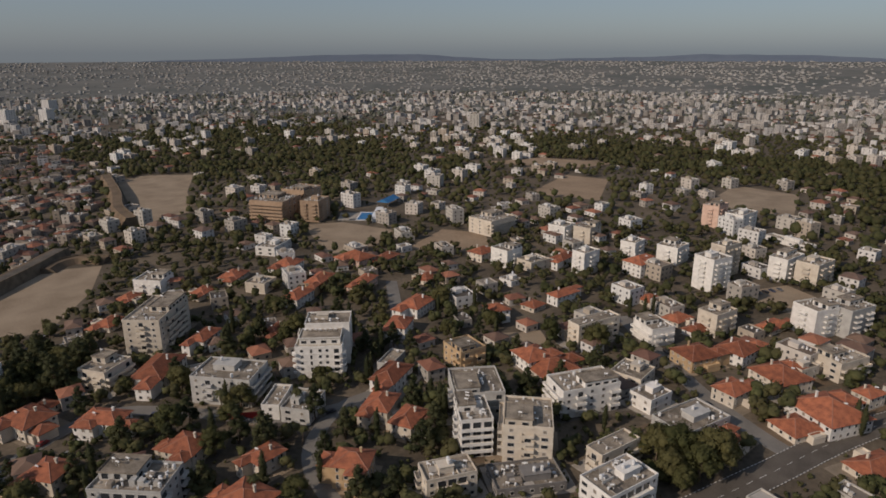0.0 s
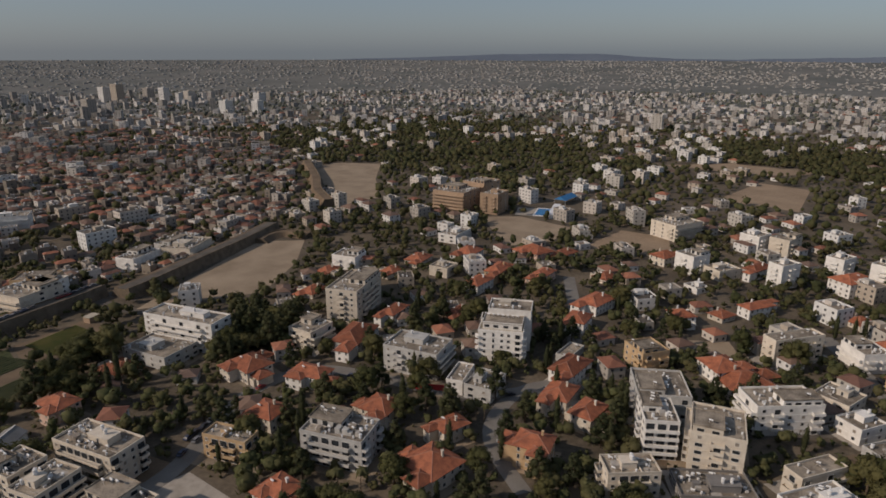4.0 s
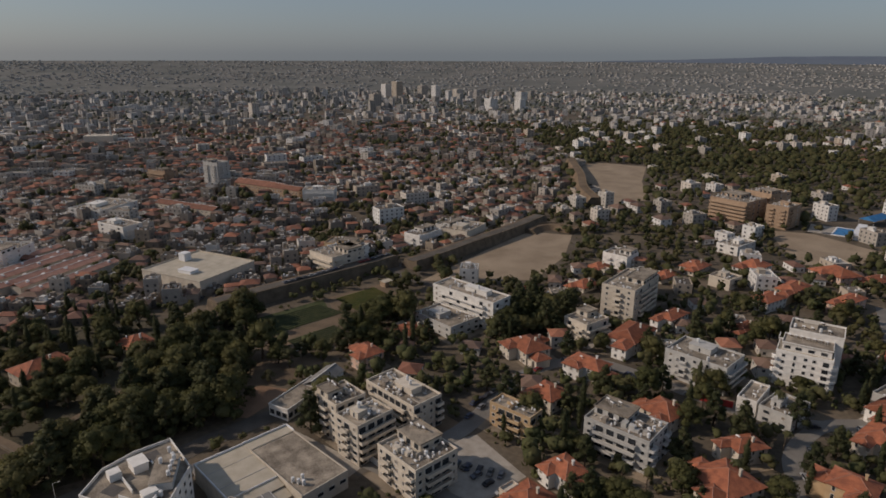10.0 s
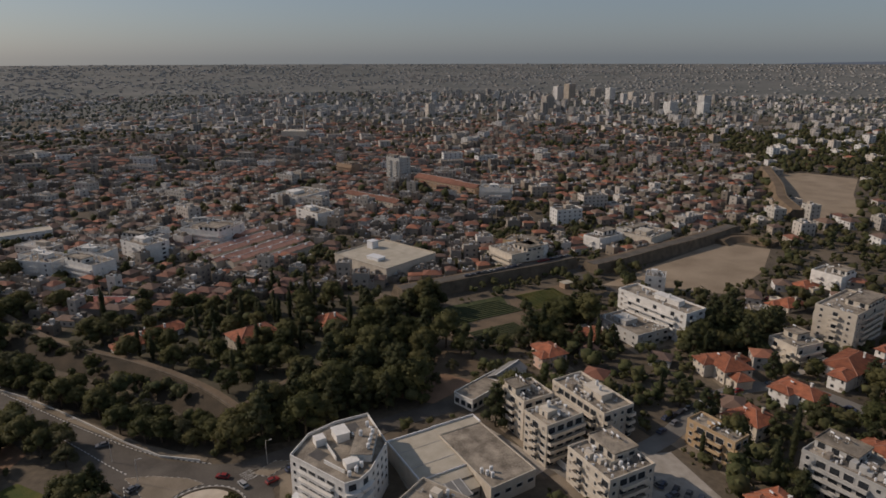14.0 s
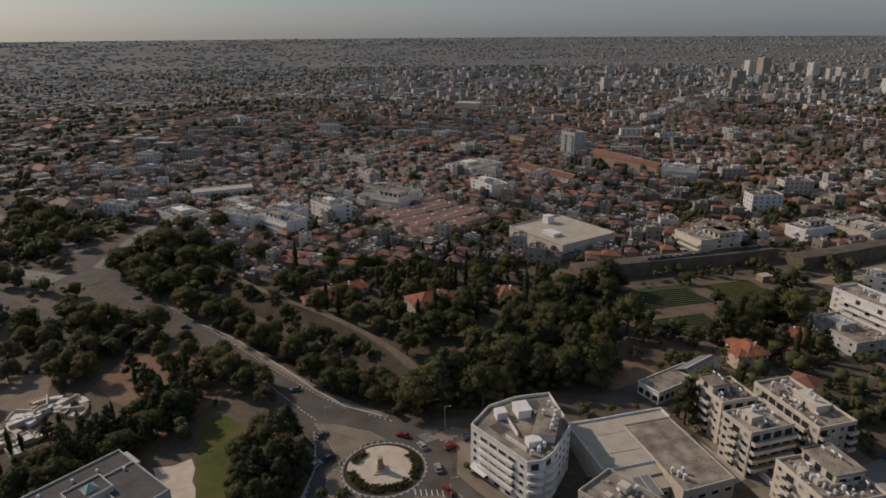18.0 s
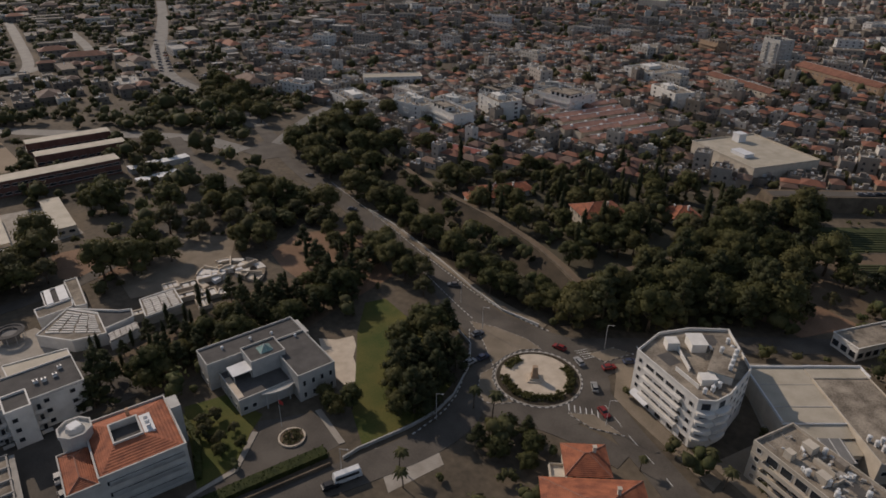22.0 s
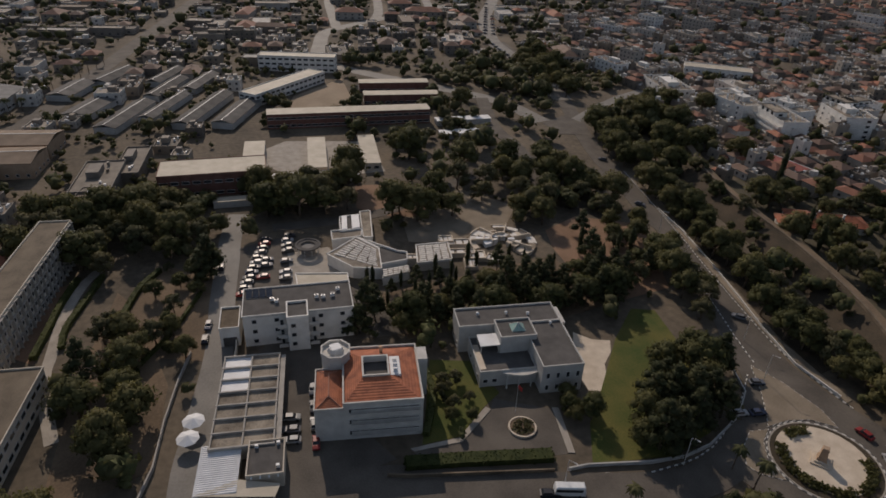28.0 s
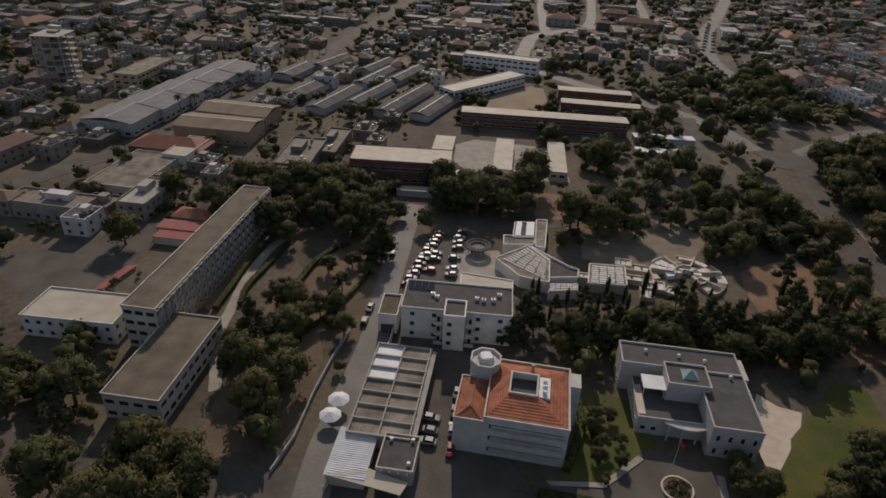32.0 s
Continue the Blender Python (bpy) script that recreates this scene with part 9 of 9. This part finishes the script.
def build_town():
    old, villas, pale, west, far, rim = Town(), Town(), Town(), Town(), Town(), Town()
    # walled old town: small houses close together, many under tiles, round courts
    p = cells(150, 1350, 10.2, 2.2)
    p = p[inside(p[:, 0], p[:, 1], OLD_TOWN)]
    p = p[open_points(p, 4.0)]
    clump = np.array([noise.noise(Vector((x / 70, y / 70, 3.0))) for x, y in p]) > 0.18
    p = p[RNG.random(len(p)) < np.where(clump, 0.3, 0.86) * np.where(p[:, 0] > 50, 0.74, 1.0)]
    for x, y in p:
        r = math.hypot(x, y)
        rot = 30 + 35 * math.sin(x / 140) + 30 * math.cos(y / 170) + RNG.uniform(-6, 6)
        tall = RNG.random()
        h = RNG.uniform(3.2, 6.4) if tall < 0.9 else RNG.uniform(7.5, 11)
        w, d = RNG.uniform(5.0, 11), RNG.uniform(4.5, 9.0)
        if tall > 0.97 and r > 430:
            pale.house(x, y, rot, RNG.uniform(14, 28), RNG.uniform(9, 13), RNG.choice([6.2, 9.2, 9.2, 12.2]), False, 1 if r < 700 else 2, extras=3 if r < 700 else 1)
            continue
        tiled = tall < 0.9 and RNG.random() < (0.62 if x > 0 else 0.56)
        old.house(x, y, rot, w, d, h, tiled, 1 if r < 600 else (2 if r < 900 else 0), extras=2 if r < 520 else (1 if r < 760 else 0))
        if r < 700 and RNG.random() < 0.55:
            a = radians(rot)
            o, q = RNG.choice([-1, 1]) * (w / 2 + 1.6), RNG.uniform(-0.2, 0.2) * d
            old.house(x + math.cos(a) * o - math.sin(a) * q, y + math.sin(a) * o + math.cos(a) * q, rot, RNG.uniform(3, 4.6), RNG.uniform(3, 5.5), RNG.uniform(2.4, 3.4), RNG.random() < 0.4, 0, extras=1 if r < 500 else 0)
    # villa and apartment quarter east of the moat
    p = cells(150, 1150, 23, 5)
    p = p[~inside(p[:, 0], p[:, 1], OLD_TOWN) & (p[:, 0] > -10)]
    p = p[open_points(p, 6.0)]
    wood = (p[:, 0] > 760) & (p[:, 0] < 960) & (p[:, 1] < 560) | ((p[:, 0] > 640) & (p[:, 1] < 80)) | ((p[:, 0] > 400) & (p[:, 0] < 660) & (p[:, 1] > 450) & (p[:, 1] < 740))
    p = p[~wood | (RNG.random(len(p)) < np.where(p[:, 1] > 450, 0.35, 0.1))]
    rr = np.hypot(p[:, 0], p[:, 1])
    green = np.array([noise.noise(Vector((x / 130, y / 110, 8.0))) for x, y in p]) > 0.06
    park = (p[:, 1] > 560) & (p[:, 0] < 760)
    green |= park & (RNG.random(len(p)) < 0.55)
    keep = (rr < 400) | ~green | (RNG.random(len(p)) < 0.25)
    p, rr = p[keep], rr[keep]
    p = p[RNG.random(len(p)) < np.where(rr < 345, np.where(rr < 225, 0.12, 0.55), np.where(rr < 480, 0.6, np.where(rr < 650, 0.6, 0.66)))]
    for x, y in p:
        r = math.hypot(x, y)
        rot = 72 + RNG.uniform(-10, 10) + (30 if y > 350 else 0)
        if RNG.random() < (1.0 if r < 345 else (0.7 if r < 650 or (x < 600 and y > 600) else 0.45)):
            villas.house(x, y, rot, RNG.uniform(7, 10 if r < 345 else 13), RNG.uniform(7, 9 if r < 345 else 11), RNG.choice([3.6, 3.8, 6.0]), RNG.random() < 0.75, 1 if r < 700 else 2, extras=1)
        else:
            fl = RNG.choice([2, 2, 3, 3, 4])
            pale.house(x, y, rot, RNG.uniform(10, 16), RNG.uniform(9, 13), fl * 3.0 + 0.3, False, 1 if r < 700 else 2, extras=4 if r < 600 else 2)
    # low quarter to the west
    p = cells(150, 1150, 17, 3.5)
    p = p[~inside(p[:, 0], p[:, 1], OLD_TOWN) & (p[:, 0] < -255)]
    p = p[open_points(p, 5.0)]
    p = p[RNG.random(len(p)) < 0.62]
    for x, y in p:
        r = math.hypot(x, y)
        if (-300 < x and y > 200) or inside(np.array([x]), np.array([y]), SCHOOL_GROUNDS)[0]:
            continue
        if RNG.random() < 0.2:
            w, d, h = RNG.uniform(18, 34), RNG.uniform(10, 15), RNG.uniform(4.5, 7)
        else:
            w, d, h = RNG.uniform(7, 14), RNG.uniform(7, 11), RNG.choice([3.2, 3.6, 4.5, 6.2])
        west.house(x, y, 68 + RNG.uniform(-6, 6) + 90 * RNG.integers(0, 2), w, d, h, RNG.random() < 0.22, 1 if r < 600 else 2, extras=2 if r < 600 else 0)
    # newer town farther out
    p = cells(1150, 2300, 19.5, 6)
    p = p[~inside(p[:, 0], p[:, 1], OLD_TOWN)]
    green = np.array([noise.noise(Vector((x / 260, y / 200, 6.0))) + 0.5 * noise.noise(Vector((x / 70, y / 70, 4.0))) for x, y in p]) > 0.14
    p = p[RNG.random(len(p)) < np.where(green, 0.14, 0.56)]
    for x, y in p:
        ang = math.degrees(math.atan2(-x, y))
        fl = RNG.choice([1, 1, 2, 2, 3, 4]) if ang < 25 else RNG.choice([1, 1, 1, 2, 2])
        if math.hypot(x - 250, y - 1850) < 420 and RNG.random() < 0.06:
            fl = RNG.integers(5, 10)
        if fl > 3:
            far.house(x, y, RNG.uniform(0, 90), RNG.uniform(9, 17), RNG.uniform(9, 13), fl * 3.1, False, 2, float(ground_height(x, y)))
        elif RNG.random() < 0.2:
            far.house(x, y, RNG.uniform(0, 90), RNG.uniform(7, 13), RNG.uniform(7, 10), fl * 3.1, True, 0, float(ground_height(x, y)))
        else:
            far.plain(x, y, RNG.uniform(0, 90), RNG.uniform(6, 14), RNG.uniform(6, 11), fl * 3.1, float(ground_height(x, y)))
    p = cells(2300, 4800, 31, 13)
    green = np.array([noise.noise(Vector((x / 420, y / 420, 2.0))) + 0.4 * noise.noise(Vector((x / 120, y / 120, 5.0))) for x, y in p]) > 0.08
    p = p[RNG.random(len(p)) < np.where(green, 0.12, 0.5)]
    for x, y in p:
        if math.degrees(math.atan2(-x, y)) > 60:
            continue
        rim.plain(x, y, RNG.uniform(0, 90), RNG.uniform(7, 18), RNG.uniform(7, 12), RNG.choice([3.0, 3.2, 3.5, 4, 6.0, 6.5]), float(ground_height(x, y)))
    # known towers
    for x, y, w, d, fl in ((253, 1963, 24, 24, 16), (225, 2010, 22, 22, 13), (330, 1960, 24, 20, 12), (360, 1900, 20, 20, 13), (420, 1870, 26, 18, 10), (973, 746, 18, 18, 9), (150, 1560, 22, 20, 12), (420, 1500, 24, 20, 9), (480, 1460, 20, 18, 9), (-115, 1380, 16, 16, 10), (560, 1700, 26, 20, 10)):
        pale.house(x, y, 30, w, d, fl * 3.1, False, 2, extras=3)
    old.put("old_town", CITY_WALL, "small old-town houses")
    villas.put("villa_quarter", CITY_PALE, "villas")
    pale.put("apartment_quarter", CITY_PALE, "pale apartment blocks")
    west.put("west_quarter", CITY_WALL, "low western houses and workshops")
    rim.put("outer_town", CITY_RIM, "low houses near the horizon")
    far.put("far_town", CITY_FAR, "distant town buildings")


build_town()


# ------------------------------------------------------------ woods and scattered trees, joined
def lumps(name, pts, sizes, heights, z, detail, label, mat=None, lobes=1):
    """Tree crowns: each a few rough lobes under loose leaves, all in one mesh."""
    tree_of = np.repeat(np.arange(len(pts)), lobes)
    n = len(tree_of)
    S, Hh = sizes[tree_of], heights[tree_of]
    mid = np.stack([pts[tree_of, 0], pts[tree_of, 1], z[tree_of] + Hh * 0.55], 1)
    if lobes > 1:
        o = RNG.normal(size=(n, 3))
        o /= np.linalg.norm(o, axis=1)[:, None]
        cen = mid + o * np.stack([S * 0.5, S * 0.5, Hh * 0.2], 1)
        rad = np.stack([S * 0.58, S * 0.58, Hh * 0.27], 1) * (0.75 + 0.5 * RNG.random((n, 1)))
    else:
        cen, rad = mid, np.stack([S, S, Hh * 0.46], 1)
    bv, bf = BALL_V, BALL_F
    if detail < 3:
        bv = np.array([(1, 0, 0), (0.3, 0.95, 0), (-0.8, 0.59, 0), (-0.8, -0.59, 0), (0.3, -0.95, 0), (0, 0, 1), (0, 0, -1.0)], float)
        bf = np.array([(i, (i + 1) % 5, 5) for i in range(5)] + [((i + 1) % 5, i, 6) for i in range(5)])
    k = len(bv)
    dirs = np.repeat(bv[None], n, 0)
    V = dirs * (0.62 + 0.42 * RNG.random((n, k, 1))) * rad[:, None] + cen[:, None]
    verts, faces = [V.reshape(-1, 3)], [(bf[None] + (np.arange(n) * k)[:, None, None]).reshape(-1, 3)]
    lift = np.array([0, 0, 0.25])
    outs = [dirs.reshape(-1, 3) + lift]
    if detail:
        i = np.repeat(np.arange(n), max(1, detail // lobes))
        d = RNG.normal(size=(len(i), 3)) + lift
        d /= np.linalg.norm(d, axis=1)[:, None]
        p = cen[i] + d * rad[i] * (0.85 + 0.3 * RNG.random((len(i), 1)))
        T = leaf_cards(RNG, p, d, (0.17 if detail > 20 else 0.3) * S[i] / (1.0 if lobes > 1 else 1.2))
        verts.append(T), faces.append(np.arange(len(T)).reshape(-1, 3) + n * k)
        outs.append(np.repeat(d + RNG.normal(size=d.shape) * 0.25, 3, 0))
    me = fast_mesh(name, np.concatenate(verts), np.concatenate(faces), [mat or WOODS])
    tagged(new(name, outward(me, np.concatenate(outs))), label, "trees", "", "stuff")


def build_woods():
    def free(p):
        i, j = cell_of(p[:, 0], p[:, 1])
        ok = ~OCC[i, j]
        for poly in NO_HOUSE + CLEAR:
            ok &= ~inside(p[:, 0], p[:, 1], poly)
        return p[ok]

    # Distance haze put into a paler, greyer leaf colour for the far trees
    haze_leaf = material("haze_paled_foliage", (0.075, 0.082, 0.062), (0.125, 0.128, 0.10), 0.9, 0.02, 0.2, 0.0, island=0.3)

    def put(name, p, lo, hi, detail, label, mat=None, lobes=1):
        s = RNG.uniform(lo, hi, len(p)) * np.where(RNG.random(len(p)) < 0.35, 0.5, 1.0) * (1 + 0.45 * np.array([noise.noise(Vector((x / 22, y / 22, 1.0))) for x, y in p]))
        lumps(name, p, s, s * RNG.uniform(1.4, 2.3, len(p)), ground_height(p[:, 0], p[:, 1]), detail, label, mat, lobes)

    p = cells(60, 560, 5.6, 2.8)
    old = inside(p[:, 0], p[:, 1], OLD_TOWN)
    thick = np.array([noise.noise(Vector((x / 26, y / 26, 9.0))) for x, y in p])
    keep = np.where(p[:, 0] > -10, RNG.random(len(p)) < np.where(thick > 0.0, 0.86, 0.42), RNG.random(len(p)) < 0.4)
    clump = np.array([noise.noise(Vector((x / 60, y / 60, 2.0))) for x, y in p]) > 0.12
    keep = np.where(old, RNG.random(len(p)) < np.where(clump, 0.9, np.where(p[:, 0] > 50, 0.66, 0.44)), keep)
    park = inside(p[:, 0], p[:, 1], SCHOOL_GROUNDS)
    shade = np.array([noise.noise(Vector((x / 34, y / 34, 7.0))) for x, y in p]) > 0.0
    keep = np.where(park, shade & (RNG.random(len(p)) < 0.5) & (p[:, 1] > -15), keep)
    big = park[keep]
    put("park_trees", free(p[keep][big]), 2.8, 5.0, 90, "broad dark park trees", None, 5)
    near = np.hypot(p[keep][:, 0] - 60, p[keep][:, 1]) < 300
    put("garden_trees", free(p[keep][~big & near]), 1.5, 4.7, 48, "garden trees and bushes between the houses", None, 4)
    put("garden_trees", free(p[keep][~big & ~near]), 1.6, 4.6, 18, "garden trees and bushes between the houses", None, 3)
    p = cells(120, 330, 4.2, 2.1)
    p = p[(p[:, 0] > -5) & ~inside(p[:, 0], p[:, 1], OLD_TOWN)]
    put("garden_shrubs", free(p[RNG.random(len(p)) < 0.5]), 0.7, 1.7, 12, "low garden shrubs and hedges round the houses")
    p = cells(560, 1250, 9.5, 4.5)
    old = inside(p[:, 0], p[:, 1], OLD_TOWN)
    clump = np.array([noise.noise(Vector((x / 80, y / 80, 5.0))) for x, y in p]) > 0.1
    p = p[np.where(old, RNG.random(len(p)) < np.where(clump, 0.92, np.where(p[:, 0] > 50, 0.7, 0.46)), RNG.random(len(p)) < 0.78)]
    put("town_trees", free(p), 2.0, 4.8, 3, "trees between the farther houses")
    for k, (x0, x1, y0, y1, n) in enumerate(((770, 960, -40, 560, 1500), (640, 900, -120, 100, 700), (400, 660, 450, 740, 560), (560, 900, 900, 1200, 700), (340, 720, 640, 1150, 1300), (-430, -215, 225, 350, 230), (-300, -225, 140, 235, 70), (-420, -300, 195, 330, 130), (-880, -640, 300, 470, 360), (-1250, -820, 480, 740, 480))):
        p = np.stack([RNG.uniform(x0, x1, n), RNG.uniform(y0, y1, n)], 1)
        put("wood", free(p), 2.6, 5.0, 18, "dense dark wood beyond the houses")
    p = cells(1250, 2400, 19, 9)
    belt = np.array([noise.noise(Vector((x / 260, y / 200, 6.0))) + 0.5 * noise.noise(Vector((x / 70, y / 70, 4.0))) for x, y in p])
    put("distant_trees", p[RNG.random(len(p)) < np.where(belt > 0.12, 0.85, np.where(belt > -0.1, 0.36, 0.2))], 3.0, 6.5, 2, "distant grey-green trees among buildings", haze_leaf)


build_woods()


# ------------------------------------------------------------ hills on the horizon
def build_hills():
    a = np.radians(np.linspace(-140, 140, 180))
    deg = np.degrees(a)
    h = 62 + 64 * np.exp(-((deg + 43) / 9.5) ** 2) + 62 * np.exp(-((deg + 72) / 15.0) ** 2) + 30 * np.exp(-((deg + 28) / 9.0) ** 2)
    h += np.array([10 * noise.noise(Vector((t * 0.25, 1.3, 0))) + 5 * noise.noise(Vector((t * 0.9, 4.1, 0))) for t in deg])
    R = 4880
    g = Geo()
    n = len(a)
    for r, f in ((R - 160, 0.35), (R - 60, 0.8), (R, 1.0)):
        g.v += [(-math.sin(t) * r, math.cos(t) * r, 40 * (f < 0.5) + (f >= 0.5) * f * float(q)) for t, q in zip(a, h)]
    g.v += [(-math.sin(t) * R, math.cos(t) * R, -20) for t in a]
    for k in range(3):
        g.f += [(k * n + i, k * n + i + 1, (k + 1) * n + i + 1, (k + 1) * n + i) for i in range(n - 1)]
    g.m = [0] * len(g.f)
    # The blue-grey of the haze is put into the hills' own colour
    setting("backdrop", g, material("haze_tinted_hills", (0.10, 0.125, 0.165), (0.12, 0.145, 0.185), 1.0, 0.002, 0.01, 0.0), "hazy blue-grey hills on the horizon", "hills")


build_hills()
